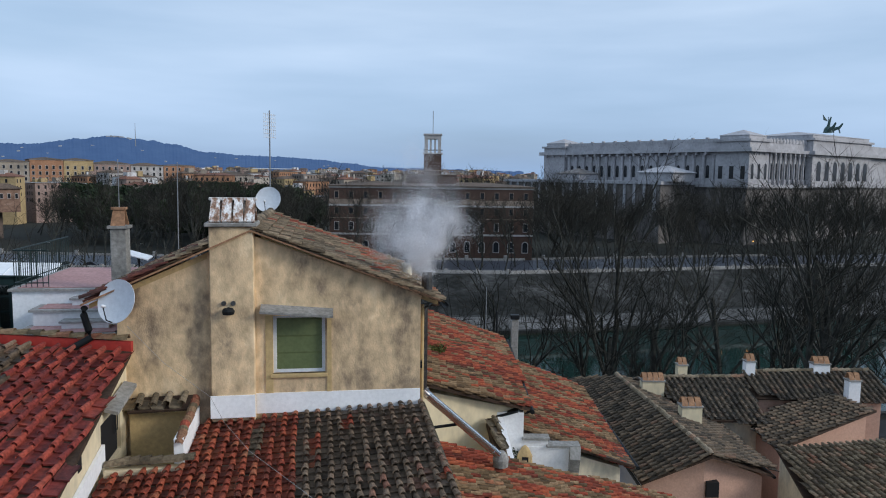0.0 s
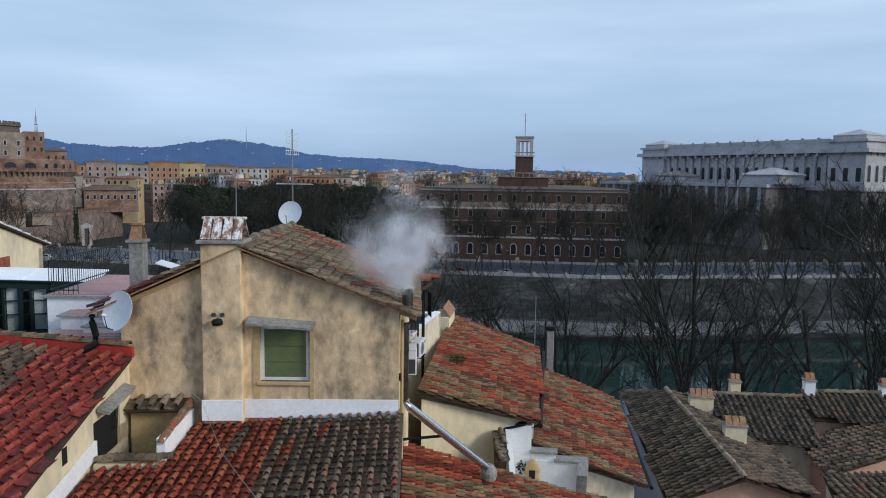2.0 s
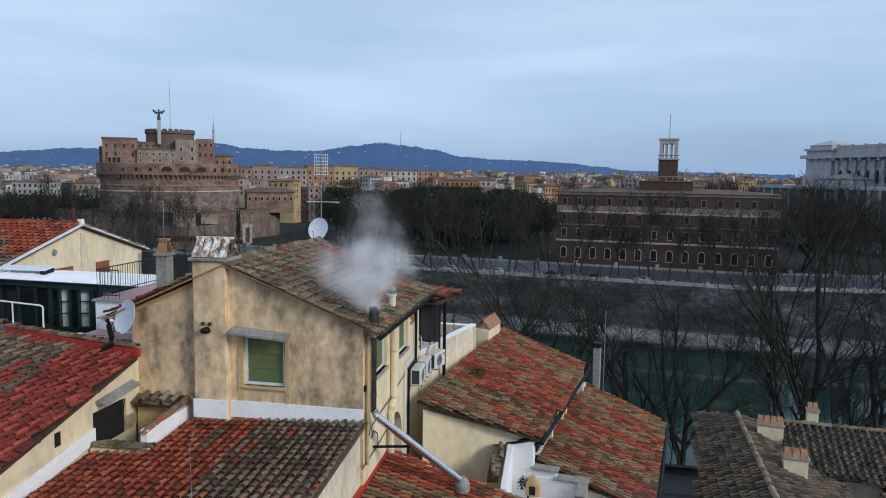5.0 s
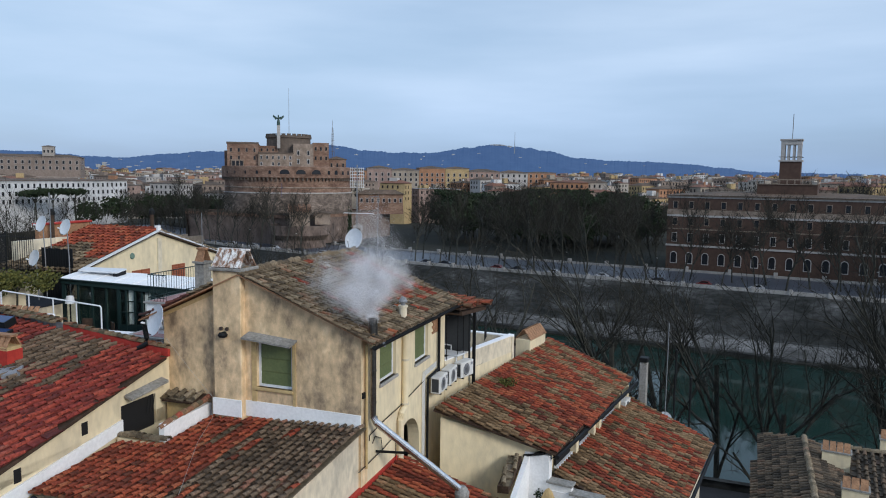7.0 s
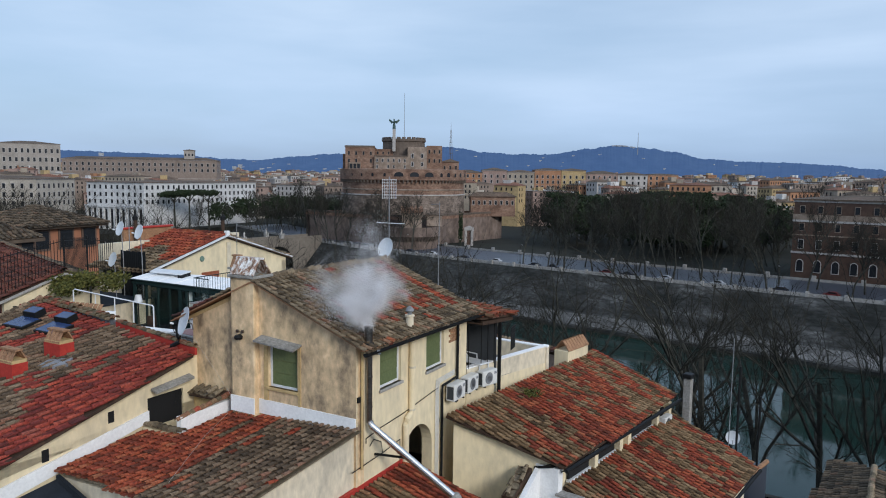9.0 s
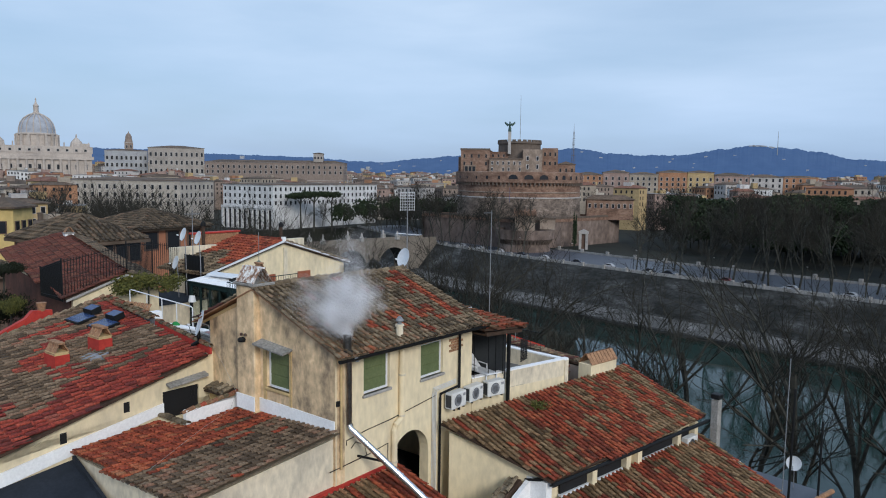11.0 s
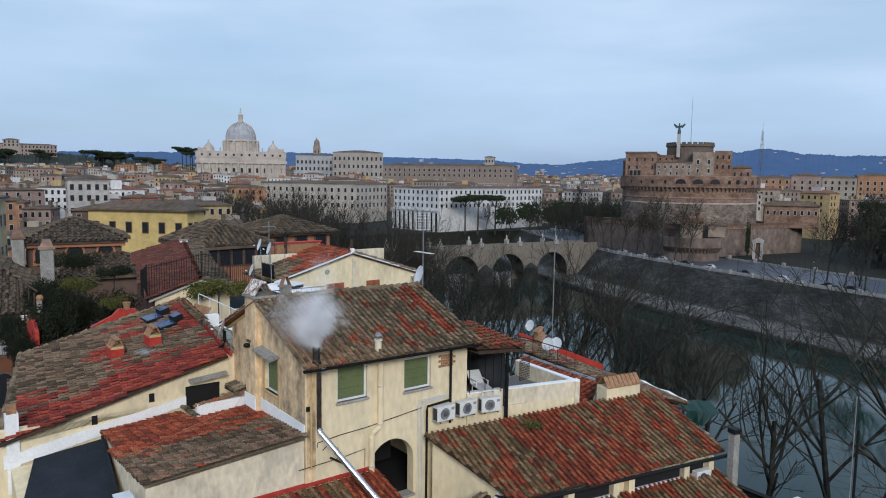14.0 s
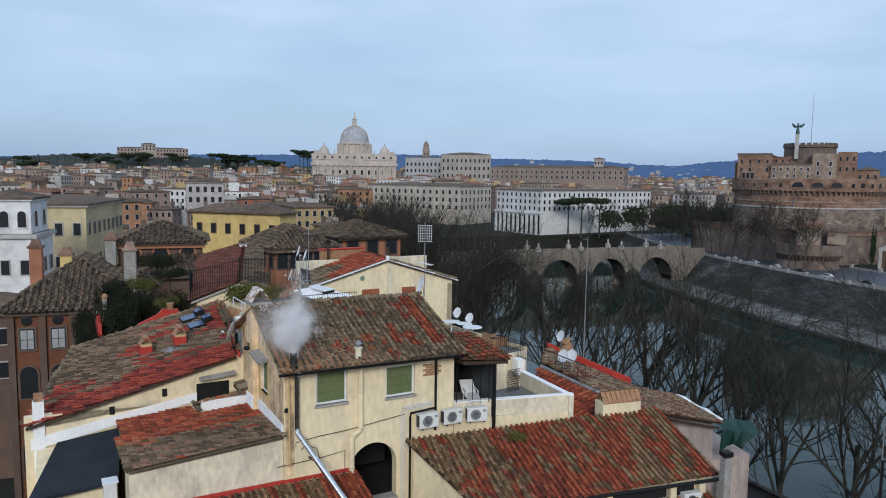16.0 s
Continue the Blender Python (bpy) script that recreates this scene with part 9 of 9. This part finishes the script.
def evergreen(x, y, s, turn, k, z=0.0):
    t = thing("tree", pose(x, y, z, 0, 0, turn) @ Matrix.Scale(s, 4), "dense dark evergreen oak in the park", "tree", "evergreen oaks")
    part("trunk", stem, None, t, m=Matrix.Scale(0.5, 4))
    part("crown", oak_crowns[k % 3], None, t, m=pose(0, 0, 7.5))


cypress = thing("cypress", Matrix.Translation((-170.5, 247.5, 0)), "tall narrow dark cypress by the white gateway", "tree")
part("trunk", tube([(0, 0, -0.3), (0, 0, 13)], 0.22, n=7, r1=0.05), M["bark"], cypress)
part("crown", leaf_mesh(333, 1.3, 7.5, 1000, 0.4, 0.2, 16), None, cypress, m=pose(0, 0, 7.6) @ Matrix.Diagonal((0.75, 0.75, 1.35, 1)))
umbrella_pine(-321, 213, 1.35, 20, 0, "broad umbrella pine by the white palazzo")
umbrella_pine(-317, 222, 1.3, 80, 1, "broad umbrella pine by the white palazzo")
umbrella_pine(-326, 208, 1.28, 140, 2, "broad umbrella pine by the white palazzo")
for k in range(60):
    x, y = rng.uniform(-165, -55), rng.uniform(262, 350)
    if math.hypot(x + 216, y - 262) > 70:
        evergreen(x, y, rng.uniform(1.2, 1.9), rng.uniform(0, 360), k)
for k in range(14):
    evergreen(rng.uniform(-330, -290), rng.uniform(225, 300), rng.uniform(1.1, 1.5), rng.uniform(0, 360), k)
for k in range(16):
    umbrella_pine(rng.uniform(-160, -70), rng.uniform(290, 370), rng.uniform(1.2, 1.6), rng.uniform(0, 360), k, "dark umbrella pine in the fortress park")
for a0, da, n_ in ((100.5, 1.0, 5), (96.3, 0.7, 5), (93.6, 1.1, 8), (91.0, 0.5, 4), (87.0, 2.0, 17), (84.0, 0.8, 6), (81.5, 0.6, 4), (78.2, 0.8, 5), (72.3, 0.6, 4)):
    for k in range(n_):
        a_, d_ = rng.gauss(a0, da * 0.6), rng.uniform(1150, 1260)
        umbrella_pine(15 - d_ * math.sin(radians(a_)), 5 + d_ * math.cos(radians(a_)), rng.uniform(1.5, 2.3), rng.uniform(0, 360), k, "dark umbrella pine on the western hill", 14 + 14 * math.exp(-((a_ - 90) / 9) ** 2) + (14 if a_ < 82 else 0))

# ---- plants near the terrace ----
def bush(name, seed, at_, rx, rz, n, size, label, material, squash=(1, 1, 1)):
    me = leaf_mesh(seed, rx, rz, n, size, 0.2, 12)
    me.materials.clear()
    me.materials.append(M[material])
    t = thing(name, Matrix.Translation(at_), label, "plant")
    part("leaves", me, None, t, m=Matrix.Diagonal((*squash, 1)))
    part("stem", tube([(0, 0, -rz - 0.6), (0.1, 0, 0)], 0.04, n=5), M["bark"], t)


bush("climbing_plant", 401, (-16.75, 16.6, 25.25), 1.5, 0.75, 2300, 0.07, "olive green climber over the pergola", "vine", (0.8, 1.2, 1))
bush("shrub", 402, (-22.8, 8.9, 22.6), 1.4, 2.0, 5200, 0.065, "dark evergreen shrub on the roof garden", "hedge")
bush("shrub", 403, (-29.5, 7.4, 21.2), 1.6, 1.6, 3000, 0.08, "dark evergreen hedge beside the red palazzo", "hedge")
bush("shrub", 404, (-47.5, 9.5, 23.6), 2.6, 1.2, 2600, 0.085, "roof garden shrubs before the loggia", "hedge", (0.5, 1.2, 1))
for k, (u, v, z, lab) in enumerate(((-29.5, -3.2, 24.2, "dark planting along the roof garden pergola"), (-27.3, -3.6, 24.0, "dark planting along the roof garden pergola"), (-25.0, -4.0, 23.6, "dark planting along the roof garden pergola"), (-28.0, -1.6, 24.4, "olive shrubs under the roof garden pergola"))):
    bush("shrub", 410 + k, tuple(HOUSE @ Vector((u, v, z))), 1.3, 0.8, 2200, 0.06, lab, "vine" if k == 3 else "hedge")
for k, u in enumerate((-30.5, -28.0, -25.4, -23.2)):
    bush("shrub", 420 + k, tuple(HOUSE @ Vector((u, -5.2, 21.6))), 1.5, 1.3, 2600, 0.07, "dark evergreen hedge below the roof garden", "hedge", (1, 0.7, 1))
bush("ivy", 430, tuple(HOUSE @ Vector((-27.0, -4.95, 20.6))), 4.2, 2.2, 7000, 0.085, "dark ivy covering the roof garden wall", "hedge", (1, 0.12, 1))
bush("shrub", 440, tuple(HOUSE @ Vector((-26.8, -2.5, 22.6))), 3.4, 0.9, 7000, 0.07, "dense dark planting over the roof garden", "hedge", (1, 0.6, 1))
bush("shrub", 441, tuple(HOUSE @ Vector((-24.6, -0.4, 23.4))), 1.7, 1.3, 4000, 0.065, "dark shrubs behind the roof garden fence", "hedge")
bush("shrub", 450, (-24.3, 9.5, 23.4), 1.5, 1.7, 4200, 0.06, "tall dark evergreen shrub behind the tile roof", "hedge")
bush("shrub", 451, (-27.4, 8.8, 22.9), 1.9, 1.7, 4200, 0.07, "dense dark evergreen shrub on the roof garden", "hedge")
bush("climbing_plant", 452, (-23.4, 11.9, 25.6), 1.6, 0.5, 2600, 0.06, "dark creeper over the garden trellis", "hedge", (1, 0.7, 1))
bush("climbing_plant", 453, (-21.6, 11.8, 24.1), 1.4, 0.6, 2000, 0.06, "olive creeper on the garden balcony", "vine", (1, 0.6, 1))
bush("weed", 405, (-0.25, 25.6, 21.75), 0.5, 0.3, 400, 0.05, "tuft of dry weeds on the tile roof", "vine")
bush("climbing_plant", 406, (2.5, 22.6, 18.9), 0.45, 0.5, 260, 0.05, "small dark climber on the white wall", "leaf", (1, 0.3, 1))

# ---- steam over the flue: fine drifting droplets ----
nrg = np.random.default_rng(77)
puffs = [(-0.02, 0.0, 0.12, 0.16, 1.3), (-0.1, -0.05, 0.38, 0.3, 3.0), (-0.3, -0.1, 0.65, 0.42, 4.2), (0.2, 0.1, 0.85, 0.42, 3.8), (-0.65, -0.3, 0.75, 0.45, 2.8), (-0.15, 0.1, 1.15, 0.45, 3.6), (0.5, 0.2, 1.35, 0.42, 1.7), (-0.3, 0.1, 1.6, 0.42, 1.5), (-0.95, -0.4, 1.15, 0.45, 1.1), (0.05, 0.2, 2.1, 0.45, 0.8), (-0.2, 0.3, 2.7, 0.4, 0.35)]
tri = []
for px, py, pz, pr, dens in puffs:
    sub_ = nrg.normal(0, 0.5, (16, 3))
    wide = nrg.uniform(0.5, 1.25, 16)
    n = int(14000 * dens)
    pick = nrg.integers(0, 16, n)
    c_ = np.array((px, py, pz)) + pr * (sub_[pick] + nrg.normal(0, 0.42, (n, 3)) * wide[pick][:, None])
    u_ = nrg.normal(0, 1, (n, 3))
    u_ /= np.linalg.norm(u_, axis=1)[:, None]
    v_ = np.cross(u_, nrg.normal(0, 1, (n, 3)))
    v_ /= np.linalg.norm(v_, axis=1)[:, None]
    k_ = nrg.uniform(0.0032, 0.0058, n)[:, None]
    tri.append(np.stack((c_ + k_ * u_, c_ + k_ * (-0.5 * u_ + 0.866 * v_), c_ + k_ * (-0.5 * u_ - 0.866 * v_)), 1))
tri = np.concatenate(tri).reshape(-1, 3)
M["steam"] = plain("white_steam", (0.9, 0.9, 0.92), 1.0, spec=0.0)
steam_me = bpy.data.meshes.new("steam")
steam_me.from_pydata(tri.tolist(), [], np.arange(len(tri)).reshape(-1, 3).tolist())
steam_me.materials.append(M["steam"])
steam = part("steam", steam_me, None, None, m=HOUSE @ pose(FLUE[0], FLUE[1], 25.7))
tagged(steam, "white puff of steam drifting from the flue", "steam", kind="stuff")

# ---- cars and street lamps ----
def car(x, y, z, rz, paint, label):
    t = thing("car", pose(x, y, z, 0, 0, rz), label, "car", "parked cars")
    prof = [(-2.05, 0.35), (-2.1, 0.75), (-1.6, 0.92), (-1.0, 1.42), (0.5, 1.46), (1.15, 0.95), (2.0, 0.78), (2.1, 0.4)]
    part("body", slab([(a, -0.82, b) for a, b in prof], (0, 1.64, 0)), paint, t)
    part("side_glass", slab([(-1.45, -0.83, 0.95), (-0.95, -0.83, 1.36), (0.45, -0.83, 1.38), (0.95, -0.83, 0.97)], (0, 1.66, 0)), M["pane"], t)
    part("windscreen", slab([(0.6, -0.7, 1.42), (1.12, -0.7, 1.0), (1.12, 0.7, 1.0), (0.6, 0.7, 1.42)], (0.03, 0, 0.03)), M["pane"], t)
    for a in (-1.3, 1.3):
        for s in (-0.84, 0.68):
            part("wheel", lathe([(0.32, 0), (0.32, 0.16), (0.2, 0.17)], 14, m=pose(a, s + 0.16, 0.32, 90)), M["iron"], t)


paints = [plain("silver_car_paint", (0.45, 0.46, 0.48), 0.3), plain("white_car_paint", (0.7, 0.7, 0.7), 0.3), plain("dark_car_paint", (0.03, 0.035, 0.05), 0.25), plain("red_car_paint", (0.15, 0.018, 0.018), 0.3)]
rng = random.Random(31)
names = ["silver car parked beside the kerb", "white car parked beside the kerb", "dark blue car parked beside the kerb", "small red car parked beside the kerb"]
for k in range(16):
    x = -205 + k * 13 + rng.uniform(-4, 4)
    q = rng.choice((0, 0, 1, 2, 2, 2, 3)) if k != 9 else 3
    car(x, FAR_ROAD + 4.4 + bend(x, FAR_ROAD), 0.02, 180 + rng.uniform(-2, 2) + (0 if x > -110 else 12), paints[q], names[q])
for k in range(7):
    q = rng.choice((0, 0, 1, 2, 3))
    car(-62 - 2.2 * (k % 2), -14 + k * 2.6, 0.02, 90 + rng.uniform(-3, 3), paints[q], names[q])
lamp_glass = plain("pale_lamp_glass", (0.7, 0.7, 0.66), 0.3)
lamp_lit = bpy.data.materials.new("lit_sodium_lamp")
lamp_lit.use_nodes = True
lamp_lit.node_tree.nodes["Principled BSDF"].inputs["Emission Color"].default_value = (1.0, 0.32, 0.04, 1)
lamp_lit.node_tree.nodes["Principled BSDF"].inputs["Emission Strength"].default_value = 6.0


def street_lamp(x, y, lit):
    t = thing("street_lamp", pose(x, y, 0), "iron street lamp glowing orange" if lit else "dark iron street lamp by the parapet", "street lamp", "street lamps")
    part("post", tube([(0, 0, 0), (0, 0, 1.2), (0, 0, 7.2)], 0.11, n=7, r1=0.05), M["iron"], t)
    part("arm", tube([(0, 0, 7.0), (0, 0.6, 7.5), (0, 1.3, 7.4)], 0.04, n=6), M["iron"], t)
    part("lamp_head", lathe([(0.05, 0.25), (0.3, 0.05), (0.28, 0.0)], 12, m=pose(0, 1.3, 7.2)), M["iron"], t)
    part("bulb", lathe([(0.05, -0.22), (0.2, -0.12), (0.26, 0.0)], 12, m=pose(0, 1.3, 7.18)), lamp_lit if lit else lamp_glass, t)


for k in range(13):
    x = -196 + k * 27
    street_lamp(x, FAR_ROAD + 2.3 + bend(x, FAR_ROAD), False)
for x, y in ((96, 240), (106, 243)):
    street_lamp(x, y, True)
